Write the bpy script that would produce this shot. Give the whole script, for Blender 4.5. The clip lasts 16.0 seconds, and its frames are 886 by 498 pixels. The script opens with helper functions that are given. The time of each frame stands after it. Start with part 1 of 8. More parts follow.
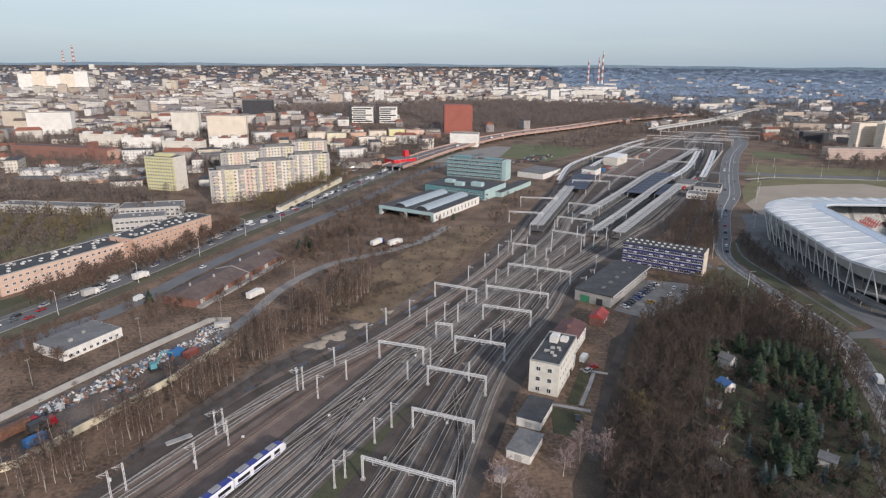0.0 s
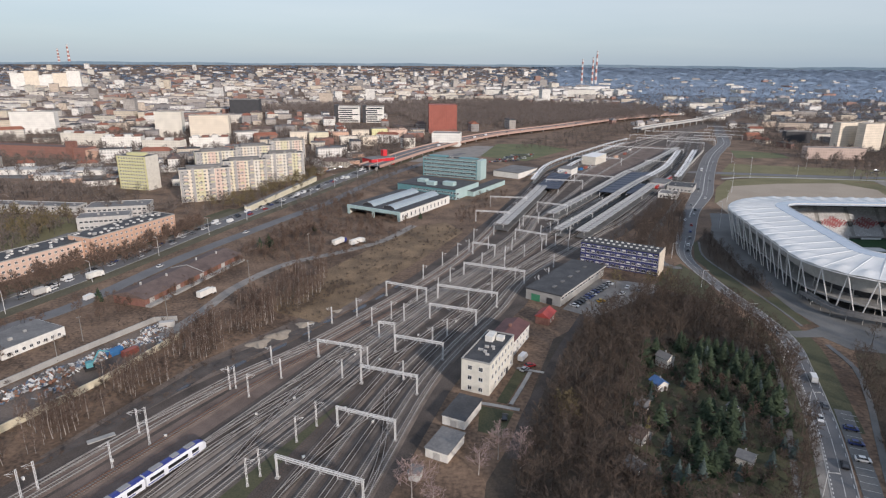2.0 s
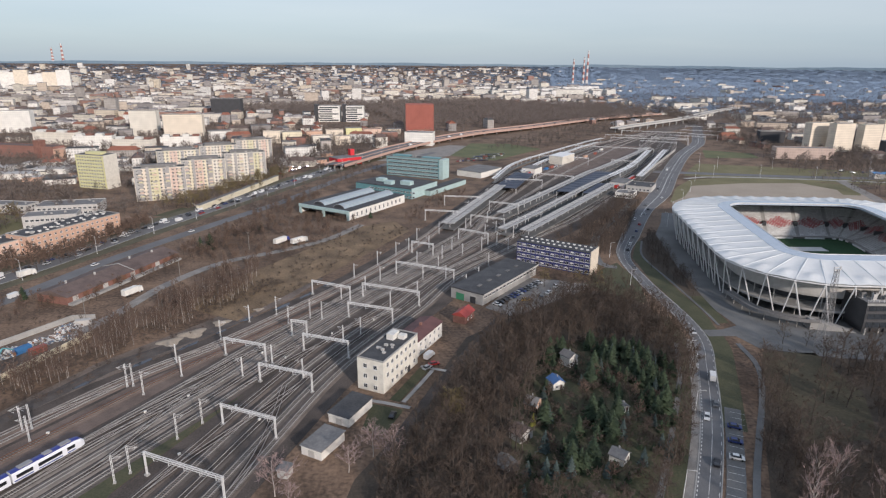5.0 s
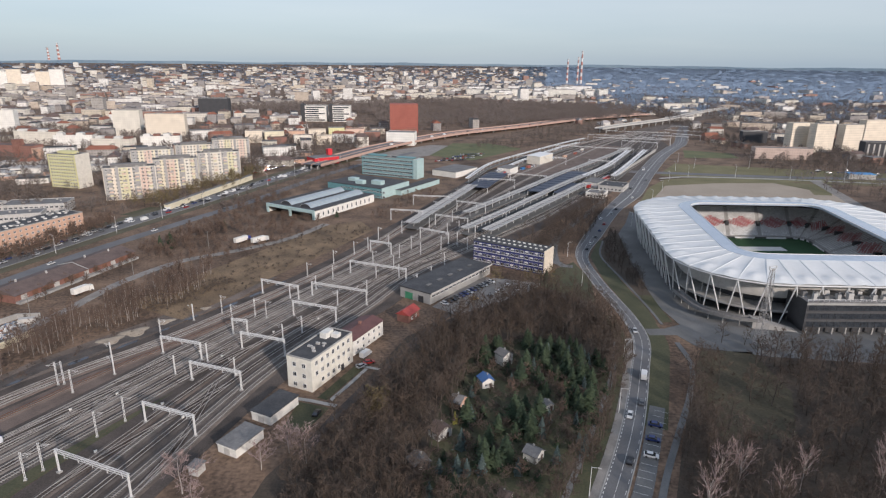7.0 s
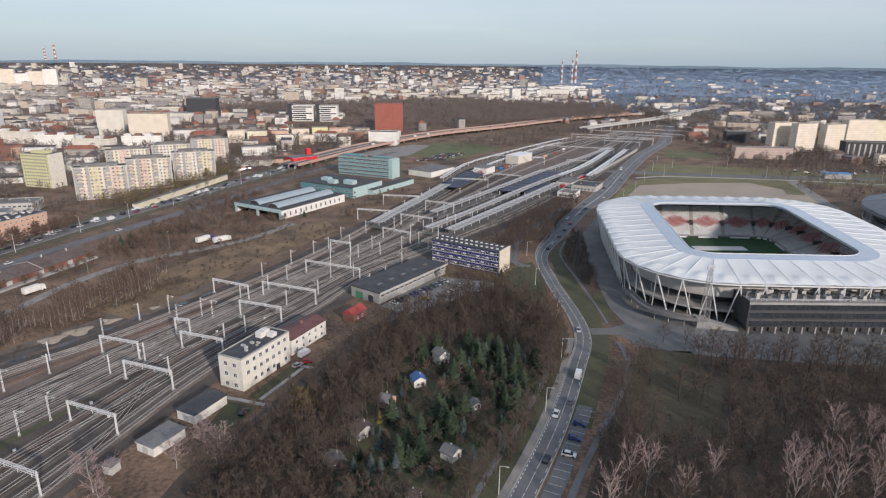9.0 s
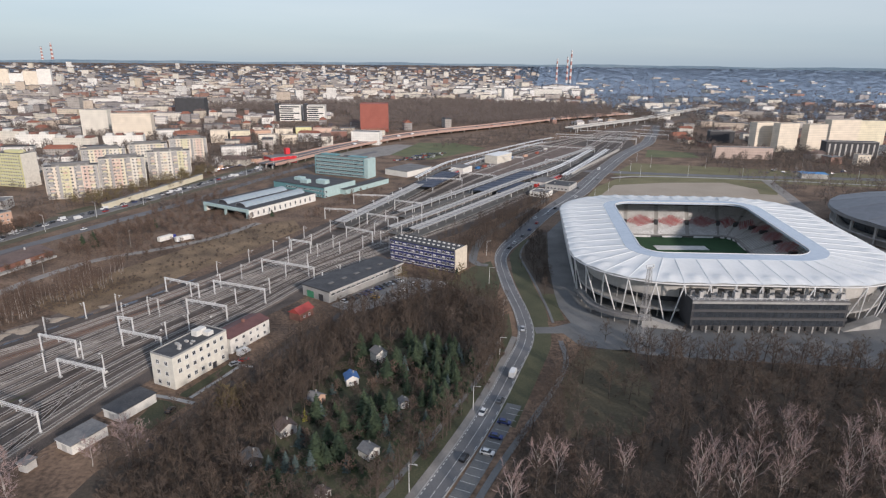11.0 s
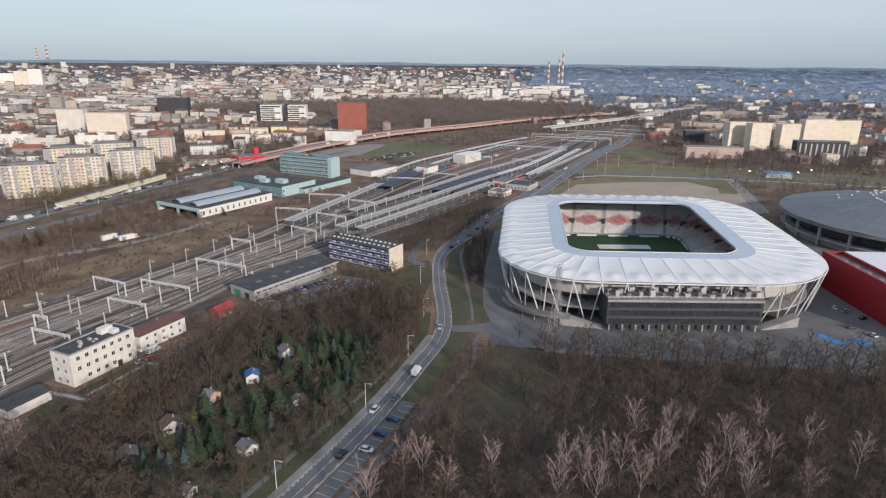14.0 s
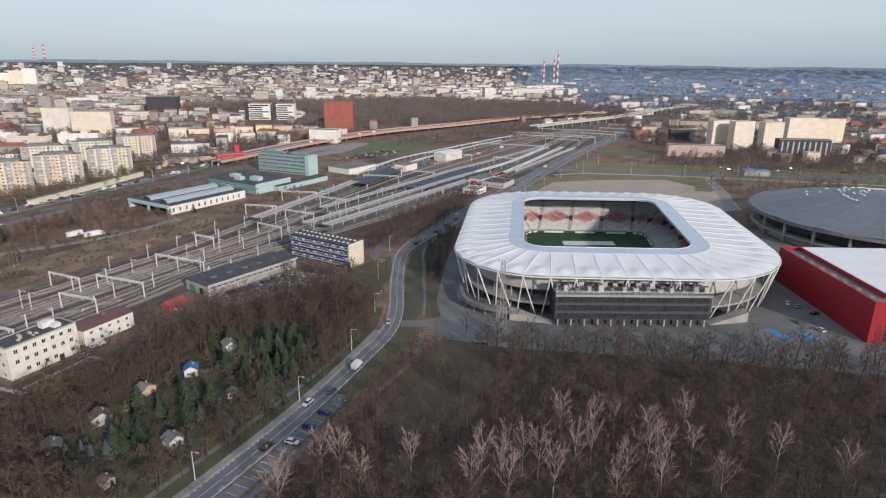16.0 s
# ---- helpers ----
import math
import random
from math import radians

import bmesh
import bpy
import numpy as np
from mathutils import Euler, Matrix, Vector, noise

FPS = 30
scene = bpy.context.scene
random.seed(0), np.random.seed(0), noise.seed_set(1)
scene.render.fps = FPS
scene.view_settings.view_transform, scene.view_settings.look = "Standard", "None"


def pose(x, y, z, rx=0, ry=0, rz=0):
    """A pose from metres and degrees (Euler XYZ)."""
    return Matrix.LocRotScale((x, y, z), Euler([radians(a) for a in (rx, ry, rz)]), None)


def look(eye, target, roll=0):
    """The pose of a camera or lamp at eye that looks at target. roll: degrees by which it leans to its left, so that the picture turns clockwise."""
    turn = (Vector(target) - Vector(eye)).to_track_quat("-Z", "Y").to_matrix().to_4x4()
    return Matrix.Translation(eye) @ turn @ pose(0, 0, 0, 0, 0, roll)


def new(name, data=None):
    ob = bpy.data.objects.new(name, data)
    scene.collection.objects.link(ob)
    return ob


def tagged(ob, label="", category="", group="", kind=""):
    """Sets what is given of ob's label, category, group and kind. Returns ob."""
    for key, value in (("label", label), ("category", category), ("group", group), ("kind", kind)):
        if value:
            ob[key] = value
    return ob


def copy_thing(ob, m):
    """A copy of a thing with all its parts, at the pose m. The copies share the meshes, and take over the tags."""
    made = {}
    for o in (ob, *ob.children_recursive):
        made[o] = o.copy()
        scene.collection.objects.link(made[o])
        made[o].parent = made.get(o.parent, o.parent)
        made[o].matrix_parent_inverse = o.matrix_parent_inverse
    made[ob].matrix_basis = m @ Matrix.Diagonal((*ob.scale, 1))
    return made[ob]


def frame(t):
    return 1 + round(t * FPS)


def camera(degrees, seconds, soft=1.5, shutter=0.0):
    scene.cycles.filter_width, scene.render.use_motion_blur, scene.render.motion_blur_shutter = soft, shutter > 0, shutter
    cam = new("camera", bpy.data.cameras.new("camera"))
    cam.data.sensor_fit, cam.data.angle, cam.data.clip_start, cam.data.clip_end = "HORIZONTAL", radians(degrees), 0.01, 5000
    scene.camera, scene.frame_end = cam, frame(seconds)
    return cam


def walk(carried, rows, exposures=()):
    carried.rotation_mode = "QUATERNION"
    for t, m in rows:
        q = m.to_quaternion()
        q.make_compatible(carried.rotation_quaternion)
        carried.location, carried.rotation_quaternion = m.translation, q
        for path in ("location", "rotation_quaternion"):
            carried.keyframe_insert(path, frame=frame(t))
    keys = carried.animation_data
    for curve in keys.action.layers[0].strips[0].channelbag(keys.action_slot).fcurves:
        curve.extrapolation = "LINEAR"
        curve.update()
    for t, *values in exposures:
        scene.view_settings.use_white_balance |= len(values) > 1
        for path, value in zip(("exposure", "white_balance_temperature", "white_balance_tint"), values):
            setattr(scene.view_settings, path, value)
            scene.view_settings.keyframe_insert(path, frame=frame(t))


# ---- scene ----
cam = camera(72.0, 16.0, 1.25)
METRES, EYE, TILT, LEAN, TURN = 189.0, 110.0, -17.15, -0.38, 0.0
ROWS = [
    (0.0, 0.0, 0.0, 0.0, 0.0, 0.0, -0.0),
    (0.5, 0.0293, 0.0002, -0.0003, -0.02, -0.01, -0.01),
    (1.0, 0.0613, -0.0, -0.0006, -0.04, -0.01, -0.0),
    (1.5, 0.0908, 0.0002, -0.0011, -0.05, -0.02, -0.01),
    (2.0, 0.1229, 0.0, -0.0016, -0.07, -0.03, -0.0),
    (2.5, 0.1524, -0.0003, -0.0018, -0.09, -0.04, -0.03),
    (3.0, 0.1846, -0.0008, -0.002, -0.1, -0.04, -0.04),
    (3.5, 0.2148, -0.0011, -0.0021, -0.11, -0.04, -0.04),
    (4.0, 0.2477, -0.0016, -0.0025, -0.12, -0.05, -0.05),
    (6.5, 0.4085, -0.0076, -0.0053, -0.15, -0.06, -0.11),
    (7.0, 0.4416, -0.0083, -0.0055, -0.16, -0.06, -0.13),
    (7.5, 0.4721, -0.0089, -0.0055, -0.16, -0.07, -0.14),
    (8.0, 0.5049, -0.0097, -0.0056, -0.16, -0.07, -0.15),
    (8.5, 0.5352, -0.0104, -0.0056, -0.15, -0.08, -0.14),
    (9.0, 0.5682, -0.0112, -0.0055, -0.15, -0.09, -0.13),
    (11.5, 0.7271, -0.0147, -0.008, -0.11, -0.09, -0.16),
    (12.0, 0.7598, -0.0152, -0.0087, -0.11, -0.09, -0.16),
    (12.5, 0.7899, -0.0157, -0.0089, -0.11, -0.09, -0.16),
    (13.0, 0.8219, -0.0162, -0.0092, -0.11, -0.09, -0.16),
    (13.5, 0.8512, -0.0169, -0.0096, -0.1, -0.08, -0.16),
    (14.0, 0.8827, -0.0176, -0.0106, -0.09, -0.08, -0.16),
    (14.5, 0.9111, -0.0181, -0.0118, -0.09, -0.08, -0.16),
    (15.0, 0.9415, -0.0186, -0.0145, -0.08, -0.07, -0.16),
    (15.5, 0.9693, -0.0188, -0.0176, -0.08, -0.07, -0.16),
    (16.0, 0.999, -0.0191, -0.0219, -0.07, -0.08, -0.16),
]
walk(cam, [(t, pose(0, 0, EYE, TILT, LEAN, TURN) @ pose(METRES * x, METRES * y, METRES * z, 90 + pitch, roll, yaw)) for t, x, y, z, yaw, pitch, roll in ROWS])

# ---- daylight: low hazy sun from the south-east, pale sky ----
SUN_AZ, SUN_EL = (0.54, -0.842), 20.0
world = bpy.data.worlds.new("sky")
scene.world = world
world.use_nodes = True
wn = world.node_tree.nodes
sky = wn.new("ShaderNodeTexSky")
sky.sky_type = 'NISHITA'
sky.sun_disc = False
sky.sun_elevation = radians(SUN_EL)
sky.sun_rotation = math.atan2(SUN_AZ[0], SUN_AZ[1])
sky.air_density, sky.dust_density, sky.ozone_density = 1.0, 0.35, 3.0
# a thin even veil of high cloud, clearer and bluer low down
wl = world.node_tree.links
tc, sep, ramp, cloud = wn.new("ShaderNodeTexCoord"), wn.new("ShaderNodeSeparateXYZ"), wn.new("ShaderNodeValToRGB"), wn.new("ShaderNodeTexNoise")
wl.new(tc.outputs["Generated"], sep.inputs[0])
stretch = wn.new("ShaderNodeMapping")
stretch.inputs["Scale"].default_value = (1.0, 1.0, 9.0)
wl.new(tc.outputs["Generated"], stretch.inputs[0])
wl.new(stretch.outputs[0], cloud.inputs["Vector"])
cloud.inputs["Scale"].default_value, cloud.inputs["Detail"].default_value = 1.6, 5
lift = wn.new("ShaderNodeMath")
lift.operation = 'MULTIPLY_ADD'
wl.new(cloud.outputs[0], lift.inputs[0])
lift.inputs[1].default_value = 0.11
wl.new(sep.outputs[2], lift.inputs[2])
wl.new(lift.outputs[0], ramp.inputs[0])
for i, (p, c) in enumerate(((0.03, (1.52, 2.08, 2.82)), (0.075, (2.00, 2.48, 3.10)), (0.15, (2.90, 3.19, 3.60)), (0.5, (2.36, 2.70, 3.38)))):
    e = ramp.color_ramp.elements[i] if i < 2 else ramp.color_ramp.elements.new(p)
    e.position, e.color = p, (*c, 1)
veil = wn.new("ShaderNodeMix")
veil.data_type = 'RGBA'
veil.inputs["Factor"].default_value = 0.85
wl.new(sky.outputs[0], veil.inputs["A"])
wl.new(ramp.outputs[0], veil.inputs["B"])
wl.new(veil.outputs["Result"], wn["Background"].inputs[0])
wn["Background"].inputs[1].default_value = 0.12
sun = new("sun", bpy.data.lights.new("sun", 'SUN'))
sun.data.energy, sun.data.angle, sun.data.color = 2.2, radians(3.0), (1.0, 0.880, 0.805)
sun.matrix_basis = look((SUN_AZ[0] * 50, SUN_AZ[1] * 50, math.tan(radians(SUN_EL)) * 50), (0, 0, 0))
scene.view_settings.exposure = 0.68

# ---- geometry helpers ----
rnd = random.Random(7)


class Geo:
    """Gathers vertices and faces for one mesh."""

    def __init__(self):
        self.v, self.f, self.m = [], [], []

    def face(self, pts, mi=0):
        i = len(self.v)
        self.v += [tuple(p) for p in pts]
        self.f.append(tuple(range(i, i + len(pts))))
        self.m.append(mi)
        return self

    def box(self, x0, y0, z0, x1, y1, z1, mi=0, top=None, m=None):
        i = len(self.v)
        pts = [(x0, y0, z0), (x1, y0, z0), (x1, y1, z0), (x0, y1, z0), (x0, y0, z1), (x1, y0, z1), (x1, y1, z1), (x0, y1, z1)]
        if m is not None:
            pts = [tuple(m @ Vector(p)) for p in pts]
        self.v += pts
        for k, q in enumerate(((0, 3, 2, 1), (4, 5, 6, 7), (0, 1, 5, 4), (1, 2, 6, 5), (2, 3, 7, 6), (3, 0, 4, 7))):
            self.f.append(tuple(i + a for a in q))
            self.m.append(top if (k == 1 and top is not None) else mi)
        return self

    def tube(self, p, q, r, r2=None, n=6, mi=0, cap=True):
        p, q = Vector(p), Vector(q)
        r2 = r if r2 is None else r2
        d = (q - p).normalized()
        a = d.cross(Vector((0, 0, 1)))
        a = Vector((1, 0, 0)) if a.length < 1e-4 else a.normalized()
        b = d.cross(a)
        i = len(self.v)
        for c, rr in ((p, r), (q, r2)):
            for k in range(n):
                w = 2 * math.pi * k / n
                self.v.append(tuple(c + (a * math.cos(w) + b * math.sin(w)) * rr))
        for k in range(n):
            j = (k + 1) % n
            self.f.append((i + k, i + j, i + n + j, i + n + k))
            self.m.append(mi)
        if cap and n > 2:
            self.f.append(tuple(i + k for k in reversed(range(n))))
            self.f.append(tuple(i + n + k for k in range(n)))
            self.m += [mi, mi]
        return self

    def prism(self, pts, z0, z1, mi=0, top=None):
        n, i = len(pts), len(self.v)
        self.v += [(x, y, z0) for x, y in pts] + [(x, y, z1) for x, y in pts]
        for k in range(n):
            j = (k + 1) % n
            self.f.append((i + k, i + j, i + n + j, i + n + k))
            self.m.append(mi)
        self.f.append(tuple(i + n + k for k in range(n)))
        self.m.append(mi if top is None else top)
        return self

    def mesh(self, name, mats, smooth=False):
        me = bpy.data.meshes.new(name)
        me.from_pydata(self.v, [], self.f)
        for mt in mats if isinstance(mats, (list, tuple)) else [mats]:
            me.materials.append(mt)
        me.polygons.foreach_set("material_index", self.m)
        if smooth:
            me.polygons.foreach_set("use_smooth", [True] * len(self.f))
        me.update()
        return me


def part(name, geo, mats, parent=None, label="", smooth=False, m=None):
    """One mesh object, under a thing or on its own."""
    data = geo if isinstance(geo, bpy.types.Mesh) else geo.mesh(name, mats, smooth)
    ob = new(name, data)
    if parent is not None:
        ob.parent = parent
    if m is not None:
        ob.matrix_basis = m
    if label:
        ob["label"] = label
    return ob


def thing(name, label, category, m, group="", kind=""):
    """An Empty at a thing's base, that parents its parts."""
    ob = new(name)
    ob.empty_display_size = 0.5
    ob.matrix_basis = m
    return tagged(ob, label, category, group, kind)


def smooth_path(pts, step):
    """Points every step metres along a smooth curve through pts."""
    p = [np.array(q, float) for q in pts]
    p = [2 * p[0] - p[1]] + p + [2 * p[-1] - p[-2]]
    out = []
    for i in range(1, len(p) - 2):
        n = max(1, int(np.linalg.norm(p[i + 1] - p[i]) / step))
        for k in range(n):
            t = k / n
            out.append(0.5 * (2 * p[i] + (p[i + 1] - p[i - 1]) * t + (2 * p[i - 1] - 5 * p[i] + 4 * p[i + 1] - p[i + 2]) * t * t
                              + (3 * p[i] - p[i - 1] - 3 * p[i + 1] + p[i + 2]) * t ** 3))
    out.append(p[-2])
    return np.array(out)


def normals(c):
    d = np.gradient(c, axis=0)
    d /= np.linalg.norm(d, axis=1)[:, None]
    return np.stack([d[:, 1], -d[:, 0]], 1)


def ribbon(geo, c, a, b, z0, z1, mi=0, skirt=True):
    """A strip along the path c from offset a to b (to its right), with its top at z1 and its sides down to z0."""
    n = normals(c)
    le, ri = c + n * a, c + n * b
    i = len(geo.v)
    for k in range(len(c)):
        geo.v += [(le[k, 0], le[k, 1], z0), (le[k, 0], le[k, 1], z1), (ri[k, 0], ri[k, 1], z1), (ri[k, 0], ri[k, 1], z0)]
    for k in range(len(c) - 1):
        j = i + 4 * k
        geo.f.append((j + 1, j + 2, j + 6, j + 5))
        geo.m.append(mi)
        if skirt:
            geo.f += [(j, j + 1, j + 5, j + 4), (j + 2, j + 3, j + 7, j + 6)]
            geo.m += [mi, mi]
    return geo


def np_mesh(name, v, tri, mats, mi=None):
    """A mesh from arrays of vertices and triangles."""
    me = bpy.data.meshes.new(name)
    me.vertices.add(len(v))
    me.vertices.foreach_set("co", np.asarray(v, np.float32).ravel())
    me.loops.add(3 * len(tri))
    me.loops.foreach_set("vertex_index", np.asarray(tri, np.int32).ravel())
    me.polygons.add(len(tri))
    me.polygons.foreach_set("loop_start", np.arange(0, 3 * len(tri), 3, dtype=np.int32))
    for mt in mats:
        me.materials.append(mt)
    if mi is not None:
        me.polygons.foreach_set("material_index", np.asarray(mi, np.int32))
    me.update(calc_edges=True)
    return me


def inside(x, y, poly):
    c = False
    for (x1, y1), (x2, y2) in zip(poly, poly[1:] + poly[:1]):
        if (y1 > y) != (y2 > y) and x < (x2 - x1) * (y - y1) / (y2 - y1) + x1:
            c = not c
    return c


def ground_z(x, y):
    """Flat land round the station, rising gently far off."""
    r = math.hypot(x - 95, y)
    if r < 2200:
        return 0.0
    p = 53 - (r - 2200) / 2700 * 46
    return max(0.0, 110 - r * p / 1079 - 1.9)


# ---- materials ----
def surf(name, a, b, scale=0.5, rough=0.85, metal=0.0, bump=0.0, fine=6.0, island=0.0, stain=0.0, spec=0.5):
    """Two colours mixed by noise at two scales, with fine relief; island: brightness spread between pieces; stain: dark weathering."""
    mt = bpy.data.materials.new(name)
    mt.use_nodes = True
    nt = mt.node_tree
    bs = nt.nodes["Principled BSDF"]
    bs.inputs["Roughness"].default_value, bs.inputs["Metallic"].default_value = rough, metal
    bs.inputs["Specular IOR Level"].default_value = spec
    geo = nt.nodes.new("ShaderNodeNewGeometry")
    n1, n2 = nt.nodes.new("ShaderNodeTexNoise"), nt.nodes.new("ShaderNodeTexNoise")
    n1.inputs["Scale"].default_value, n1.inputs["Detail"].default_value = scale, 4
    n2.inputs["Scale"].default_value, n2.inputs["Detail"].default_value = scale * fine, 3
    for n in (n1, n2):
        nt.links.new(geo.outputs["Position"], n.inputs["Vector"])
    add = nt.nodes.new("ShaderNodeMath")
    add.operation = 'ADD'
    nt.links.new(n1.outputs[0], add.inputs[0])
    nt.links.new(n2.outputs[0], add.inputs[1])
    ramp = nt.nodes.new("ShaderNodeMapRange")
    ramp.inputs["From Min"].default_value, ramp.inputs["From Max"].default_value = 0.72, 1.28
    nt.links.new(add.outputs[0], ramp.inputs["Value"])
    mix = nt.nodes.new("ShaderNodeMix")
    mix.data_type = 'RGBA'
    mix.inputs["A"].default_value, mix.inputs["B"].default_value = (*a, 1), (*b, 1)
    nt.links.new(ramp.outputs[0], mix.inputs["Factor"])
    out = mix.outputs["Result"]
    if stain:
        n3 = nt.nodes.new("ShaderNodeTexNoise")
        n3.inputs["Scale"].default_value, n3.inputs["Detail"].default_value = scale * 0.35, 6
        nt.links.new(geo.outputs["Position"], n3.inputs["Vector"])
        r3 = nt.nodes.new("ShaderNodeMapRange")
        r3.inputs["From Min"].default_value, r3.inputs["From Max"].default_value = 0.5, 0.7
        r3.inputs["To Max"].default_value = stain
        nt.links.new(n3.outputs[0], r3.inputs["Value"])
        m3 = nt.nodes.new("ShaderNodeMix")
        m3.data_type = 'RGBA'
        m3.inputs["B"].default_value = (a[0] * 0.35, a[1] * 0.32, a[2] * 0.3, 1)
        nt.links.new(r3.outputs[0], m3.inputs["Factor"])
        nt.links.new(out, m3.inputs["A"])
        out = m3.outputs["Result"]
    if island:
        r = nt.nodes.new("ShaderNodeMapRange")
        r.inputs["To Min"].default_value, r.inputs["To Max"].default_value = 1 - island, 1 + island
        nt.links.new(geo.outputs["Random Per Island"], r.inputs["Value"])
        hs = nt.nodes.new("ShaderNodeHueSaturation")
        nt.links.new(r.outputs[0], hs.inputs["Value"])
        nt.links.new(out, hs.inputs["Color"])
        out = hs.outputs[0]
    nt.links.new(out, bs.inputs["Base Color"])
    if bump:
        bp = nt.nodes.new("ShaderNodeBump")
        bp.inputs["Strength"].default_value, bp.inputs["Distance"].default_value = 0.6, bump
        nt.links.new(add.outputs[0], bp.inputs["Height"])
        nt.links.new(bp.outputs[0], bs.inputs["Normal"])
    return mt


def shade(c, k):
    return tuple(v * k for v in c)


def paint(name, c, rough=0.7, metal=0.0, scale=0.6, var=0.12, stain=0.15):
    return surf(name, shade(c, 1 - var), shade(c, 1 + var), scale, rough, metal, 0.0, 7.0, 0.0, stain)


M_ground = surf("scrub ground", (0.066, 0.044, 0.031), (0.265, 0.176, 0.118), 0.06, 0.95, 0, 0.3, 12.0, 0, 0.7)
M_grass = surf("spring grass", (0.046, 0.054, 0.028), (0.098, 0.094, 0.052), 0.08, 0.95, 0, 0.15, 20.0)
M_drygrass = surf("dry grass", (0.085, 0.059, 0.037), (0.300, 0.208, 0.124), 0.07, 0.95, 0, 0.2, 18.0, 0, 0.3)
M_litter = surf("leaf litter", (0.050, 0.040, 0.031), (0.104, 0.081, 0.060), 0.09, 0.95, 0, 0.25, 14.0)
M_ballast = surf("track ballast", (0.078, 0.063, 0.054), (0.190, 0.155, 0.133), 0.16, 0.95, 0, 0.06, 30.0, 0, 0.45)
M_ballast2 = surf("rusty ballast", (0.105, 0.078, 0.065), (0.215, 0.162, 0.136), 0.14, 0.95, 0, 0.06, 30.0, 0, 0.35)
M_yard = surf("sooty yard gravel", (0.044, 0.036, 0.031), (0.120, 0.097, 0.083), 0.10, 0.95, 0, 0.06, 22.0, 0, 0.4)
M_ballastpale = surf("pale new ballast", (0.135, 0.117, 0.104), (0.27, 0.238, 0.212), 0.2, 0.95, 0, 0.06, 30.0, 0, 0.5)
M_sleeperdark = surf("tarred wooden sleeper", (0.028, 0.023, 0.020), (0.075, 0.061, 0.052), 0.6, 0.9)
M_dust = surf("dusty gravel shoulder", (0.20, 0.185, 0.17), (0.31, 0.29, 0.265), 0.25, 0.95, 0, 0.01, 14.0, 0, 0.35)
M_meadow = surf("fresh spring meadow", (0.085, 0.100, 0.045), (0.150, 0.152, 0.072), 0.05, 0.95, 0, 0.1, 18.0)
# grey-brown twigs for far trees, lightened in colour to imitate haze
M_twighaze = surf("far grey-brown twigs", (0.135, 0.113, 0.104), (0.245, 0.207, 0.188), 0.02, 0.95, 0, 0, 6.0, 0.3)
M_dustpink = paint("dusty pink render", (0.47, 0.37, 0.32))
M_asphalt = surf("asphalt", (0.122, 0.123, 0.127), (0.180, 0.181, 0.185), 0.10, 0.9, 0, 0.01, 40.0, 0, 0.25)
M_paving = surf("concrete paving", (0.118, 0.121, 0.120), (0.190, 0.191, 0.188), 0.10, 0.9, 0, 0.01, 30.0, 0, 0.25)
M_sand = surf("sandy lot", (0.30, 0.25, 0.195), (0.40, 0.34, 0.27), 0.03, 0.95, 0, 0.05, 25.0)
M_concrete = surf("concrete", (0.30, 0.295, 0.28), (0.42, 0.41, 0.39), 0.25, 0.85, 0, 0.01, 12.0, 0, 0.3)
M_ballastdark = surf("oily dark ballast", (0.050, 0.043, 0.039), (0.132, 0.114, 0.103), 0.2, 0.95, 0, 0.06, 25.0, 0, 0.3)
M_mud = surf("wet muddy gravel", (0.092, 0.070, 0.056), (0.225, 0.178, 0.145), 0.12, 0.75, 0, 0.05, 12.0, 0, 0.7)
M_puddle = surf("puddle water", (0.035, 0.036, 0.040), (0.060, 0.058, 0.058), 0.5, 0.08, 0, 0, 6.0, 0, 0, 0.8)
M_steel = surf("galvanised steel", (0.60, 0.60, 0.59), (0.74, 0.73, 0.71), 0.4, 0.5, 0.0, 0, 9.0)
M_rail = surf("worn rail", (0.34, 0.31, 0.29), (0.52, 0.49, 0.46), 0.15, 0.4, 0.3)
M_sleeper = surf("concrete sleeper", (0.17, 0.158, 0.142), (0.29, 0.27, 0.245), 0.6, 0.9)
M_rust = surf("rusted iron", (0.10, 0.05, 0.03), (0.22, 0.11, 0.07), 0.8, 0.8)
M_white = paint("white render", (0.72, 0.70, 0.65))
M_cream = paint("cream render", (0.70, 0.67, 0.59))
M_tar = surf("tar felt roof", (0.040, 0.042, 0.046), (0.085, 0.086, 0.090), 0.2, 0.8, 0, 0.01, 9.0, 0, 0.3)
M_roofgrey = surf("grey felt roof", (0.13, 0.13, 0.13), (0.22, 0.215, 0.21), 0.15, 0.85, 0, 0.01, 9.0, 0, 0.4)
M_brick = surf("red brick", (0.18, 0.085, 0.065), (0.28, 0.145, 0.115), 0.35, 0.9, 0, 0.01, 12.0, 0, 0.2)
M_tileroof = surf("brown roof tiles", (0.100, 0.073, 0.065), (0.17, 0.124, 0.110), 0.3, 0.85, 0, 0.02, 12.0, 0, 0.3)
M_redroof = surf("red sheet roof", (0.29, 0.045, 0.040), (0.39, 0.070, 0.058), 0.4, 0.6)
M_peach = paint("peach render", (0.57, 0.37, 0.27))
M_pink = paint("pale pink render", (0.62, 0.45, 0.36))
M_yellow = paint("yellow render", (0.64, 0.61, 0.33))
M_blockcream = paint("cream panel", (0.68, 0.60, 0.49))
M_blockpale = paint("pale panel", (0.66, 0.62, 0.54))
M_blockyellow = paint("light yellow panel", (0.66, 0.60, 0.45))
M_teal = paint("teal cladding", (0.13, 0.285, 0.305), 0.5)
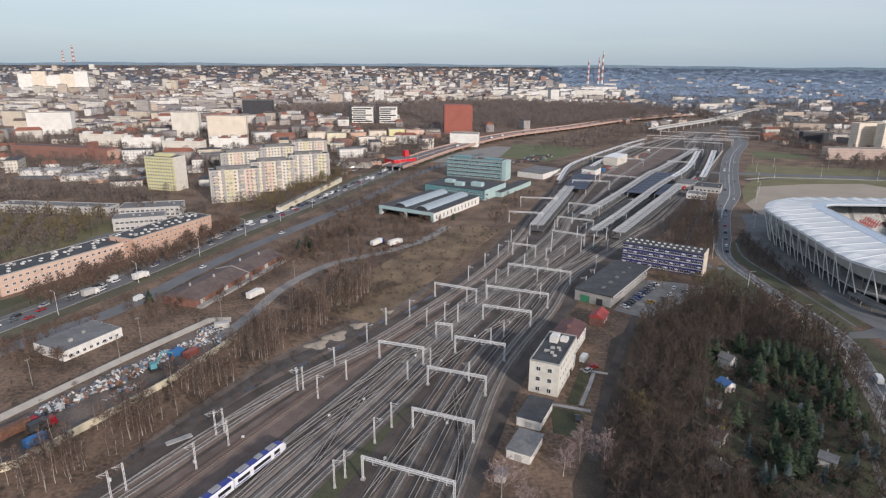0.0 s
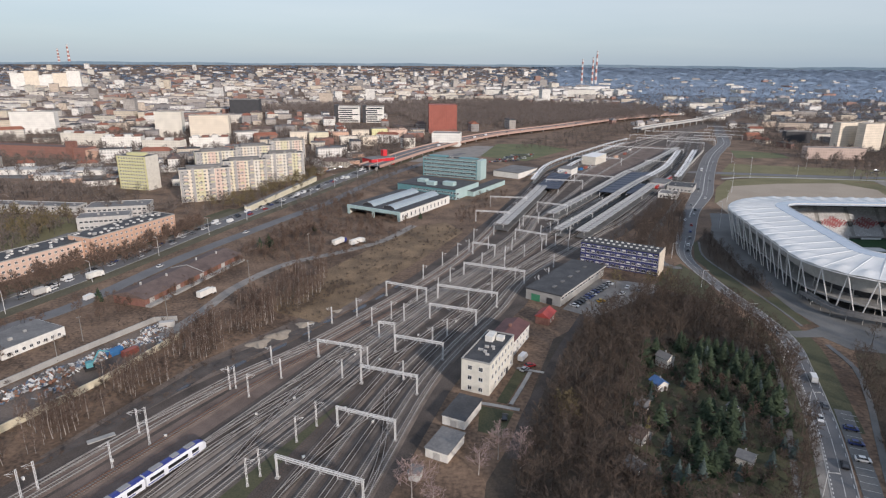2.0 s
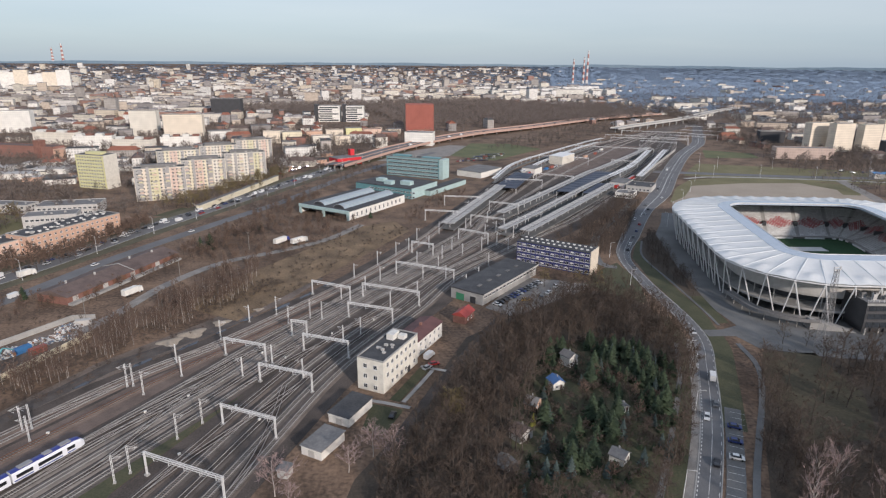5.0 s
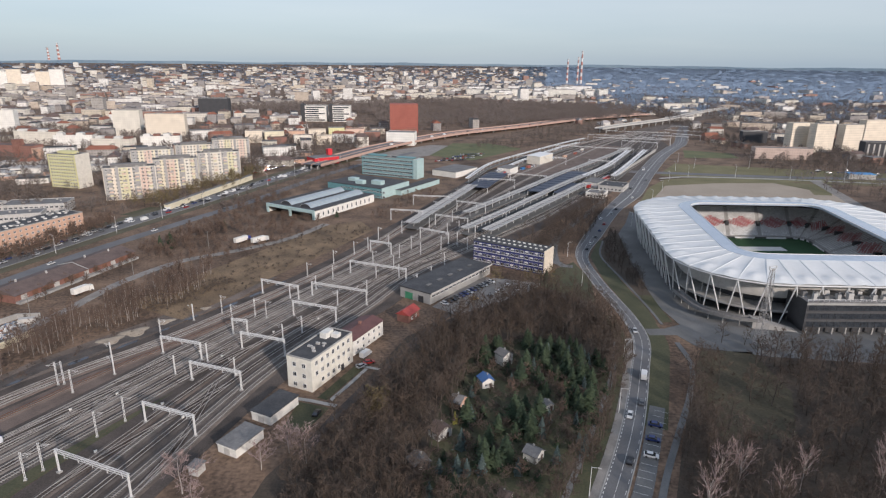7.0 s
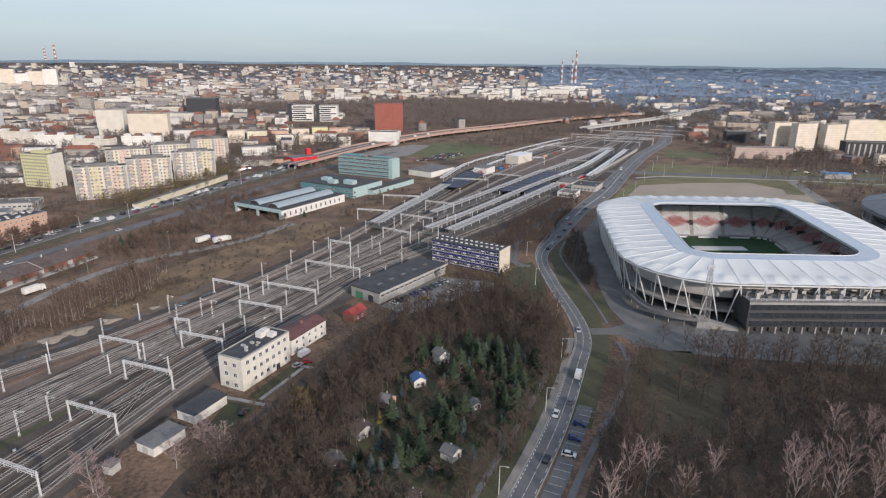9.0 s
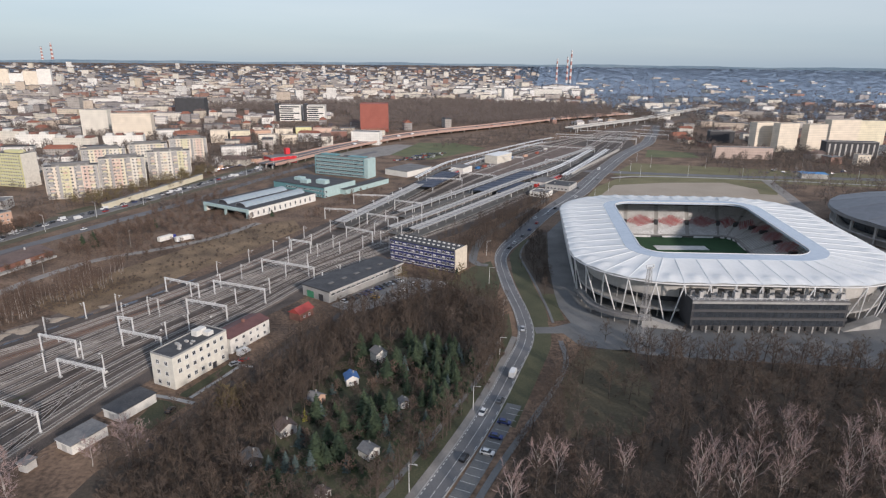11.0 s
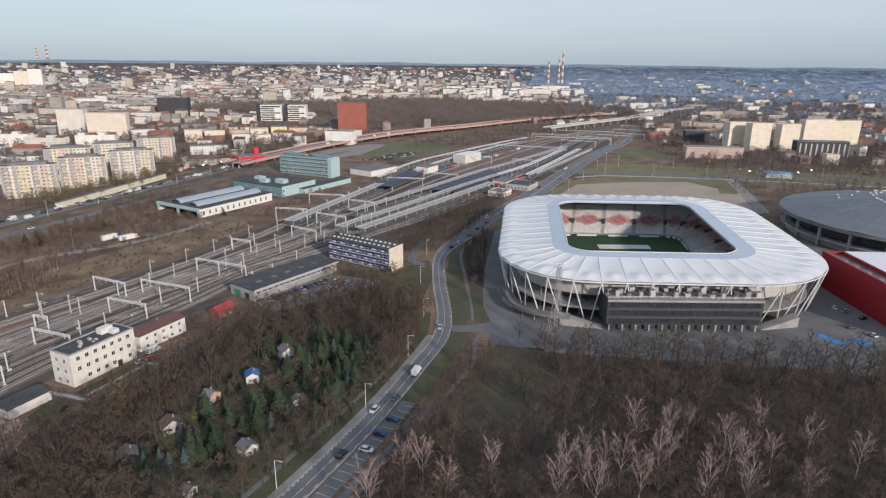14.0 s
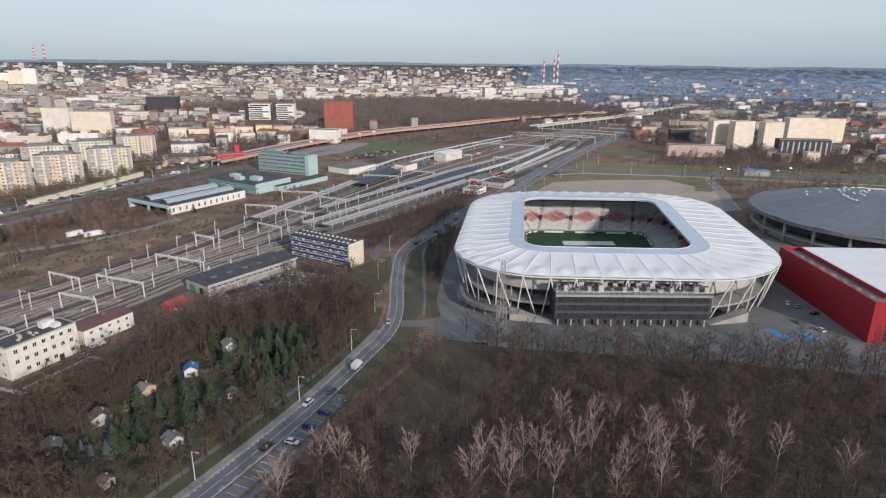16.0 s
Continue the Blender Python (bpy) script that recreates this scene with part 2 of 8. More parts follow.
M_tealpale = paint("pale teal cladding", (0.40, 0.53, 0.52), 0.5)
M_blue = paint("dark blue cladding", (0.022, 0.032, 0.145), 0.5)
M_redclad = paint("red cladding", (0.33, 0.014, 0.026), 0.5)
M_redtower = surf("red-brown panels", (0.27, 0.080, 0.060), (0.37, 0.122, 0.092), 0.2, 0.7)
M_darkclad = surf("anthracite cladding", (0.036, 0.037, 0.041), (0.060, 0.061, 0.066), 0.3, 0.5)
M_lightclad = paint("light grey cladding", (0.47, 0.455, 0.43), 0.6)
M_frame = paint("white window frame", (0.70, 0.70, 0.69), 0.5, 0, 2.0, 0.05, 0)
M_glass = surf("window glass", (0.020, 0.025, 0.032), (0.055, 0.062, 0.072), 0.7, 0.12, 0, 0, 3.0, 0, 0, 0.8)
M_skylight = surf("old roof glazing", (0.26, 0.32, 0.36), (0.38, 0.44, 0.47), 0.4, 0.3, 0, 0, 6.0)
M_membrane = surf("white roof membrane", (0.74, 0.74, 0.73), (0.82, 0.82, 0.81), 0.12, 0.55, 0, 0.0, 5.0, 0, 0.06)
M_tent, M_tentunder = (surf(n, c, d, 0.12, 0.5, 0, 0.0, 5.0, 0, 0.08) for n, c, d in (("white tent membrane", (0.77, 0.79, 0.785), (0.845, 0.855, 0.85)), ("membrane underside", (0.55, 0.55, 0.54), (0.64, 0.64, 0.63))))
for mt, k in ((M_tent, 0.15), (M_tentunder, 0.35)):
    # the fabric lets some daylight through to the stands
    nt = mt.node_tree
    lit, mixed = nt.nodes.new("ShaderNodeBsdfTranslucent"), nt.nodes.new("ShaderNodeMixShader")
    lit.inputs[0].default_value = (0.80, 0.82, 0.80, 1)
    mixed.inputs[0].default_value = k
    nt.links.new(nt.nodes["Principled BSDF"].outputs[0], mixed.inputs[1])
    nt.links.new(lit.outputs[0], mixed.inputs[2])
    nt.links.new(mixed.outputs[0], nt.nodes["Material Output"].inputs[0])
M_ring = surf("translucent roof ring", (0.40, 0.47, 0.55), (0.50, 0.56, 0.64), 0.1, 0.22, 0, 0, 5.0)
M_pitch = surf("pitch grass", (0.014, 0.050, 0.018), (0.024, 0.075, 0.027), 0.15, 0.9, 0, 0.01, 12.0)
M_seatw = surf("pale grey seats", (0.50, 0.50, 0.49), (0.62, 0.62, 0.61), 0.3, 0.6, 0, 0, 6.0, 0.2)
M_seatr = surf("red seats", (0.30, 0.045, 0.052), (0.40, 0.07, 0.075), 0.3, 0.6, 0, 0, 6.0, 0.2)
M_dome = surf("grey metal dome", (0.14, 0.15, 0.168), (0.19, 0.20, 0.22), 0.03, 0.5, 0.2, 0, 8.0)
M_bark = surf("bark", (0.050, 0.041, 0.034), (0.105, 0.086, 0.071), 1.0, 0.95, 0, 0, 6.0, 0.25)
M_birch = surf("birch bark", (0.33, 0.295, 0.265), (0.50, 0.455, 0.415), 1.5, 0.9, 0, 0, 6.0, 0.2)
M_twig = surf("brown twigs", (0.064, 0.048, 0.039), (0.132, 0.100, 0.080), 0.12, 0.95, 0, 0, 6.0, 0.3)
M_twiggrey = surf("grey-brown twigs", (0.105, 0.086, 0.076), (0.200, 0.165, 0.145), 0.05, 0.95, 0, 0, 6.0, 0.35)
M_twigtan = surf("tan twigs", (0.058, 0.042, 0.032), (0.122, 0.088, 0.066), 0.06, 0.95, 0, 0, 6.0, 0.35)
M_olivegrass = surf("olive spring grass", (0.125, 0.118, 0.055), (0.215, 0.190, 0.100), 0.05, 0.95, 0, 0.1, 18.0, 0, 0.25)
M_verge = surf("worn verge grass", (0.070, 0.066, 0.042), (0.138, 0.122, 0.080), 0.07, 0.95, 0, 0.1, 18.0, 0, 0.3)
M_glade = surf("thin glade grass", (0.054, 0.048, 0.030), (0.106, 0.090, 0.056), 0.07, 0.95, 0, 0.2, 16.0)
M_twigred = surf("reddish twigs", (0.100, 0.068, 0.052), (0.182, 0.126, 0.097), 0.12, 0.95, 0, 0, 6.0, 0.3)
M_twigolive = surf("budding twigs", (0.125, 0.099, 0.052), (0.212, 0.168, 0.090), 0.12, 0.95, 0, 0, 6.0, 0.3)
M_needle = surf("conifer needles", (0.022, 0.040, 0.022), (0.058, 0.082, 0.042), 0.25, 0.95, 0, 0, 6.0, 0.35)
M_needleblue = surf("bluish spruce needles", (0.055, 0.080, 0.075), (0.10, 0.135, 0.125), 0.25, 0.95, 0, 0, 6.0, 0.3)
M_needleyel = surf("golden thuja", (0.17, 0.17, 0.03), (0.29, 0.27, 0.06), 0.25, 0.95, 0, 0, 6.0, 0.3)
M_tyre = paint("tyre rubber", (0.02, 0.02, 0.02), 0.9)
M_paintline = paint("road paint", (0.62, 0.62, 0.60), 0.8)
M_navyroof = surf("dark blue-grey hall roof", (0.035, 0.045, 0.072), (0.060, 0.072, 0.105), 0.1, 0.5, 0, 0, 8.0)
M_bandgrey, M_bandyel, M_bandpink = paint("grey facade paint", (0.36, 0.35, 0.34)), paint("lemon facade paint", (0.60, 0.56, 0.37)), paint("rose facade paint", (0.62, 0.47, 0.39))
M_orangewall = paint("orange noise barrier", (0.46, 0.31, 0.255), 0.8)
M_paletwig = surf("pale pinkish twigs", (0.25, 0.18, 0.165), (0.40, 0.30, 0.278), 0.3, 0.95, 0, 0, 6.0, 0.2)
# aerial haze is painted into this pale blue forest colour
M_hazewood = surf("haze-tinted woods", (0.245, 0.325, 0.43), (0.325, 0.405, 0.505), 0.004, 0.95, 0, 0, 12.0, 0.12)
M_bluemark = paint("blue parking paint", (0.05, 0.25, 0.55), 0.8)


def town_material(name, colours, object_random=False, dark=0.5):
    """Facades in a palette picked piece by piece, with rows of dark windows on upright faces."""
    mt = bpy.data.materials.new(name)
    mt.use_nodes = True
    nt = mt.node_tree
    N, L = nt.nodes.new, nt.links.new
    bs = nt.nodes["Principled BSDF"]
    bs.inputs["Roughness"].default_value = 0.85
    geo = N("ShaderNodeNewGeometry")
    ramp = N("ShaderNodeValToRGB")
    ramp.color_ramp.interpolation = 'CONSTANT'
    while len(ramp.color_ramp.elements) < len(colours):
        ramp.color_ramp.elements.new(1.0)
    for i, c in enumerate(colours):
        ramp.color_ramp.elements[i].position = i / len(colours)
        ramp.color_ramp.elements[i].color = (*c, 1)
    if object_random:
        L(N("ShaderNodeObjectInfo").outputs["Random"], ramp.inputs[0])
    else:
        L(geo.outputs["Random Per Island"], ramp.inputs[0])

    def math_node(op, a, b=None, c=None):
        n = N("ShaderNodeMath")
        n.operation = op
        for i, v in enumerate((a, b, c)):
            if v is None:
                continue
            if isinstance(v, (int, float)):
                n.inputs[i].default_value = v
            else:
                L(v, n.inputs[i])
        return n.outputs[0]

    cr = N("ShaderNodeVectorMath")
    cr.operation = 'CROSS_PRODUCT'
    L(geo.outputs["True Normal"], cr.inputs[0])
    cr.inputs[1].default_value = (0, 0, 1)
    dt = N("ShaderNodeVectorMath")
    dt.operation = 'DOT_PRODUCT'
    L(cr.outputs[0], dt.inputs[0])
    L(geo.outputs["Position"], dt.inputs[1])
    sp, sn = N("ShaderNodeSeparateXYZ"), N("ShaderNodeSeparateXYZ")
    L(geo.outputs["Position"], sp.inputs[0])
    L(geo.outputs["True Normal"], sn.inputs[0])
    fu = math_node('FRACT', math_node('MULTIPLY', dt.outputs["Value"], 0.34))
    fz = math_node('FRACT', math_node('MULTIPLY', sp.outputs[2], 0.32))
    win = math_node('MULTIPLY', math_node('COMPARE', fu, 0.5, 0.24), math_node('COMPARE', fz, 0.52, 0.24))
    win = math_node('MULTIPLY', win, math_node('LESS_THAN', math_node('ABSOLUTE', sn.outputs[2]), 0.3))
    no = N("ShaderNodeTexNoise")
    no.inputs["Scale"].default_value = 0.15
    L(geo.outputs["Position"], no.inputs["Vector"])
    hs = N("ShaderNodeHueSaturation")
    L(math_node('MULTIPLY_ADD', no.outputs[0], 0.5, 0.75), hs.inputs["Value"])
    L(ramp.outputs[0], hs.inputs["Color"])
    mix = N("ShaderNodeMix")
    mix.data_type = 'RGBA'
    mix.inputs["B"].default_value = (0.05, 0.055, 0.065, 1)
    L(math_node('MULTIPLY', win, dark), mix.inputs["Factor"])
    L(hs.outputs[0], mix.inputs["A"])
    L(mix.outputs["Result"], bs.inputs["Base Color"])
    return mt



# ---- the land ----
def build_ground():
    rings = [0, 60, 130, 220, 330, 460, 620, 820, 1060, 1360, 1700, 2000, 2200, 2400, 2600, 2800, 3000, 3250, 3500, 3750, 4000, 4200, 4400, 4600, 4750, 4900]
    n = 120
    g = Geo()
    for r in rings:
        for k in range(n):
            a = 2 * math.pi * k / n
            x, y = 95 + r * math.cos(a), r * math.sin(a)
            g.v.append((x, y, ground_z(x, y)))
    for i in range(len(rings) - 1):
        for k in range(n):
            j = (k + 1) % n
            g.f.append((i * n + k, (i + 1) * n + k, (i + 1) * n + j, i * n + j))
            g.m.append(0)
    tagged(part("ground", g, M_ground), "brown scrubby early spring ground with patchy grass", "ground", "", "structure")


def sheet(name, label, category, pts, z, mat, kind="structure"):
    g = Geo().prism(pts, -0.3, z, 0)
    return tagged(part(name, g, mat), label, category, "", kind)


build_ground()


def build_far_forest_floor():
    """The wooded plain towards the horizon, a little above the bare land; its blue is painted haze."""
    g = Geo()
    rs, n = [2300, 2600, 3000, 3400, 3800, 4200, 4500, 4760], 60
    for r in rs:
        for k in range(n + 1):
            a = 0.16 + 0.74 * k / n
            x, y = 95 + r * math.sin(a), r * math.cos(a)
            g.v.append((x, y, ground_z(x, y) + 2.0))
    for i in range(len(rs) - 1):
        for k in range(n):
            g.f.append((i * (n + 1) + k, (i + 1) * (n + 1) + k, (i + 1) * (n + 1) + k + 1, i * (n + 1) + k + 1))
            g.m.append(0)
    tagged(part("ground_far_forest", g, M_hazewood), "wooded plain towards the horizon, tinted with painted blue haze", "forest", "", "structure")


build_far_forest_floor()
# wide patches of surface
sheet("ground_yard", "grey-brown ballast spread over the railway yard", "railway yard",
      [(-130, 60), (-8, 60), (10, 134), (26, 186), (44, 231), (62, 264), (80, 308), (112, 350), (145, 390), (172, 430), (222, 505), (275, 600), (340, 720), (400, 850), (420, 1000), (380, 1000),
       (262, 850), (180, 720), (118, 600), (84, 505), (58, 430), (44, 395), (28, 350), (8, 305), (-17, 260), (-40, 222), (-64, 190), (-95, 135)], 0.06, M_yard)
sheet("ground_brown_ballast", "rust-brown bare ballast between two track fans", "railway yard",
      [(-108, 80), (-90, 80), (-62, 135), (-35, 190), (-20, 222), (-24, 224), (-48, 190), (-78, 135)], 0.10, M_ballast2)
sheet("ground_wedge_grass", "narrow grassy wedge between tracks", "grass", [(-58, 80), (-42, 80), (-27, 135), (-8, 184), (-33, 138)], 0.12, M_grass)
sheet("ground_forest", "brown leaf litter under bare trees", "forest floor",
      [(24, 60), (100, 60), (120, 125), (150, 190), (160, 225), (158, 262), (150, 285), (118, 284), (95, 255), (70, 230), (56, 190), (48, 165), (36, 140)], 0.05, M_litter)
sheet("ground_park", "brown leaf litter and thin grass under bare trees", "forest floor",
      [(120, 50), (470, 50), (470, 176), (380, 188), (300, 202), (215, 214), (190, 222), (176, 196), (158, 158), (140, 118)], 0.05, M_litter)
sheet("ground_far_tracks", "far ballast of the railway corridor", "railway yard", [(378, 998), (424, 1002), (560, 1180), (760, 1440), (720, 1440), (520, 1190)], 0.06, M_ballast)
sheet("ground_estate_lawn", "small green lawn beside the main road", "grass", [(-150, 430), (-132, 428), (-120, 452), (-140, 456)], 0.06, M_grass)
sheet("ground_avenue_verge", "rough grass between the avenue and a footpath", "grass", [(174.5, 244), (179.5, 246), (180.5, 262), (179, 300), (178, 342), (188, 376), (184, 372), (172, 340), (170, 300), (172, 256)], 0.05, M_grass)
sheet("ground_glade", "open glade with thin olive-brown grass", "grass", [(170, 158), (194, 160), (207, 187), (208, 218), (188, 219), (176, 196)], 0.08, M_glade)
sheet("ground_allotments", "damp mossy grass of the allotment gardens", "grass", [(76, 120), (112, 120), (140, 175), (148, 210), (128, 232), (98, 222), (84, 180)], 0.09, M_grass)
sheet("ground_works", "rusty bare ground of the station building works", "building site", [(128, 598), (150, 606), (205, 604), (232, 640), (290, 740), (330, 830), (300, 850), (240, 760), (190, 690), (150, 650)], 0.09, M_ballast2)
sheet("ground_station_meadow", "green meadow beside the viaduct", "grass", [(70, 735), (120, 700), (190, 800), (150, 850), (100, 850)], 0.06, M_meadow)
sheet("ground_viaduct_lot", "pale gravel lot under the viaduct", "parking", [(-20, 690), (30, 690), (80, 745), (110, 820), (70, 830), (20, 770)], 0.055, M_dust)
sheet("ground_office_lawn", "rough lawn beside the office building", "grass", [(132, 294), (158, 268), (163, 300), (160, 330), (148, 318), (138, 300)], 0.06, M_grass)
sheet("ground_house_lawn", "small lawn beside the white railway building", "grass", [(42.2, 181.2), (45.6, 179.8), (55.0, 201.6), (51.6, 203.6)], 0.1, M_grass)
sheet("ground_garage_lawn", "small lawn behind the white garage", "grass", [(36.5, 178.5), (47.5, 175.0), (42, 161), (35, 164)], 0.1, M_grass)
sheet("ground_oil_strip", "dark oily ballast along the outer track", "railway yard", [(-92, 146), (-85, 150), (-61, 199), (-47, 217), (-28, 243), (-31, 246), (-50, 223), (-66, 205)], 0.052, M_ballastdark)
sheet("ground_school_meadow", "olive spring grass round the school", "grass", [(-345, 350), (-262, 318), (-232, 345), (-196, 415), (-250, 428), (-330, 440), (-400, 430)], 0.05, M_olivegrass)
sheet("ground_school_court", "grey paved court between the long blocks", "yard", [(-232, 345), (-216, 338), (-192, 372), (-188, 398), (-200, 405), (-222, 385)], 0.07, M_paving)
sheet("ground_tower_court", "grey paved car park beside the apartment tower", "parking", [(-410, 575), (-270, 570), (-255, 622), (-300, 650), (-400, 650)], 0.06, M_paving)
sheet("ground_stadium_verge", "short grass verge at the edge of the stadium plaza", "grass", [(181, 246), (187, 247), (187, 264), (188, 279), (181, 279)], 0.06, M_grass)
sheet("ground_stadium_hedge", "dark leaf litter under a hedge of bare trees", "forest floor", [(181, 279), (188, 279), (192, 322), (203, 392), (200, 394), (188, 376), (179, 342), (180, 300)], 0.055, M_litter)
sheet("ground_sand_lot", "bare sandy lot behind the stadium", "sand lot", [(240, 442), (330, 436), (420, 452), (436, 512), (430, 545), (404, 577), (346, 574), (293, 560), (266, 510), (248, 487)], 0.06, M_sand)
sheet("ground_lot_verge", "dry grass strips along the sandy lot", "grass", [(246, 486), (268, 511), (293, 559), (345, 573), (404, 576), (420, 545), (412, 524), (426, 521), (440, 545), (456, 570), (427, 578), (397, 604), (340, 602), (303, 590), (275, 550)], 0.07, M_olivegrass)
sheet("ground_crossing_grass", "olive grass strips beside the cross road", "grass", [(320, 640), (306, 612), (470, 572), (640, 540), (680, 600), (480, 655), (350, 690)], 0.05, M_olivegrass)
sheet("ground_far_meadow", "green meadow beyond the cross road", "grass", [(378, 735), (445, 735), (452, 775), (402, 802)], 0.06, M_meadow)
sheet("ground_dry_field", "dry yellow grass field beside the tracks", "grass", [(-62, 262), (-30, 245), (-12, 285), (14, 340), (38, 395), (26, 420), (-4, 400), (-22, 350), (-42, 310)], 0.05, M_drygrass)
sheet("ground_mud", "wet mud and puddles beside the tracks", "mud", [(-92, 150), (-84, 150), (-60, 196), (-38, 226), (-12, 272), (-2, 300), (-10, 304), (-26, 272), (-46, 240), (-70, 205)], 0.045, M_mud)
sheet("ground_left_meadow", "dry grass along the main road", "grass", [(-205, 235), (-152, 315), (-128, 400), (-104, 500), (-118, 505), (-146, 412), (-172, 325), (-222, 250)], 0.05, M_grass)
sheet("ground_plaza", "light grey paved plaza round the stadium", "plaza",
      [(188, 222), (214, 214), (255, 209), (300, 204), (345, 195), (420, 188), (480, 186), (480, 300), (420, 320), (395, 400), (400, 450), (330, 440), (228, 452), (216, 420), (203, 392), (192, 322), (188, 279), (187, 262), (189, 244), (181, 240)], 0.08, M_paving)

# ---- railway ----
STATIONS = (80, 135, 190, 222, 260, 305, 350, 395, 430, 505, 600, 720, 850, 1000)


def track(xs, i0=0, sleepers_to=470.0, ballast=M_ballast, old=False, wood=False):
    """A railway track through the given x at the stations: ballast bed, two rails and sleepers."""
    c = smooth_path([(x, y) for x, y in zip(xs, STATIONS[i0:])], 4.0)
    ob = thing("railway_track", "ballasted railway track with steel rails on sleepers", "railway track", pose(0, 0, 0), "tracks of the railway yard")
    g = Geo()
    n = normals(c)
    prof = ((-2.3, 0.0), (-1.6, 0.30), (1.6, 0.30), (2.3, 0.0))
    for k in range(len(c)):
        for o, z in prof:
            g.v.append((*(c[k] + n[k] * o), z + 0.02))
    for k in range(len(c) - 1):
        for q in range(3):
            a = 4 * k + q
            g.f.append((a, a + 1, a + 5, a + 4))
            g.m.append(0)
    part("ballast", g, ballast, ob)
    for o in (-0.75, 0.75):
        part("rail", ribbon(Geo(), c, o - 0.065, o + 0.065, 0.36, 0.56), M_rust if old else M_rail, ob)
    near = smooth_path([(x, y) for x, y in zip(xs, STATIONS[i0:])], 0.75)
    nn = normals(near)
    v, t = [], []
    for k in range(0, len(near)):
        if near[k, 1] > sleepers_to:
            break
        p, q = near[k], nn[k]
        d = np.array([-q[1], q[0]]) * 0.13
        i = len(v)
        for s in (-1.3, 1.3):
            for e in (-1, 1):
                for z in (0.2, 0.40):
                    v.append((*(p + q * s + d * e), z))
        t += [(i + a, i + b, i + c2) for a, b, c2 in ((1, 5, 7), (1, 7, 3), (0, 4, 5), (0, 5, 1), (3, 7, 6), (3, 6, 2), (0, 1, 3), (0, 3, 2), (4, 6, 7), (4, 7, 5))]
    tagged(part("sleeper_bed", np_mesh("sleeper_bed", v, t, [M_sleeperdark if wood else M_sleeper]), None, ob), kind="stuff")
    return ob


track((-116.5, -86.5, -56.5, -32, -9, 16, 36.5, 53, 64, 91, 125, 190, 272, 390), ballast=M_ballast2)
track((-112, -82, -52, -27.5, -4.5, 20.5, 41, 57.5, 68.5, 95.5, 129.5, 194.5, 277, 395), ballast=M_ballast2)
track((-101, -72, -43, -22, 3.5), ballast=M_ballast2, old=True)
track((-85, -58, -31, -16, 5, 28.5, 52, 73, 84, 112, 150, 213, 292, 400), ballast=M_ballastdark)
track((-79.5, -52.5, -25.5, -11, 9.5, 33, 56.5, 77.5, 89, 118, 158, 222, 300, 405), ballast=M_ballastpale, wood=True)
track((-74, -47, -20, -6, 13.5, 37, 61, 82, 94, 130, 175, 240, 312, 410), ballast=M_ballastpale)
track((-68.5, -41.5, -14.5, -1, 18, 41.5, 68, 92, 110, 158, 213, 280, 340, 415), ballast=M_ballastpale, wood=True)
track((-63, -36, -9, 4, 22, 46, 72.5, 97, 115, 163, 218, 285, 345, 420), ballast=M_ballastdark)
track((-36, -19, -1, 11, 31, 52, 77, 101, 120, 167.5, 222.5, 290, 350, 425), wood=True)
track((-30, -13, 4.5, 17.5, 36, 56.5, 84.5, 112, 134, 180, 238, 305, 362, 430), ballast=M_ballastdark)
track((-24, -7, 9.5, 22.5, 41, 61, 89, 116.5, 138.5, 184.5, 242.5, 309.5, 367, 435), ballast=M_ballastdark, wood=True)
track((-18, -1, 14.5, 27.5, 46, 65.5, 96.5, 128, 154, 199, 255, 320, 378, 440), ballast=M_ballastdark)
track((-12, 4, 19, 32, 51, 70, 101, 133, 159, 204, 260, 325, 383, 445))


def crossover(pts):
    """A diagonal connecting track: two rails on long dark sleepers, laid over the beds of its neighbours."""
    c = smooth_path(pts, 3.0)
    ob = thing("track_crossover", "diagonal connecting track with worn steel rails", "railway track", pose(0, 0, 0), "track crossovers")
    for o in (-0.75, 0.75):
        part("rail", ribbon(Geo(), c, o - 0.065, o + 0.065, 0.36, 0.57), M_rail, ob)
    fine = smooth_path(pts, 0.8)
    n = normals(fine)
    g = Geo()
    for p, q in zip(fine, n):
        d = np.array([-q[1], q[0]]) * 0.13
        g.prism([tuple(p - q * 1.35 - d), tuple(p + q * 1.35 - d), tuple(p + q * 1.35 + d), tuple(p - q * 1.35 + d)], 0.25, 0.405)
    tagged(part("sleeper_bed", g, M_sleeperdark, ob), kind="stuff")


for pts in (((-52.5, 135), (-44, 155), (-30, 176), (-20, 190)), ((-41.5, 135), (-36, 147), (-32, 165), (-25.5, 190)), ((-31, 190), (-24, 200), (-17, 212), (-6, 222)), ((-14.5, 190), (-10, 200), (-4, 212), (4, 222)),
            ((-9, 190), (-3, 200), (4, 212), (11, 222)), ((-19, 135), (-12, 150), (-1, 170), (9.5, 190)), ((4, 135), (6, 150), (6, 170), (4.5, 190)), ((11, 222), (20, 238), (33, 252), (41, 260)),
            ((9.5, 260), (18, 275), (28, 292), (37, 305)), ((22, 260), (32, 275), (46, 292), (56.5, 305)), ((-86.5, 135), (-78, 152), (-66, 172), (-52, 190)), ((-56.5, 190), (-46, 205), (-36, 215), (-27.5, 222)),
            ((33, 305), (40, 318), (52, 336), (61, 350)), ((56.5, 305), (66, 320), (84, 338), (96.5, 350)), ((-58, 135), (-52, 147), (-38, 172), (-25.5, 190)), ((5, 260), (12, 275), (24, 292), (33, 305))):
    crossover(pts)


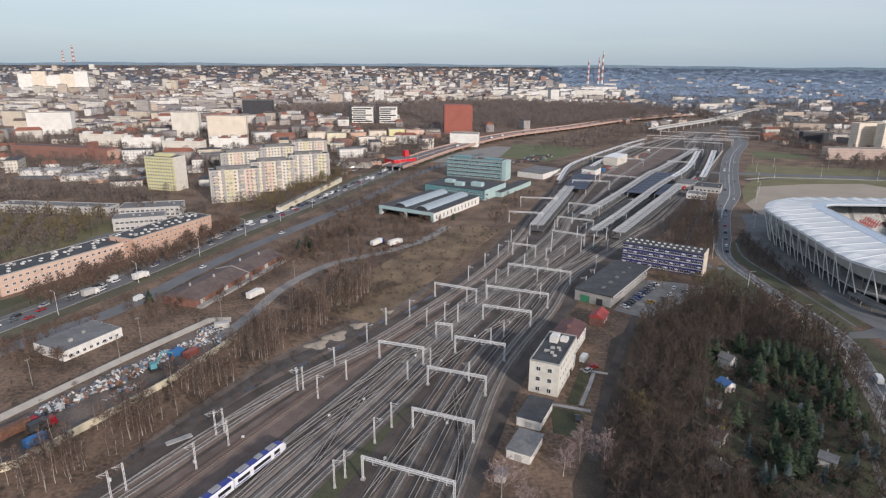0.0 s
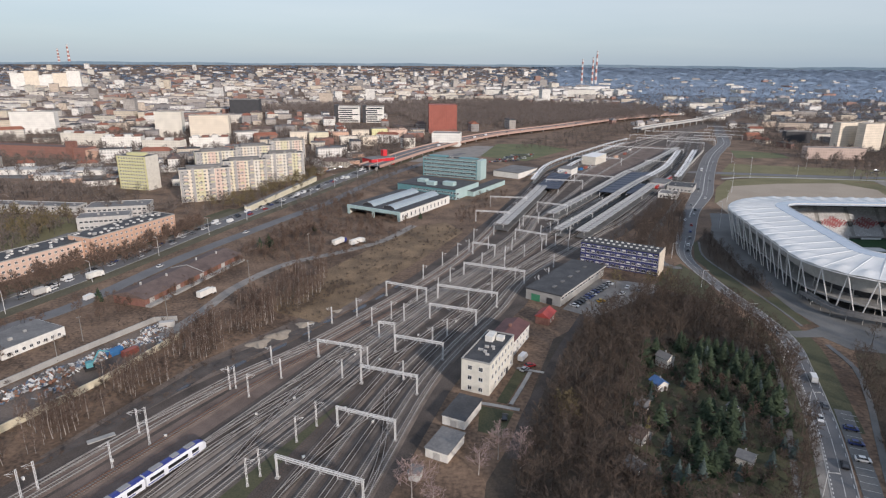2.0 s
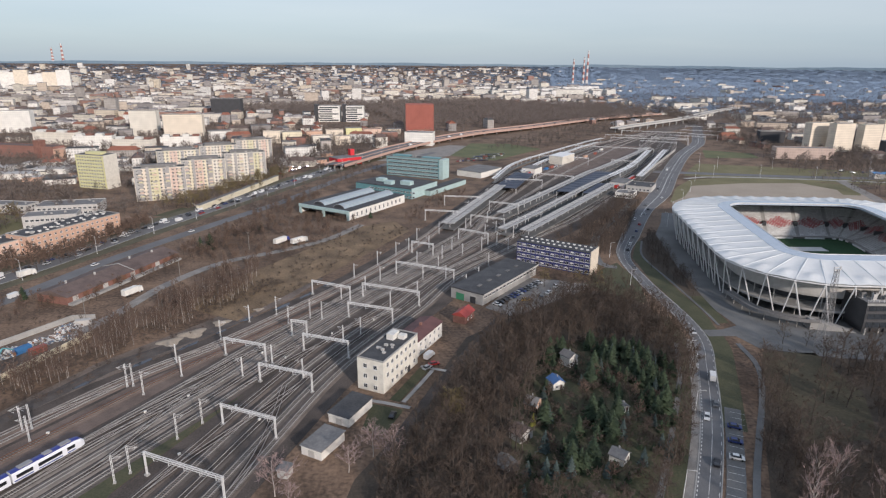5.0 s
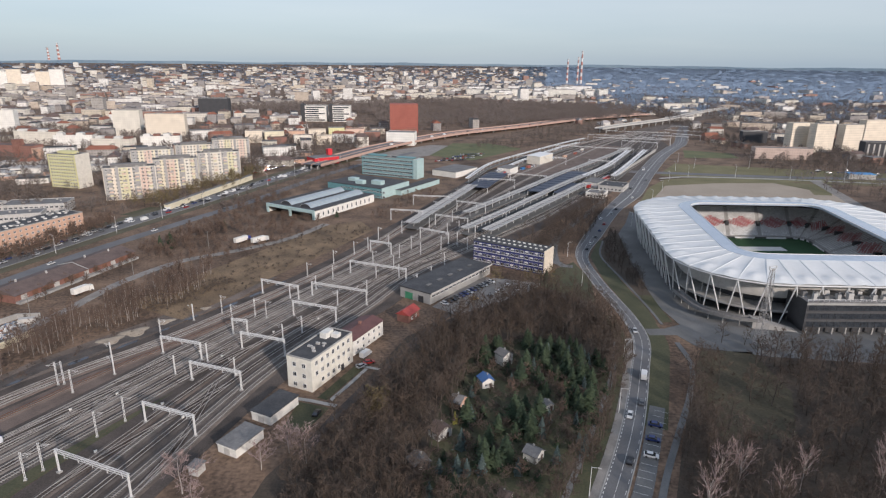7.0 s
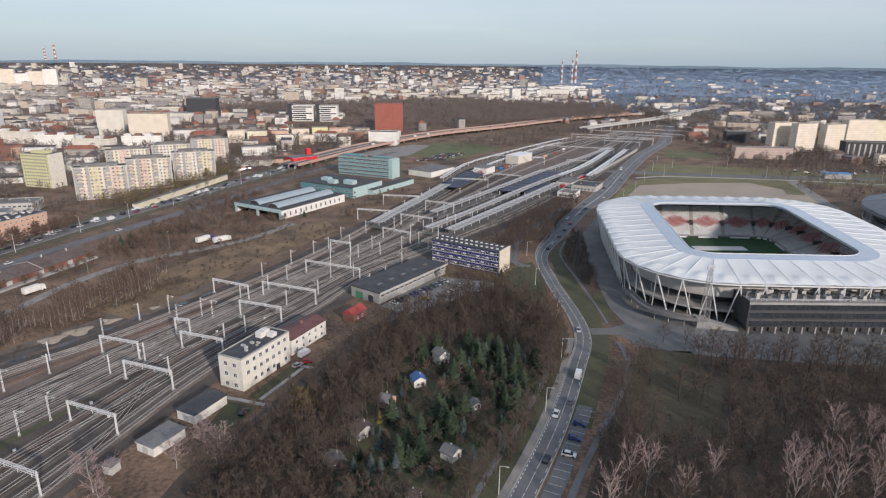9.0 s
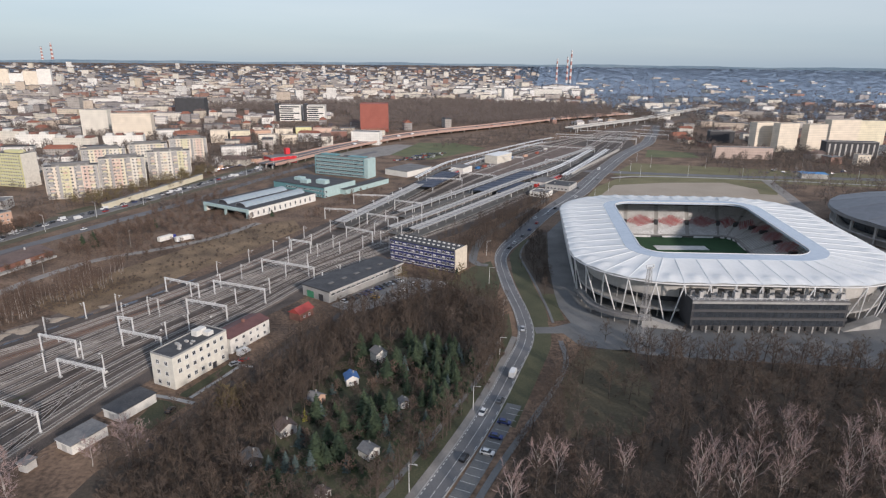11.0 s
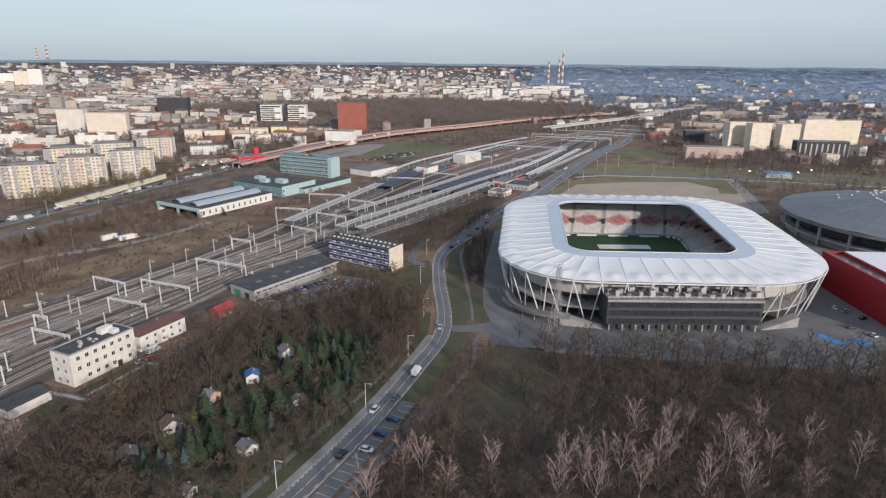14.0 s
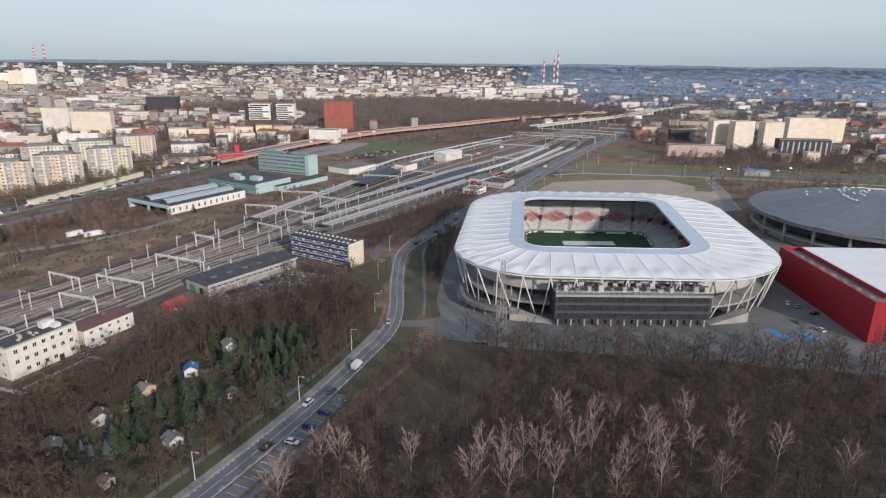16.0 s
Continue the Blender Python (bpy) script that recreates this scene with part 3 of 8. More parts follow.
def gantry(x0, y0, x1, y1, h=7.6):
    """A catenary portal: two steel posts and a lattice beam with hangers."""
    w = math.hypot(x1 - x0, y1 - y0)
    ob = thing("catenary_gantry", "pale grey steel catenary portal with lattice beam over the tracks", "catenary gantry",
               pose(x0, y0, 0, 0, 0, math.degrees(math.atan2(y1 - y0, x1 - x0))), "catenary portals")
    for x in (0, w):
        g = Geo().box(x - 0.55, -0.55, 0, x + 0.55, 0.55, 0.6)
        part("footing", g, M_concrete, ob)
        g = Geo()
        for a in (-0.22, 0.22):
            g.box(x + a - 0.07, -0.16, 0.6, x + a + 0.07, 0.16, h)
        for k in range(6):
            z = 0.8 + k * (h - 1.2) / 6
            g.box(x - 0.2, -0.1, z, x + 0.2, 0.1, z + 0.16)
        part("post", g, M_steel, ob)
    g = Geo()
    for z in (h - 0.75, h):
        for y in (-0.3, 0.3):
            g.box(-0.4, y - 0.07, z - 0.07, w + 0.4, y + 0.07, z + 0.07)
    n = max(4, int(w / 1.2))
    for k in range(n):
        xa, xb = w * k / n, w * (k + 1) / n
        za, zb = (h - 0.75, h) if k % 2 else (h, h - 0.75)
        for y in (-0.3, 0.3):
            g.tube((xa, y, za), (xb, y, zb), 0.05, n=4, cap=False)
        g.tube((xa, -0.3, h), (xb, 0.3, h), 0.05, n=4, cap=False)
    part("beam", g, M_steel, ob)
    for k in range(max(2, int(w / 5))):
        x = w * (k + 0.6) / max(2, int(w / 5))
        g = Geo().box(x - 0.07, -0.07, h - 2.0, x + 0.07, 0.07, h - 0.7)
        g.tube((x, 0, h - 1.9), (x + 1.5, 0, h - 1.7), 0.05, n=4)
        part("hanger", g, M_steel, ob)
    return ob


for q in ((-21.2, 141.2, 3.6, 131), (-8.7, 165.6, 9.8, 158.3), (-4.7, 192.6, 15.3, 185.3), (-23.8, 212.8, -6.7, 207.2), (5.5, 217.2, 24.1, 210.5), (-2.1, 230, 4.4, 228.4),
          (18.4, 249.7, 38.5, 242.4), (-3.2, 277.3, 16.4, 268.5), (21.8, 273.9, 49.3, 263.2), (35.5, 307.4, 66, 294.4), (42.1, 345.5, 54.7, 340), (70.6, 375.2, 88.6, 363.7)):
    gantry(*q)
for q in ((80, 409, 102, 398), (48, 423, 71, 419), (62, 471, 90, 467.5), (96, 452, 117, 442), (118, 545, 150, 540), (150, 575, 182, 560), (170, 690, 222, 672),
          (245, 662, 270, 650), (230, 780, 320, 750), (300, 872, 400, 845), (340, 960, 430, 935), (300, 905, 350, 890), (330, 835, 372, 815), (360, 880, 405, 860), (395, 905, 440, 885), (430, 925, 466, 905), (440, 980, 500, 955), (470, 1040, 530, 1015)):
    gantry(*q, h=8.2)


def mast(x, y, h=8.5, yaw=0.0):
    ob = thing("catenary_mast", "slim pale steel catenary mast with side arm", "catenary mast", pose(x, y, 0, 0, 0, yaw), "catenary masts")
    part("footing", Geo().box(-0.4, -0.4, 0, 0.4, 0.4, 0.5), M_concrete, ob)
    g = Geo()
    for a in (-0.17, 0.17):
        g.box(a - 0.06, -0.13, 0.5, a + 0.06, 0.13, h)
    for k in range(5):
        g.box(-0.15, -0.08, 1 + k * (h - 1.5) / 5, 0.15, 0.08, 1.15 + k * (h - 1.5) / 5)
    part("pole", g, M_steel, ob)
    g = Geo().tube((0, 0, h - 1.3), (2.6, 0, h - 1.0), 0.05, n=4).tube((0, 0, h - 0.3), (2.2, 0, h - 1.0), 0.04, n=4).tube((2.6, 0, h - 1.0), (1.2, 0, h - 2.1), 0.04, n=4)
    part("arm", g, M_steel, ob)


for x, y in ((-48, 188.9), (-49.9, 188.5), (-41.8, 183.3), (-66.4, 162.4), (-63, 156.1), (-68.6, 161.4), (-85.6, 132.6), (-83.4, 136), (-68.2, 144.8), (-30.1, 225.6), (-14.2, 251.6), (-19.8, 157.9),
             (-15.4, 166.2), (-28.4, 137.8), (-26.2, 142), (1.5, 248.7), (7.2, 246.3), (-6.3, 241.4)):
    mast(x, y, 9.0, 200 if x < -45 else 20)
for x, y in ((14, 300), (24, 322), (33, 340), (28, 296), (46, 322), (60, 334), (66, 352), (44, 372), (58, 388), (76, 398), (84, 352), (94, 362), (106, 378), (112, 404), (92, 418), (88, 382)):
    mast(x, y, 8.5, 25)
for x, y in ((72, 286), (79, 298), (86, 322), (100, 352), (20, 224), (10, 195), (26, 232), (62, 300), (50, 300), (36, 262), (-12, 196), (-4, 206), (12, 270), (-40, 206), (-24, 244), (68, 420), (80, 452), (92, 480), (110, 440), (124, 462), (140, 490), (118, 410), (130, 418), (150, 470), (98, 500), (40, 350), (52, 356), (22, 282), (-34, 196), (48, 276), (58, 316), (72, 340), (96, 392)):
    mast(x, y, 8.0, 160)


# overhead contact lines
def wire_line(xs, to=8):
    c = smooth_path([(x, y) for x, y in zip(xs[:to], STATIONS[:to])], 12.0)
    g = Geo()
    for a, b in zip(c[:-1], c[1:]):
        g.tube((*a, 5.6), (*b, 5.6), 0.018, n=3, cap=False)
        g.tube((*a, 6.7), (*b, 6.7), 0.018, n=3, cap=False)
    tagged(part("overhead_wire", g, M_rust), "thin dark overhead contact wire above a track", "overhead wire", "overhead wires")


for xs in ((-116.5, -86.5, -56.5, -32, -9, 16, 36.5, 53), (-85, -58, -31, -16, 5, 28.5, 52, 73), (-36, -19, -1, 11, 31, 52, 77, 101), (-24, -7, 9.5, 22.5, 41, 61, 89, 116.5)):
    wire_line(xs)


# station platforms with canopies
def platform(pts, w, label, roof=M_lightclad, h=5.2, start=0.0):
    c = smooth_path(pts, 6.0)
    ob = thing("station_platform", label, "station platform", pose(0, 0, 0), "platforms of the station")
    part("slab", ribbon(Geo(), c, -w / 2, w / 2, 0, 0.95), M_paving, ob)
    n = normals(c)
    g = Geo()
    prof = ((-w / 2, h + 0.35), (-w / 4, h + 0.1), (0, h - 0.1), (w / 4, h + 0.1), (w / 2, h + 0.35))
    m = len(prof)
    for k in range(len(c)):
        for dz in (0, -0.3):
            for o, z in prof:
                g.v.append((*(c[k] + n[k] * o), z + dz))
    for k in range(len(c) - 1):
        for q in range(m - 1):
            a, b = 2 * m * k + q, 2 * m * (k + 1) + q
            g.f += [(a, a + 1, b + 1, b), (a + m, b + m, b + m + 1, a + m + 1)]
            g.m += [0, 0]
        for q in (0, m - 1):
            a, b = 2 * m * k + q, 2 * m * (k + 1) + q
            g.f.append((a, b, b + m, a + m))
            g.m.append(0)
    for k in (0, len(c) - 1):
        a = 2 * m * k
        g.f.append(tuple(range(a, a + m)) + tuple(range(a + 2 * m - 1, a + m - 1, -1)))
        g.m.append(0)
    part("canopy", g, roof, ob)
    bars = Geo()
    for k in range(len(c) - 1):
        a, b, na, nb = c[k], c[k + 1], n[k], n[k + 1]
        for e in (-1, 1):
            p, q = a + na * e * w * 0.48, a
            bars.tube((*p, h + 0.38), (*q, h - 0.04), 0.11, n=4, cap=False)
        bars.tube((*a, h - 0.02), (*b, h - 0.02), 0.22, n=4, cap=False)
    part("canopy_frame", bars, M_roofgrey, ob, "dark joints and valley gutter of the canopy")
    for k in range(1, len(c) - 1, 2):
        g = Geo().tube((*c[k], 0.9), (*c[k], h), 0.16, n=6)
        g.tube((*c[k], h - 1), (*(c[k] + n[k] * w * 0.35), h), 0.08, n=4).tube((*c[k], h - 1), (*(c[k] - n[k] * w * 0.35), h), 0.08, n=4)
        part("canopy_post", g, M_steel, ob)
    return ob


platform([(63.5, 396), (76, 430), (104, 506), (112, 530)], 9.0, "long railway platform under a pale grey butterfly canopy")
platform([(108, 560), (137, 648), (188, 733), (248, 824), (290, 880)], 4.2, "curved railway platform under a white canopy", M_membrane)
platform([(102, 427), (150, 505), (206, 600), (222, 622), (285, 720), (327, 789)], 6.5, "long curved railway platform under a pale canopy")
platform([(99, 383), (129, 430), (174, 505), (198, 544), (220, 578)], 6.5, "railway platform under a pale grey canopy")
platform([(113.7, 379), (145.5, 430), (192, 505), (213, 540)], 8.0, "railway platform under a pale grey canopy")
platform([(222, 580), (262, 645), (318, 760)], 6.0, "railway platform under a pale canopy", M_membrane)
platform([(250, 580), (285, 650), (340, 765)], 6.0, "railway platform under a white canopy", M_membrane)
platform([(140, 600), (172, 668), (230, 770), (270, 830)], 4.6, "railway platform under a white canopy", M_membrane)


def hall_roof(pts, z, label):
    ob = thing("train_hall", label, "train hall", pose(0, 0, 0), "train halls")
    part("roof", Geo().prism(pts, z - 0.5, z, 0), M_navyroof, ob)
    g = Geo()
    (ax, ay), (bx, by), (cx, cy), (dx, dy) = pts
    for k in range(1, 9):
        t = k / 9
        p, q = (ax + (dx - ax) * t, ay + (dy - ay) * t), (bx + (cx - bx) * t, by + (cy - by) * t)
        g.tube((*p, z + 0.12), (*q, z + 0.12), 0.25, n=4)
    part("roof_ribs", g, M_navyroof, ob)
    for x, y in pts:
        part("column", Geo().tube((x * 0.98 + sum(p[0] for p in pts) / 4 * 0.02, y * 0.98 + sum(p[1] for p in pts) / 4 * 0.02, 0), (x * 0.98 + sum(p[0] for p in pts) / 4 * 0.02, y * 0.98 + sum(p[1] for p in pts) / 4 * 0.02, z - 0.5), 0.3), M_steel, ob)


hall_roof([(106, 524), (124, 518), (150, 590), (132, 597)], 4.9, "dark blue-grey flat train hall roof over tracks")
hall_roof([(157, 508), (172, 502), (238, 600), (214, 606)], 4.9, "dark blue-grey flat train hall roof over tracks")
hall_roof([(178, 502), (190, 497), (214, 538), (202, 546)], 4.8, "dark blue-grey flat train hall roof over tracks")


# trains
def coach(ob, x0, x1, mats, cab=False):
    body, band, roof = mats
    g = Geo()
    prof = ((-1.42, 0.9), (-1.42, 3.1), (-1.15, 3.75), (0, 3.95), (1.15, 3.75), (1.42, 3.1), (1.42, 0.9))
    secs = [(x0, 1.0, 0.0), (x1 - (2.6 if cab else 0), 1.0, 0.0)] + ([(x1 - 1.0, 0.92, -0.35), (x1, 0.7, -1.3)] if cab else [])
    for x, s, dz in secs:
        for y, z in prof:
            g.v.append((x, y * s, z if z < 1 else max(1.2, z + dz * (z - 0.9) / 3)))
    m = len(prof)
    for k in range(len(secs) - 1):
        for q in range(m - 1):
            g.f.append((k * m + q, (k + 1) * m + q, (k + 1) * m + q + 1, k * m + q + 1))
            g.m.append(1 if q in (1, 2, 3, 4) and q not in (1, 4) or (k and q in (2, 3)) else 0)
    for k in (0, len(secs) - 1):
        g.f.append(tuple(range(k * m, k * m + m)))
        g.m.append(0)
    part("coach_body", g, [body, roof], ob)
    for s in (-1, 1):
        part("window_band", Geo().box(x0 + 1, s * 1.44 - 0.03, 1.95, x1 - (3.0 if cab else 1.0), s * 1.44 + 0.03, 2.95), M_bandblack, ob, "black glazed window band")
        for u in (0.3, 0.7):
            part("door", Geo().box(x0 + (x1 - x0) * u - 0.7, s * 1.45 - 0.035, 1.0, x0 + (x1 - x0) * u + 0.7, s * 1.45 + 0.035, 3.0), body, ob)
        part("stripe", Geo().box(x0 + 0.3, s * 1.43 - 0.015, 1.15, x1 - 3, s * 1.43 + 0.015, 1.5), band, ob)
    for x in (x0 + 3, x1 - 4):
        g = Geo()
        for y in (-0.75, 0.75):
            for a in (-1.1, 1.1):
                g.tube((x + a, y - 0.06, 0.95), (x + a, y + 0.06, 0.95), 0.42, n=10)
        g.box(x - 1.8, -0.6, 0.75, x + 1.8, 0.6, 1.05)
        part("bogie", g, M_rust, ob)
    for u, l in ((0.2, 3.5), (0.5, 2.2), (0.75, 3.0)):
        part("roof_unit", Geo().box(x0 + (x1 - x0) * u - l / 2, -0.8, 3.85, x0 + (x1 - x0) * u + l / 2, 0.8, 4.2), M_traingrey, ob)
    if cab:
        part("windscreen", Geo().face([(x1 - 1.0, -0.95, 3.12), (x1 - 0.15, -0.8, 2.25), (x1 - 0.15, 0.8, 2.25), (x1 - 1.0, 0.95, 3.12)]), M_bandblack, ob, m=pose(0.12, 0, 0.08))


M_bandblack = paint("black train glazing", (0.012, 0.013, 0.016), 0.45, 0, 0.5, 0.05, 0)
M_trainwhite = paint("white train paint", (0.74, 0.75, 0.78), 0.35, 0, 0.5, 0.04, 0.05)
M_trainblue = paint("deep blue train paint", (0.035, 0.05, 0.24), 0.35, 0, 0.5, 0.06, 0.05)
M_trainred = paint("red train paint", (0.50, 0.05, 0.045), 0.4, 0, 0.5, 0.06, 0.1)
M_traingrey = paint("grey train roof", (0.30, 0.30, 0.31), 0.6)


def train(label, x, y, yaw, n, mats, group=""):
    ob = thing("passenger_train", label, "train", pose(x, y, 0.0, 0, 0, yaw), group)
    for k in range(n):
        coach(ob, -20.5 * (k + 1) + 0.5, -20.5 * k, mats, k == 0)
    return ob


train("white passenger train with deep blue stripe and roof", -46.3, 154.6, 62, 4, (M_trainwhite, M_trainblue, M_trainblue))
train("red and grey regional train standing at a platform", 249, 593, 58, 3, (M_trainred, M_trainwhite, M_traingrey))
train("red and grey regional train standing at a platform", 163, 642, 66, 5, (M_trainred, M_trainwhite, M_traingrey))

# ---- roads ----
AVENUE = [(70, 20), (93.5, 62), (113.5, 100), (129.5, 132), (145.4, 167), (159.5, 205), (167, 228), (168.6, 253), (166, 297), (167.5, 342), (184.5, 386), (216, 457.5), (251, 523), (294, 620), (351, 741), (396, 822), (428, 880), (475, 1000)]
av = smooth_path(AVENUE, 4.0)
av_w = np.interp(av[:, 1], (335, 386, 460, 523), (3.1, 5.4, 5.8, 8.5))[:, None]
tagged(part("road_avenue", ribbon(Geo(), av, -av_w, av_w, -0.2, 0.12), M_asphalt), "grey asphalt two-lane avenue curving past the stadium", "road", "", "structure")
for a, b, nm in ((-av_w - 0.35, -av_w, "kerb_west"), (av_w, av_w + 0.35, "kerb_east")):
    tagged(part(nm, ribbon(Geo(), av, a, b, -0.2, 0.24), M_concrete), "concrete kerb along the avenue", "kerb", "", "structure")
tagged(part("pavement_west", ribbon(Geo(), smooth_path(AVENUE[:7], 4.0), -5.9, -3.45, -0.2, 0.16), M_dust), "pale dusty shoulder beside the avenue", "pavement", "", "structure")
tagged(part("pavement_east", ribbon(Geo(), smooth_path([(127, 96), (143.5, 134), (157, 160), (170, 184), (179.5, 206), (181.2, 226)], 4.0), -1.0, 1.0, -0.2, 0.16), M_paving), "narrow paved park path", "pavement", "", "structure")
tagged(part("pavement_garden", ribbon(Geo(), smooth_path([(84, 70), (107, 112), (130, 160), (146, 196), (156, 226)], 4.0), -0.9, 0.9, -0.2, 0.13), M_paving), "narrow grey garden path", "pavement", "", "structure")
tagged(part("parking_strip", ribbon(Geo(), smooth_path([(119, 104), (134, 132), (144, 154), (154, 178)], 4.0), 0.2, 5.2, -0.2, 0.15), M_paving), "pale paved parking strip beside the avenue", "parking", "", "structure")
g = Geo()
avf = smooth_path(AVENUE[1:11], 1.0)
nf = normals(avf)
for o, on, off, w in ((0.15, 9, 1, 0.07), (-2.75, 1, 1, 0.13), (2.75, 2, 3, 0.08)):
    for k in range(0, len(avf) - on - 1, on + off):
        a, b = avf[k] + nf[k] * o, avf[k + on] + nf[k + on] * o
        u, v = nf[k] * w, nf[k + on] * w
        g.face([(*(a - u), 0.128), (*(a + u), 0.128), (*(b + v), 0.128), (*(b - v), 0.128)])
n = normals(av)
k0 = int(np.argmin(abs(av[:, 1] - 440)))
for o, w in ((-0.25, 0.12), (0.25, 0.12), (-3.6, 0.10), (3.6, 0.10)):
    for k in range(k0, len(av) - 1):
        if abs(o) > 1 and (k % 3 == 0 or av[k, 1] < 520):
            continue
        a, b = av[k] + n[k] * o, av[k + 1] + n[k + 1] * o
        u, v = n[k] * w, n[k + 1] * w
        g.face([(*(a - u), 0.128), (*(a + u), 0.128), (*(b + v), 0.128), (*(b - v), 0.128)])
tagged(part("lane_markings", g, M_paintline), "white dashed lane and edge markings", "road marking", "", "structure")

tagged(part("ground_verge_west", ribbon(Geo(), smooth_path(AVENUE[2:8], 4.0), -10.5, -5.9, -0.2, 0.1), M_grass), "rough grass verge beside the avenue", "grass", "", "structure")
tagged(part("ground_verge_east", ribbon(Geo(), smooth_path(AVENUE[4:8], 4.0), 3.45, 10.5, -0.2, 0.095), M_grass), "rough grass verge beside the avenue", "grass", "", "structure")
for k in range(24):
    t = k / 24
    p = (119 + 35 * t + 2.2, 104 + 74 * t)
    tagged(part("bay_marking", Geo().box(0, -0.06, 0.15, 4.4, 0.06, 0.158), M_paintline, m=pose(p[0], p[1], 0, 0, 0, -24)), "white painted parking bay line", "road marking", "bay lines", "structure")
MAIN = [(-215, 150), (-196, 215), (-178, 262), (-157, 318), (-133, 398), (-104, 480), (-52, 632), (10, 780), (95, 922), (213, 1045), (345, 1190), (520, 1330)]
mr = smooth_path(MAIN[:8], 6.0)
tagged(part("road_main", ribbon(Geo(), mr, -7.6, 4.6, -0.2, 0.12), M_asphalt), "wide busy asphalt main road with queueing cars", "road", "", "structure")
tagged(part("road_service", ribbon(Geo(), smooth_path([(-182, 200), (-162, 236), (-146, 264), (-126, 335), (-91, 424), (-68, 480), (-44, 560), (-10, 650), (50, 760)], 6.0), -4.4, 4.4, -0.2, 0.12), M_asphalt),
       "grey asphalt side carriageway along the main road", "road", "", "structure")
for a, b, nm in ((-7.95, -7.6, "kerb_main_west"), (4.6, 4.95, "kerb_main_east")):
    tagged(part(nm, ribbon(Geo(), mr, a, b, -0.2, 0.22), M_concrete), "pale concrete kerb along the main road", "kerb", "", "structure")
tagged(part("ground_median", ribbon(Geo(), mr, 4.95, 13.0, -0.2, 0.1), M_verge), "grassy median between main road and side carriageway", "grass", "", "structure")
tagged(part("ground_main_verge", ribbon(Geo(), mr, -20.0, -7.95, -0.2, 0.09), M_verge), "grass verge before the long blocks", "grass", "", "structure")
tagged(part("pavement_main", ribbon(Geo(), mr, -11.5, -9.0, -0.2, 0.2), M_paving), "light footway along the main road", "pavement", "", "structure")
tagged(part("road_yard", ribbon(Geo(), smooth_path([(-92, 230), (-86, 252), (-80, 288), (-64, 324), (-40, 345), (-14, 372), (4, 410)], 5.0), -2.8, 2.8, -0.2, 0.1), M_dust), "pale dusty haul road beside the yard", "road", "", "structure")
tagged(part("road_lot", Geo().prism([(80, 262), (92, 252), (130, 284), (136, 294), (120, 300), (104, 304)], -0.2, 0.12), M_dust), "pale paved car park beside the warehouse", "parking", "", "structure")
tagged(part("road_railway_house", ribbon(Geo(), smooth_path([(44, 150), (50.5, 170.5), (63.5, 202), (74, 226), (88, 255), (92, 262)], 4.0), -1.7, 1.7, -0.2, 0.1), M_yard), "narrow cracked service road", "road", "", "structure")
tagged(part("pavement_house", ribbon(Geo(), smooth_path([(32, 181.5), (40, 179.4), (49.5, 176.2)], 3.0), -0.8, 0.8, -0.2, 0.14), M_concrete), "pale concrete path beside the white railway building", "pavement", "", "structure")
tagged(part("pavement_house_side", ribbon(Geo(), smooth_path([(46.9, 179.5), (52, 191), (56.4, 201.8)], 3.0), -0.7, 0.7, -0.2, 0.15), M_concrete), "pale concrete path along a small lawn", "pavement", "", "structure")
tagged(part("pavement_house_end", ribbon(Geo(), smooth_path([(52, 205), (57, 203), (61.5, 201.4)], 3.0), -0.7, 0.7, -0.2, 0.13), M_concrete), "pale concrete path to the service road", "pavement", "", "structure")
tagged(part("pavement_hedge", ribbon(Geo(), smooth_path([(181.2, 244), (181.4, 262), (180.2, 300), (178.8, 342), (188, 374)], 4.0), -0.6, 0.6, -0.2, 0.13), M_paving), "narrow paved footpath beside the hedge", "pavement", "", "structure")
tagged(part("pavement_lot", ribbon(Geo(), smooth_path([(300, 596), (340, 606), (449, 592), (560, 566), (700, 536)], 10.0), -2.2, 2.2, -0.2, 0.13), M_concrete), "pale concrete track beside the sandy lot", "pavement", "", "structure")
tagged(part("pavement_lot_side", ribbon(Geo(), smooth_path([(412, 452), (428, 500), (440, 545), (452, 592)], 8.0), -5, 5, -0.2, 0.12), M_dust), "pale concrete drive beside the sandy lot", "pavement", "", "structure")
tagged(part("road_far", ribbon(Geo(), smooth_path([(475, 1000), (545, 1170), (660, 1420), (960, 1750), (1300, 2050)], 25.0), -8, 8, -0.2, 0.14), M_asphalt), "grey road running out of the town", "road", "", "structure")
tagged(part("road_office", ribbon(Geo(), smooth_path([(158, 322), (150, 330), (160, 380), (196, 450), (222, 500)], 4.0), -2.4, 2.4, -0.2, 0.1), M_paving), "narrow pale service road beside the tracks", "road", "", "structure")
tagged(part("road_cross", ribbon(Geo(), smooth_path([(250, 640), (420, 610), (560, 600), (800, 560), (1200, 480)], 12.0), -7, 7, -0.2, 0.14), M_asphalt), "asphalt cross road behind the sandy lot", "road", "", "structure")
tagged(part("road_plaza_entry", ribbon(Geo(), smooth_path([(172, 236), (190, 236), (214, 229), (260, 226), (345, 218)], 4.0), -3.2, 3.2, -0.2, 0.1), M_paving), "paved entry road to the stadium", "road", "", "structure")
tagged(part("ground_disabled_bays", Geo().prism([(326, 233), (331, 222), (334, 224), (330, 234)], 0, 0.13).prism([(338, 230), (341, 223), (345, 224), (343, 229)], 0, 0.13), M_bluemark), "blue painted parking bays", "parking", "", "structure")

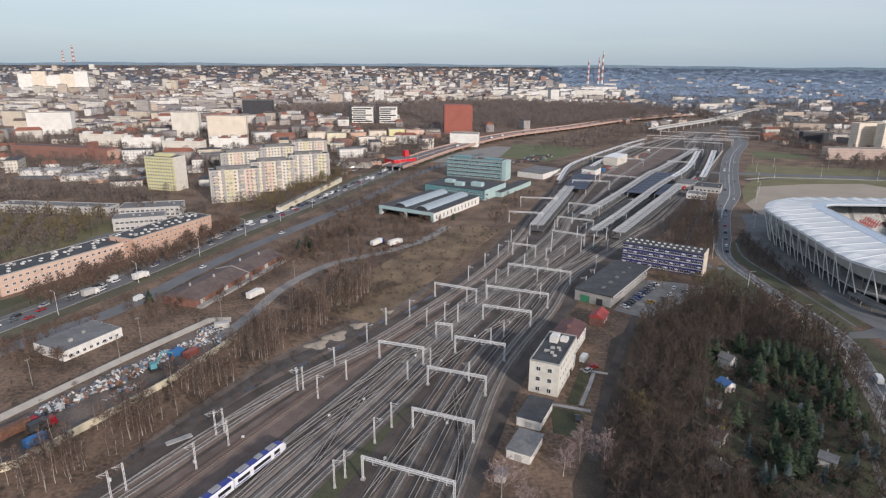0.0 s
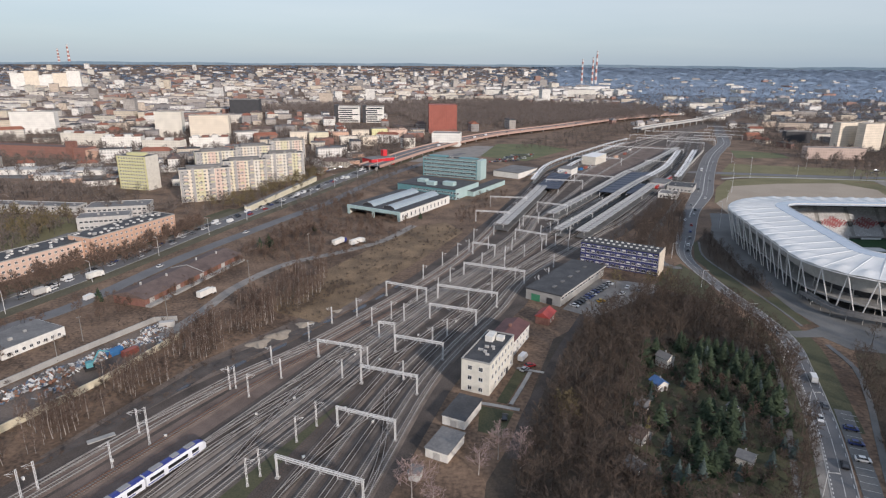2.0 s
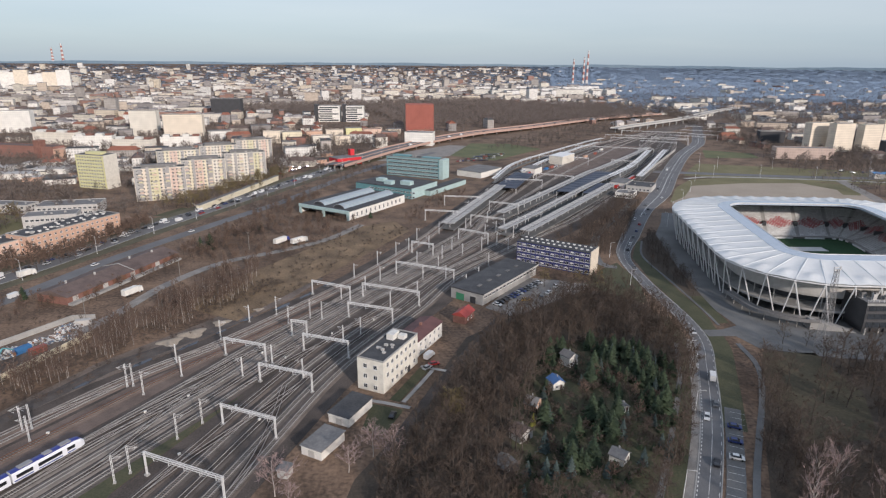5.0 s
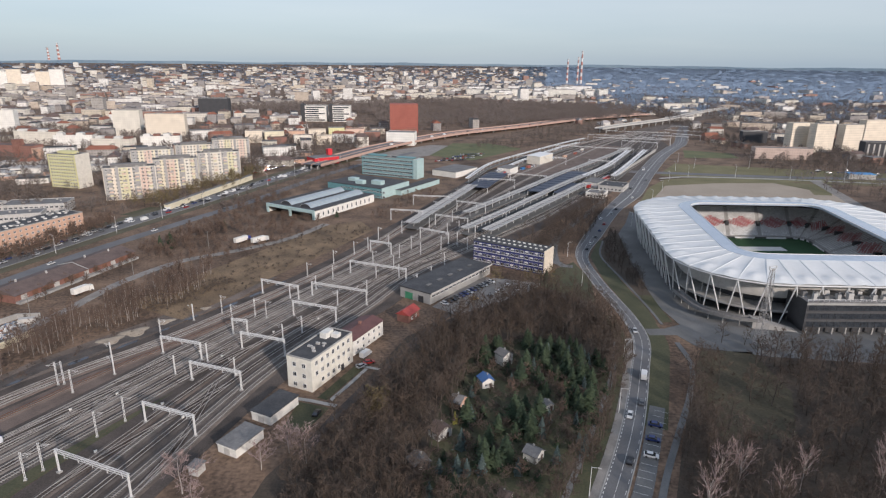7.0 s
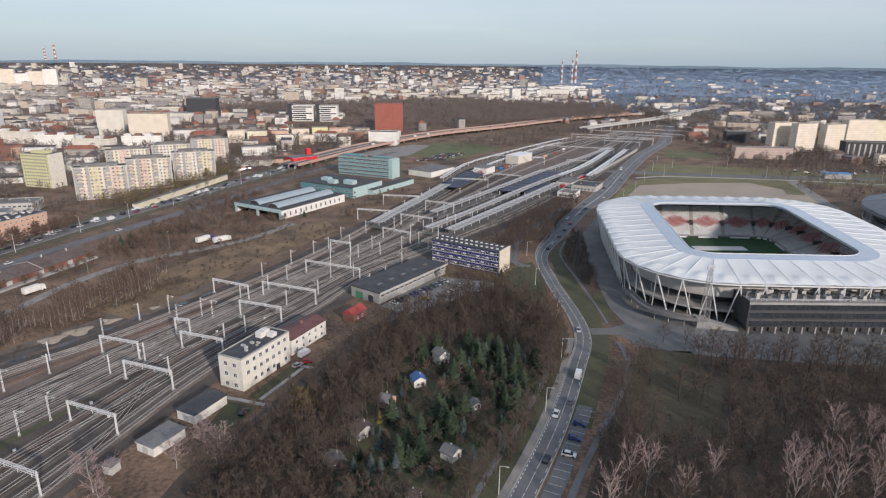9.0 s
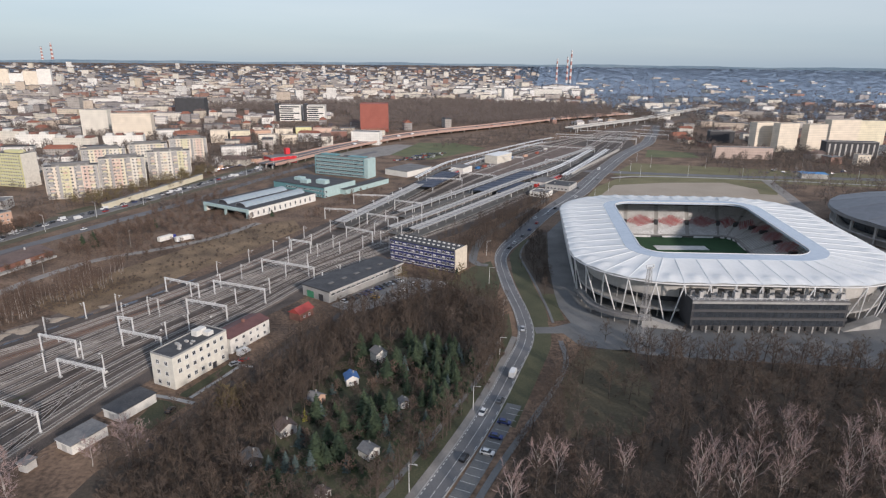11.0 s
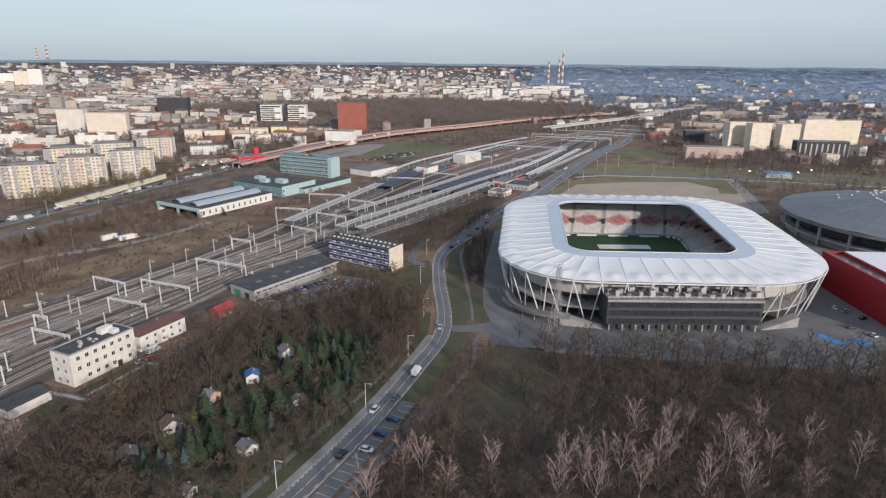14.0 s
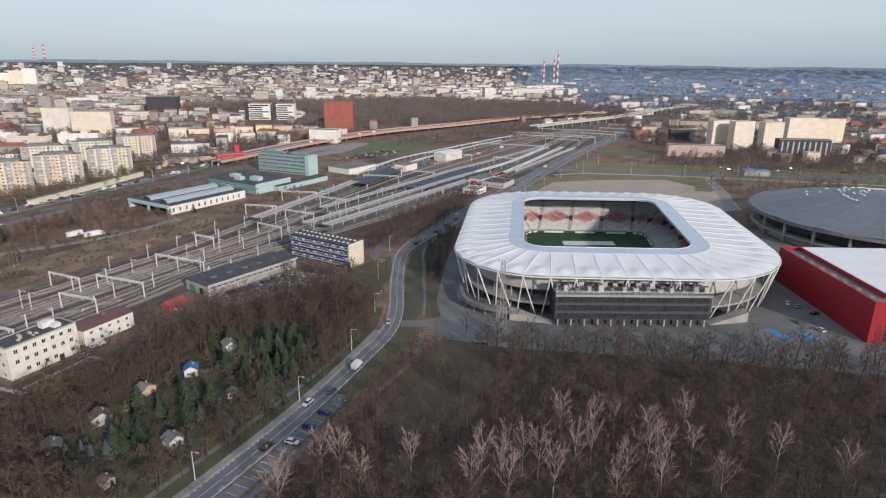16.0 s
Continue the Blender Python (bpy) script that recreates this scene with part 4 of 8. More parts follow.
# raised motorway with orange noise barriers
vi = smooth_path(MAIN[6:], 10.0)
ob = thing("viaduct", "raised motorway viaduct lined with orange noise barriers", "viaduct", pose(0, 0, 0))
part("deck", ribbon(Geo(), vi, -12, 12, 3.4, 4.6), M_asphalt, ob)
for o in (-12.2, -0.2, 11.8):
    part("noise_barrier", ribbon(Geo(), vi, o, o + 0.4, 3.2, 6.2 if abs(o) > 1 else 5.3), M_orangewall, ob)
n = normals(vi)
for k in range(0, len(vi), 3):
    for o in (-8, 0, 8):
        p = vi[k] + n[k] * o
        part("pier", Geo().tube((*p, -0.2), (*p, 3.4), 0.8, n=8), M_concrete, ob)

# ---- stadium ----
SC = (280.6, 329.7)


def loop(hx, hy, r, nx=6, ny=8, nc=6, sub=8):
    """A rounded rectangle, counter-clockwise from its near left corner: panels of sub steps each."""
    pts = []
    cs = ((-hx + r, -hy + r, 180), (hx - r, -hy + r, 270), (hx - r, hy - r, 0), (-hx + r, hy - r, 90))
    for i, (cx, cy, a0) in enumerate(cs):
        for k in range(nc * sub):
            a = radians(a0 + 90 * k / (nc * sub))
            pts.append((cx + r * math.cos(a), cy + r * math.sin(a)))
        a = radians(a0 + 90)
        ax, ay = cx + r * math.cos(a), cy + r * math.sin(a)
        dx, dy, b0 = cs[(i + 1) % 4]
        b = radians(b0)
        bx, by = dx + r * math.cos(b), dy + r * math.sin(b)
        n = (nx if i % 2 == 0 else ny) * sub
        for k in range(n):
            pts.append((ax + (bx - ax) * k / n, ay + (by - ay) * k / n))
    return np.array(pts)


def ring_faces(g, n, rows, mi=0, flip=False):
    for j in range(rows - 1):
        for k in range(n):
            q = (j * n + k, j * n + (k + 1) % n, (j + 1) * n + (k + 1) % n, (j + 1) * n + k)
            g.f.append(q[::-1] if flip else q)
            g.m.append(mi)


stadium = thing("stadium", "football stadium with white membrane roof and leaning columns", "stadium", pose(SC[0], SC[1], 0))
SUB = 8
OUT, MID, INN = loop(79, 89, 46), loop(49, 62.5, 20) - (3, 2), loop(41, 54.5, 12) - (4, 2.5)
NP = len(OUT)
ROWS_R = 16


def roof_sheet(dz, mi_name, mat):
    g = Geo()
    for j in range(ROWS_R):
        t = j / (ROWS_R - 1)
        for k in range(NP):
            u = (k % SUB) / SUB
            p = OUT[k] * (1 - t) + MID[k] * t
            puff = math.sin(math.pi * u)
            z = 20.0 + 3.2 * t ** 0.8 - 0.55 * puff * math.sin(math.pi * min(1.0, t * 1.05)) ** 0.6 + 1.35 * math.exp(-((u - 0.5) / 0.24) ** 2 - ((t - 0.2) / 0.15) ** 2)
            if j == 0:
                d = OUT[k] / np.linalg.norm(OUT[k])
                p = p - d * 0.35 * puff
            g.v.append((p[0], p[1], z + dz))
    ring_faces(g, NP, ROWS_R, 0, dz < 0)
    part(mi_name, g, mat, stadium, smooth=True)


roof_sheet(0.0, "roof_membrane", M_tent)
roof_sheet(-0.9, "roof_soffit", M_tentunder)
g = Geo()
for L, z in ((MID, 22.85), (MID, 23.35), (INN, 23.7), (INN, 22.5)):
    g.v += [(p[0], p[1], z) for p in L]
ring_faces(g, NP, 4)
part("roof_ring", g, M_ring, stadium, "bluish translucent inner roof ring")
for L, z in ((INN, 23.65), (OUT, 19.4)):
    g = Geo()
    for k in range(0, NP, 1):
        j = (k + 1) % NP
        g.tube((*L[k], z), (*L[j], z), 0.3, n=5, cap=False)
    part("edge_tube", g, M_steel, stadium)
for k in range(0, NP, SUB):
    g = Geo()
    for j in range(6):
        a, b = j / 6, (j + 1) / 6
        p, q = OUT[k] * (1 - a) + MID[k] * a, OUT[k] * (1 - b) + MID[k] * b
        g.tube((*p, 20.0 + 3.2 * a ** 0.8), (*q, 20.0 + 3.2 * b ** 0.8), 0.2, n=6, cap=False)
    part("roof_rib", g, M_tent, stadium)
FOOT = loop(74.5, 84.5, 43)
for k in range(0, NP, SUB):
    for s in (-1, 1):
        t = (k + s * 3) % NP
        part("leaning_column", Geo().tube((*FOOT[t], 0), (*OUT[k], 19.4), 0.30, 0.30, n=8), M_frame, stadium)
# bowl: stepped stands
RA, RB = loop(39, 56, 8) - (4, 2.5), loop(69, 80, 38)
NR = 26
g = Geo()
for j in range(NR):
    t0, t1 = j / NR, (j + 1) / NR
    z = 1.0 + 14.0 * t0 ** 1.15
    for t in (t0, t1):
        g.v += [(*(RA[k] * (1 - t) + RB[k] * t), z) for k in range(NP)]
ring_faces(g, NP, 2 * NR, 0)
part("stand", g, M_concrete, stadium, "stepped grey concrete stands")
for red, mt, nm in ((False, M_seatw, "pale_seating"), (True, M_seatr, "red_seating")):
    v, t3 = [], []
    for j in range(1, NR):
        t = (j + 0.5) / NR
        z = 1.0 + 14.0 * (j / NR) ** 1.15
        for k in range(NP):
            if k % 16 in (0, 15):
                continue
            a = RA[k] * (1 - t) + RB[k] * t
            b = RA[(k + 1) % NP] * (1 - t) + RB[(k + 1) % NP] * t
            for h in (0.0, 0.5):
                p, q = a + (b - a) * (h + 0.04), a + (b - a) * (h + 0.46)
                u = abs((k % 16) + h - 7.8) / 8.5 + abs(j - 12.5) / 5.0
                is_red = u < 1.05 and (3 * k + 7 * j + int(2 * h)) % 5 < (4 if u < 0.7 else 3)
                if is_red != red:
                    continue
                d = (b - a) / (np.linalg.norm(b - a) + 1e-6)
                o = np.array([d[1], -d[0]]) * 0.28
                i = len(v)
                for c in (p - o, q - o, q + o, p + o):
                    v.append((c[0], c[1], z + 0.42))
                for c in (p + o, q + o):
                    v.append((c[0], c[1], z + 0.95))
                t3 += [(i, i + 1, i + 2), (i, i + 2, i + 3), (i + 3, i + 2, i + 5), (i + 3, i + 5, i + 4)]
    tagged(part(nm, np_mesh(nm, v, t3, [mt]), None, stadium), "rows of red plastic seats" if red else "rows of pale grey plastic seats", kind="stuff")
g = Geo()
BW = loop(70, 81, 39)
for z in (11.0, 17.2):
    g.v += [(p[0], p[1], z) for p in BW]
ring_faces(g, NP, 2)
part("rear_wall", g, M_lightclad, stadium)
# dark inner ring added for the shade on rear wall and trusses
g = Geo()
for z in (14.9, 17.6):
    g.v += [(p[0] * 0.988, p[1] * 0.988, z) for p in BW]
ring_faces(g, NP, 2, 0, True)
part("gallery_wall", g, M_darkclad, stadium, "dark ring added for the shade above the top row")
for k in range(0, NP, 16):
    t = 10.5 / NR
    p, q = RA[k] * (1 - t) + RB[k] * t, RA[k] * (0.86 - t) + RB[k] * (t + 0.14)
    d = (q - p) / np.linalg.norm(q - p)
    w = np.array([-d[1], d[0]]) * 1.2
    g = Geo()
    for z0, z1 in ((4.2, 8.3),):
        g.prism([tuple(p - w), tuple(p + w), tuple(q + w), tuple(q - w)], z0, z1)
    part("vomitory", g, M_darkclad, stadium, "dark stairway opening in the stand")
    a, b = RA[(k + 3) % NP], RA[(k + 13) % NP]
    n = (b - a) / (np.linalg.norm(b - a) + 1e-6)
    n = np.array([n[1], -n[0]]) * 0.1
    part("advert_board", Geo().prism([tuple(a * 0.985 - n), tuple(b * 0.985 - n), tuple(b * 0.985 + n), tuple(a * 0.985 + n)], 0.15, 1.15), M_frame, stadium, "plain white perimeter board")
g = Geo()
CW = loop(63, 74, 34)
for z in (0.0, 11.2):
    g.v += [(p[0], p[1], z) for p in CW]
ring_faces(g, NP, 2)
part("concourse_wall", g, M_darkclad, stadium, "dark concourse wall behind the columns")
for L0, L1, z, h, mt in ((CW, BW, 10.6, 0.7, M_lightclad), (CW, loop(73, 83.5, 42), 4.6, 0.9, M_concrete)):
    g = Geo()
    for L, zz in ((L0, z), (L1, z), (L1, z + h), (L0, z + h)):
        g.v += [(p[0], p[1], zz) for p in L]
    ring_faces(g, NP, 4)
    part("terrace", g, mt, stadium)
for k in range(0, NP, SUB):
    g = Geo().tube((*(BW[k] * 0.985), 0), (*(BW[k] * 0.985), 11), 0.3, n=6)
    part("inner_column", g, M_concrete, stadium)
# low walkway ramp on posts along the near corner
walk_line = smooth_path([(206, 274), (210.5, 254), (217, 246), (226, 241), (235, 239.5)], 3.0) - np.array(SC)
part("ramp_deck", ribbon(Geo(), walk_line, -1.8, 1.8, 3.3, 3.9), M_roofgrey, stadium, "grey walkway ramp round the near corner")
for o in (-1.75, 1.75):
    part("ramp_parapet", ribbon(Geo(), walk_line, o - 0.06, o + 0.06, 3.9, 4.9), M_roofgrey, stadium)
for k in range(0, len(walk_line), 2):
    part("ramp_post", Geo().tube((*walk_line[k], 0), (*walk_line[k], 3.35), 0.2, n=6), M_concrete, stadium)
part("pitch", Geo().box(-42.5, -58, 0, 34.5, 53, 0.16), M_pitch, stadium, "dark green mown grass pitch")
tagged(part("pitch_cover", Geo().box(SC[0] - 16, SC[1] + 25, 0.18, SC[0] + 16, SC[1] + 33, 0.45), M_seatw), "pale ground cover sheet lying on the pitch", "cover")
for s in (-1, 1):
    g = Geo().tube((-3.66, s * 52.5, 0.16), (-3.66, s * 52.5, 2.6), 0.07).tube((3.66, s * 52.5, 0.16), (3.66, s * 52.5, 2.6), 0.07).tube((-3.66, s * 52.5, 2.6), (3.66, s * 52.5, 2.6), 0.07)
    tagged(part("goal", g, M_frame, m=pose(SC[0] - 4 + s * 7, SC[1] - 2.5, 0.0)), "white football goal frame on the pitch", "goal", "goals")
# the ground plan is slightly askew
for o in list(stadium.children):
    for q in o.data.vertices:
        q.co.x, q.co.y = q.co.x + 0.13 * q.co.y, q.co.y - 0.035 * q.co.x
# front building of the stadium
fb = thing("stadium_office", "dark clad stadium front building with bands of black glazing", "building", pose(270.5, 241.5, 0))
FW = 33
M_fascia = paint("grey fascia panel", (0.075, 0.075, 0.079), 0.5)
part("wall", Geo().box(-FW, -6.5, 3.2, FW, 9, 14.6), M_darkclad, fb)
part("ground_floor", Geo().box(-FW + 2, -3.5, 0, FW - 2, 9, 3.2), M_darkclad, fb)
for z in (3.7, 7.4, 11.1):
    for k in range(22):
        x = -FW + 1 + k * 2.92
        part("window", Geo().box(x, -6.62, z, x + 2.7, -6.4, z + 2.3), M_glass, fb)
    part("fascia", Geo().box(-FW - 0.2, -7.0, z + 2.5, FW + 0.2, -6.5, z + 3.4), M_concrete if z > 11 else M_fascia, fb)
for k in range(12):
    x = -FW + 1.5 + k * 5.7
    part("pillar", Geo().box(x - 0.3, -6.4, 0, x + 0.3, -5.8, 3.2), M_concrete, fb)
part("roof_terrace", Geo().box(-FW, -6.5, 14.6, FW, 9, 14.9), M_roofgrey, fb)
g = Geo()
for x in np.arange(-FW + 0.3, FW, 2.2):
    g.box(x - 0.05, -6.4, 14.9, x + 0.05, -6.3, 16.0)
g.box(-FW, -6.4, 15.9, FW, -6.28, 16.02).box(-FW, -6.4, 15.4, FW, -6.3, 15.48)
part("railing", g, M_steel, fb)
rr = random.Random(3)
for k in range(26):
    x, y = -FW + 2.0 + k * 2.5, rr.uniform(-4.5, -2.6) if k % 2 else rr.uniform(-0.6, 2.5)
    a, b, c = rr.uniform(0.7, 1.15), rr.uniform(0.7, 1.2), rr.uniform(1.2, 3.0)
    u = thing("ventilation_unit", "grey rooftop ventilation unit on the terrace", "ventilation unit", pose(270.5 + x, 241.5 + y, 14.9), "rooftop units")
    part("casing", Geo().box(-a, -b, 0.15, a, b, c), (M_roofgrey, M_lightclad, M_concrete)[k % 3], u)
    part("fan", Geo().tube((0, 0, c), (0, 0, c + 0.25), min(a, b) * 0.6, n=10), M_darkclad, u)
    part("base_rail", Geo().box(-a, -b, 0, a, -b + 0.15, 0.15).box(-a, b - 0.15, 0, a, b, 0.15), M_steel, u)
# outer stair ramps at both front corners
for s, xx in ((-1, 226), (1, 316)):
    st = thing("outer_stair", "grey concrete stair ramp up to the stadium concourse", "stair", pose(xx, 238, 0, 0, 0, 0), "stadium stairs")
    for k in range(24):
        z = 4.6 * (k + 1) / 24
        x0 = s * (-11 + k * 0.75)
        part("step", Geo().box(min(x0, x0 + s * 0.75), -1 + k * 0.15, 0, max(x0, x0 + s * 0.75), 4 + k * 0.15, z), M_concrete, st)
# the grey domed arena
ar = thing("arena", "round sports arena with dark grey domed metal roof", "arena", pose(480, 388, 0))
g = Geo()
NN = 72
def dome_z(r, a):
    """Sixteen flat metal segments that rise in a shallow cone."""
    b = (a + math.pi / 16) % (math.pi / 8) - math.pi / 16
    q = min(1.0, r * math.cos(b) / 79)
    return 14.5 + 13.5 * (1 - q ** 1.55)


NN = 96
for j in range(9):
    r = 79 * (1 - j / 8) + 0.01
    g.v += [(r * math.cos(2 * math.pi * k / NN), r * math.sin(2 * math.pi * k / NN), dome_z(r, 2 * math.pi * k / NN)) for k in range(NN)]
ring_faces(g, NN, 9)
part("roof", g, M_dome, ar)
g = Geo()
for r, z in ((79, 14.5), (79.5, 12.5), (70, 12.0)):
    g.v += [(r * math.cos(2 * math.pi * k / NN), r * math.sin(2 * math.pi * k / NN), z) for k in range(NN)]
ring_faces(g, NN, 3)
part("eaves", g, M_roofgrey, ar)
for z0, z1, r, mt, nm in ((0, 4.0, 74, M_concrete, "base_wall"), (4.0, 5.0, 77, M_concrete, "gallery"), (5.0, 12.2, 70, M_glass, "glazing")):
    g = Geo()
    for rr_, z in ((r, z0), (r, z1), (r - 6, z1)):
        g.v += [(rr_ * math.cos(2 * math.pi * k / NN), rr_ * math.sin(2 * math.pi * k / NN), z) for k in range(NN)]
    ring_faces(g, NN, 3)
    part(nm, g, mt, ar)
for k in range(24):
    a = 2 * math.pi * k / 24
    part("pillar", Geo().box(-0.7, -0.7, 0, 0.7, 0.7, 12.8), M_concrete, ar, m=pose(76 * math.cos(a), 76 * math.sin(a), 0, 0, 0, math.degrees(a)))
for k in range(44):
    a, r = rr.uniform(0.2, 3.6) if k < 30 else rr.uniform(0, 6.28), rr.uniform(10, 46)
    z = dome_z(r, a)
    part("roof_vent", Geo().box(-1.3, -0.5, -0.5, 1.3, 0.5, 0.6), M_frame, ar, m=pose(r * math.cos(a), r * math.sin(a), z, 0, 0, math.degrees(a) + 90))
for k in range(16):
    a = math.pi * (k + 0.5) / 8
    g = Geo()
    for j in range(7):
        t, u = j / 8, (j + 1) / 8
        p, q = ((79 * (1 - x) * math.cos(a), 79 * (1 - x) * math.sin(a), dome_z(79 * (1 - x), a)) for x in (t, u))
        g.tube(p, q, 0.16, n=4, cap=False)
    part("roof_rib", g, M_dome, ar)
# the red sports hall
rh = thing("sports_hall", "red clad sports hall with pale flat roof", "sports hall", pose(362.0, 220.5, 0, 0, 0, -1.5))
part("wall", Geo().box(0, 0, 0, 62, 76, 16.2), M_redclad, rh)
part("parapet", Geo().box(0, 0, 16.2, 62, 1.2, 18).box(0, 1.2, 16.2, 1.0, 76, 18).box(61, 1.2, 16.2, 62, 76, 18).box(1, 75, 16.2, 61, 76, 18), M_redclad, rh)
part("roof", Geo().box(1, 1.2, 16.2, 61, 75, 16.4), M_roofgrey, rh)
part("upper_wall", Geo().box(9, 8, 16.4, 61, 74, 18.4), M_redclad, rh)
part("upper_roof", Geo().box(9.6, 8.6, 18.4, 60.4, 73.4, 18.6), M_membrane, rh)
for k in range(7):
    part("ventilation_unit", Geo().box(2.6, 8 + k * 9, 16.4, 5.0, 11.5 + k * 9, 17.4), M_roofgrey, rh)
for k in range(5):
    part("window", Geo().box(6 + k * 9, -0.08, 1, 9 + k * 9, 0.1, 11), M_glass, rh)
# steel lattice pylon before the stadium
M_pylon = paint("weathered pylon steel", (0.34, 0.33, 0.32))
py = thing("lattice_pylon", "tall pale steel lattice pylon", "pylon", pose(213.5, 223, 0, 0, 0, 20))
H, W0, W1 = 33.5, 1.9, 0.55
for sx in (-1, 1):
    for sy in (-1, 1):
        part("leg", Geo().tube((sx * W0, sy * W0, 0), (sx * W1, sy * W1, H), 0.10, n=4), M_pylon, py)
for k in range(15):
    a, b = k / 15, (k + 1) / 15
    wa, wb = W0 + (W1 - W0) * a, W0 + (W1 - W0) * b
    g = Geo()
    for (x0, y0), (x1, y1) in (((-1, -1), (1, -1)), ((1, -1), (1, 1)), ((1, 1), (-1, 1)), ((-1, 1), (-1, -1))):
        g.tube((x0 * wa, y0 * wa, H * a), (x1 * wb, y1 * wb, H * b), 0.05, n=3).tube((x1 * wa, y1 * wa, H * a), (x0 * wb, y0 * wb, H * b), 0.05, n=3)
        g.tube((x0 * wb, y0 * wb, H * b), (x1 * wb, y1 * wb, H * b), 0.045, n=3)
    part("brace", g, M_pylon, py)
part("head_frame", Geo().box(-1.8, -0.3, H - 0.3, 1.8, 0.3, H).box(-1.8, -0.3, H + 0.9, 1.8, 0.3, H + 1.1).box(-1.8, -0.2, H, -1.6, 0.2, H + 1).box(1.6, -0.2, H, 1.8, 0.2, H + 1), M_steel, py)

# ---- buildings ----
WINDOWS, PANES, WHOLE = {}, {}, {}


def window_mesh(w, h, deep=0.10):
    """A framed window on a wall that faces -y: frame, mullion, sill and pane."""
    key = (round(w, 2), round(h, 2))
    if key not in WINDOWS:
        g = Geo()
        f = 0.09
        g.box(-w / 2, -deep, 0, -w / 2 + f, 0.02, h).box(w / 2 - f, -deep, 0, w / 2, 0.02, h).box(-w / 2 + f, -deep, h - f, w / 2 - f, 0.02, h).box(-w / 2 - 0.05, -deep - 0.08, -0.08, w / 2 + 0.05, 0.02, f)
        g.box(-0.04, -deep * 0.8, f, 0.04, 0.0, h - f)
        p = Geo().face([(-w / 2 + f, -0.03, f), (w / 2 - f, -0.03, f), (w / 2 - f, -0.03, h - f), (-w / 2 + f, -0.03, h - f)])
        PANES[key] = p.mesh("pane", M_glass)
        WINDOWS[key] = g.mesh("window", M_frame)
        g.face(p.v, 1)
        WHOLE[key] = g.mesh("window", [M_frame, M_glass])
    return WINDOWS[key]


def window(ob, w, h, m):
    """A window with its pane as a piece of its own."""
    near = ob.matrix_basis.translation.y < 260
    window_mesh(w, h)
    key = (round(w, 2), round(h, 2))
    q = part("window", WINDOWS[key] if near else WHOLE[key], None, ob, m=m)
    if near:
        part("pane", PANES[key], None, q)
    return q


def windows_on(ob, side, w, d, h, floors, cols, ww, wh, z0=0.9, margin=1.2, skip=None):
    """Rows of windows on one side of a w x d block: front, right, left."""
    span = (w if side == "front" else d) - 2 * margin
    fh = (h - 0.4) / floors
    for i in range(floors):
        for k in range(cols):
            if skip and skip(i, k):
                continue
            u = -span / 2 + span * (k + 0.5) / cols
            z = i * fh + z0
            m = {"front": lambda: pose(u, -d / 2, z), "right": lambda: pose(w / 2, u, z, 0, 0, 90), "left": lambda: pose(-w / 2, -u, z, 0, 0, -90)}[side]()
            window(ob, ww, wh, m)


def far_wall(wall):
    """The facade material of a far block, with its rows of windows."""
    if wall.name not in FAR_WALLS:
        c = wall.node_tree.nodes["Mix"].inputs["B"].default_value
        FAR_WALLS[wall.name] = town_material("far " + wall.name, [tuple(v * 0.97 for v in c[:3])], False, 0.24)
    return FAR_WALLS[wall.name]


FAR_WALLS = {}


def block(name, label, category, x, y, w, d, h, yaw, wall, floors, cols, sides=0, win=(1.5, 1.4), roof=M_tar, group="", left=0, parapet=0.5, extra=True):
    """A flat-roofed building: wall, roof with parapet, windows, roof hatches."""
    ob = thing(name, label, category, pose(x, y, 0, 0, 0, yaw), group)
    far = y > 690
    part("wall", Geo().box(-w / 2, -d / 2, -0.3, w / 2, d / 2, h), far_wall(wall) if far else wall, ob)
    g = Geo().box(-w / 2 + 0.3, -d / 2 + 0.3, h, w / 2 - 0.3, d / 2 - 0.3, h + 0.12)
    part("roof", g, roof, ob)
    if parapet:
        g = Geo().box(-w / 2 - 0.05, -d / 2 - 0.05, h, w / 2 + 0.05, -d / 2 + 0.3, h + parapet).box(-w / 2 - 0.05, d / 2 - 0.3, h, w / 2 + 0.05, d / 2 + 0.05, h + parapet)
        g.box(-w / 2 - 0.05, -d / 2 + 0.3, h, -w / 2 + 0.3, d / 2 - 0.3, h + parapet).box(w / 2 - 0.3, -d / 2 + 0.3, h, w / 2 + 0.05, d / 2 - 0.3, h + parapet)
        part("parapet", g, M_concrete if roof is M_tar else wall, ob)
    if far:
        return ob
    windows_on(ob, "front", w, d, h, floors, cols, *win)
    if sides:
        windows_on(ob, "right", w, d, h, floors, sides, *win)
    if left:
        windows_on(ob, "left", w, d, h, floors, left, *win)
    if extra:
        r = random.Random(int(abs(x) * 7 + abs(y)))
        for k in range(max(2, int(w / 9))):
            px, py, s = r.uniform(-w / 2 + 2, w / 2 - 2), r.uniform(-d / 4, d / 4), r.uniform(0.5, 1.0)
            part("roof_vent", Geo().box(px - s, py - s * 0.6, h + 0.1, px + s, py + s * 0.6, h + 0.3 + s * 1.2), M_concrete, ob)
    return ob


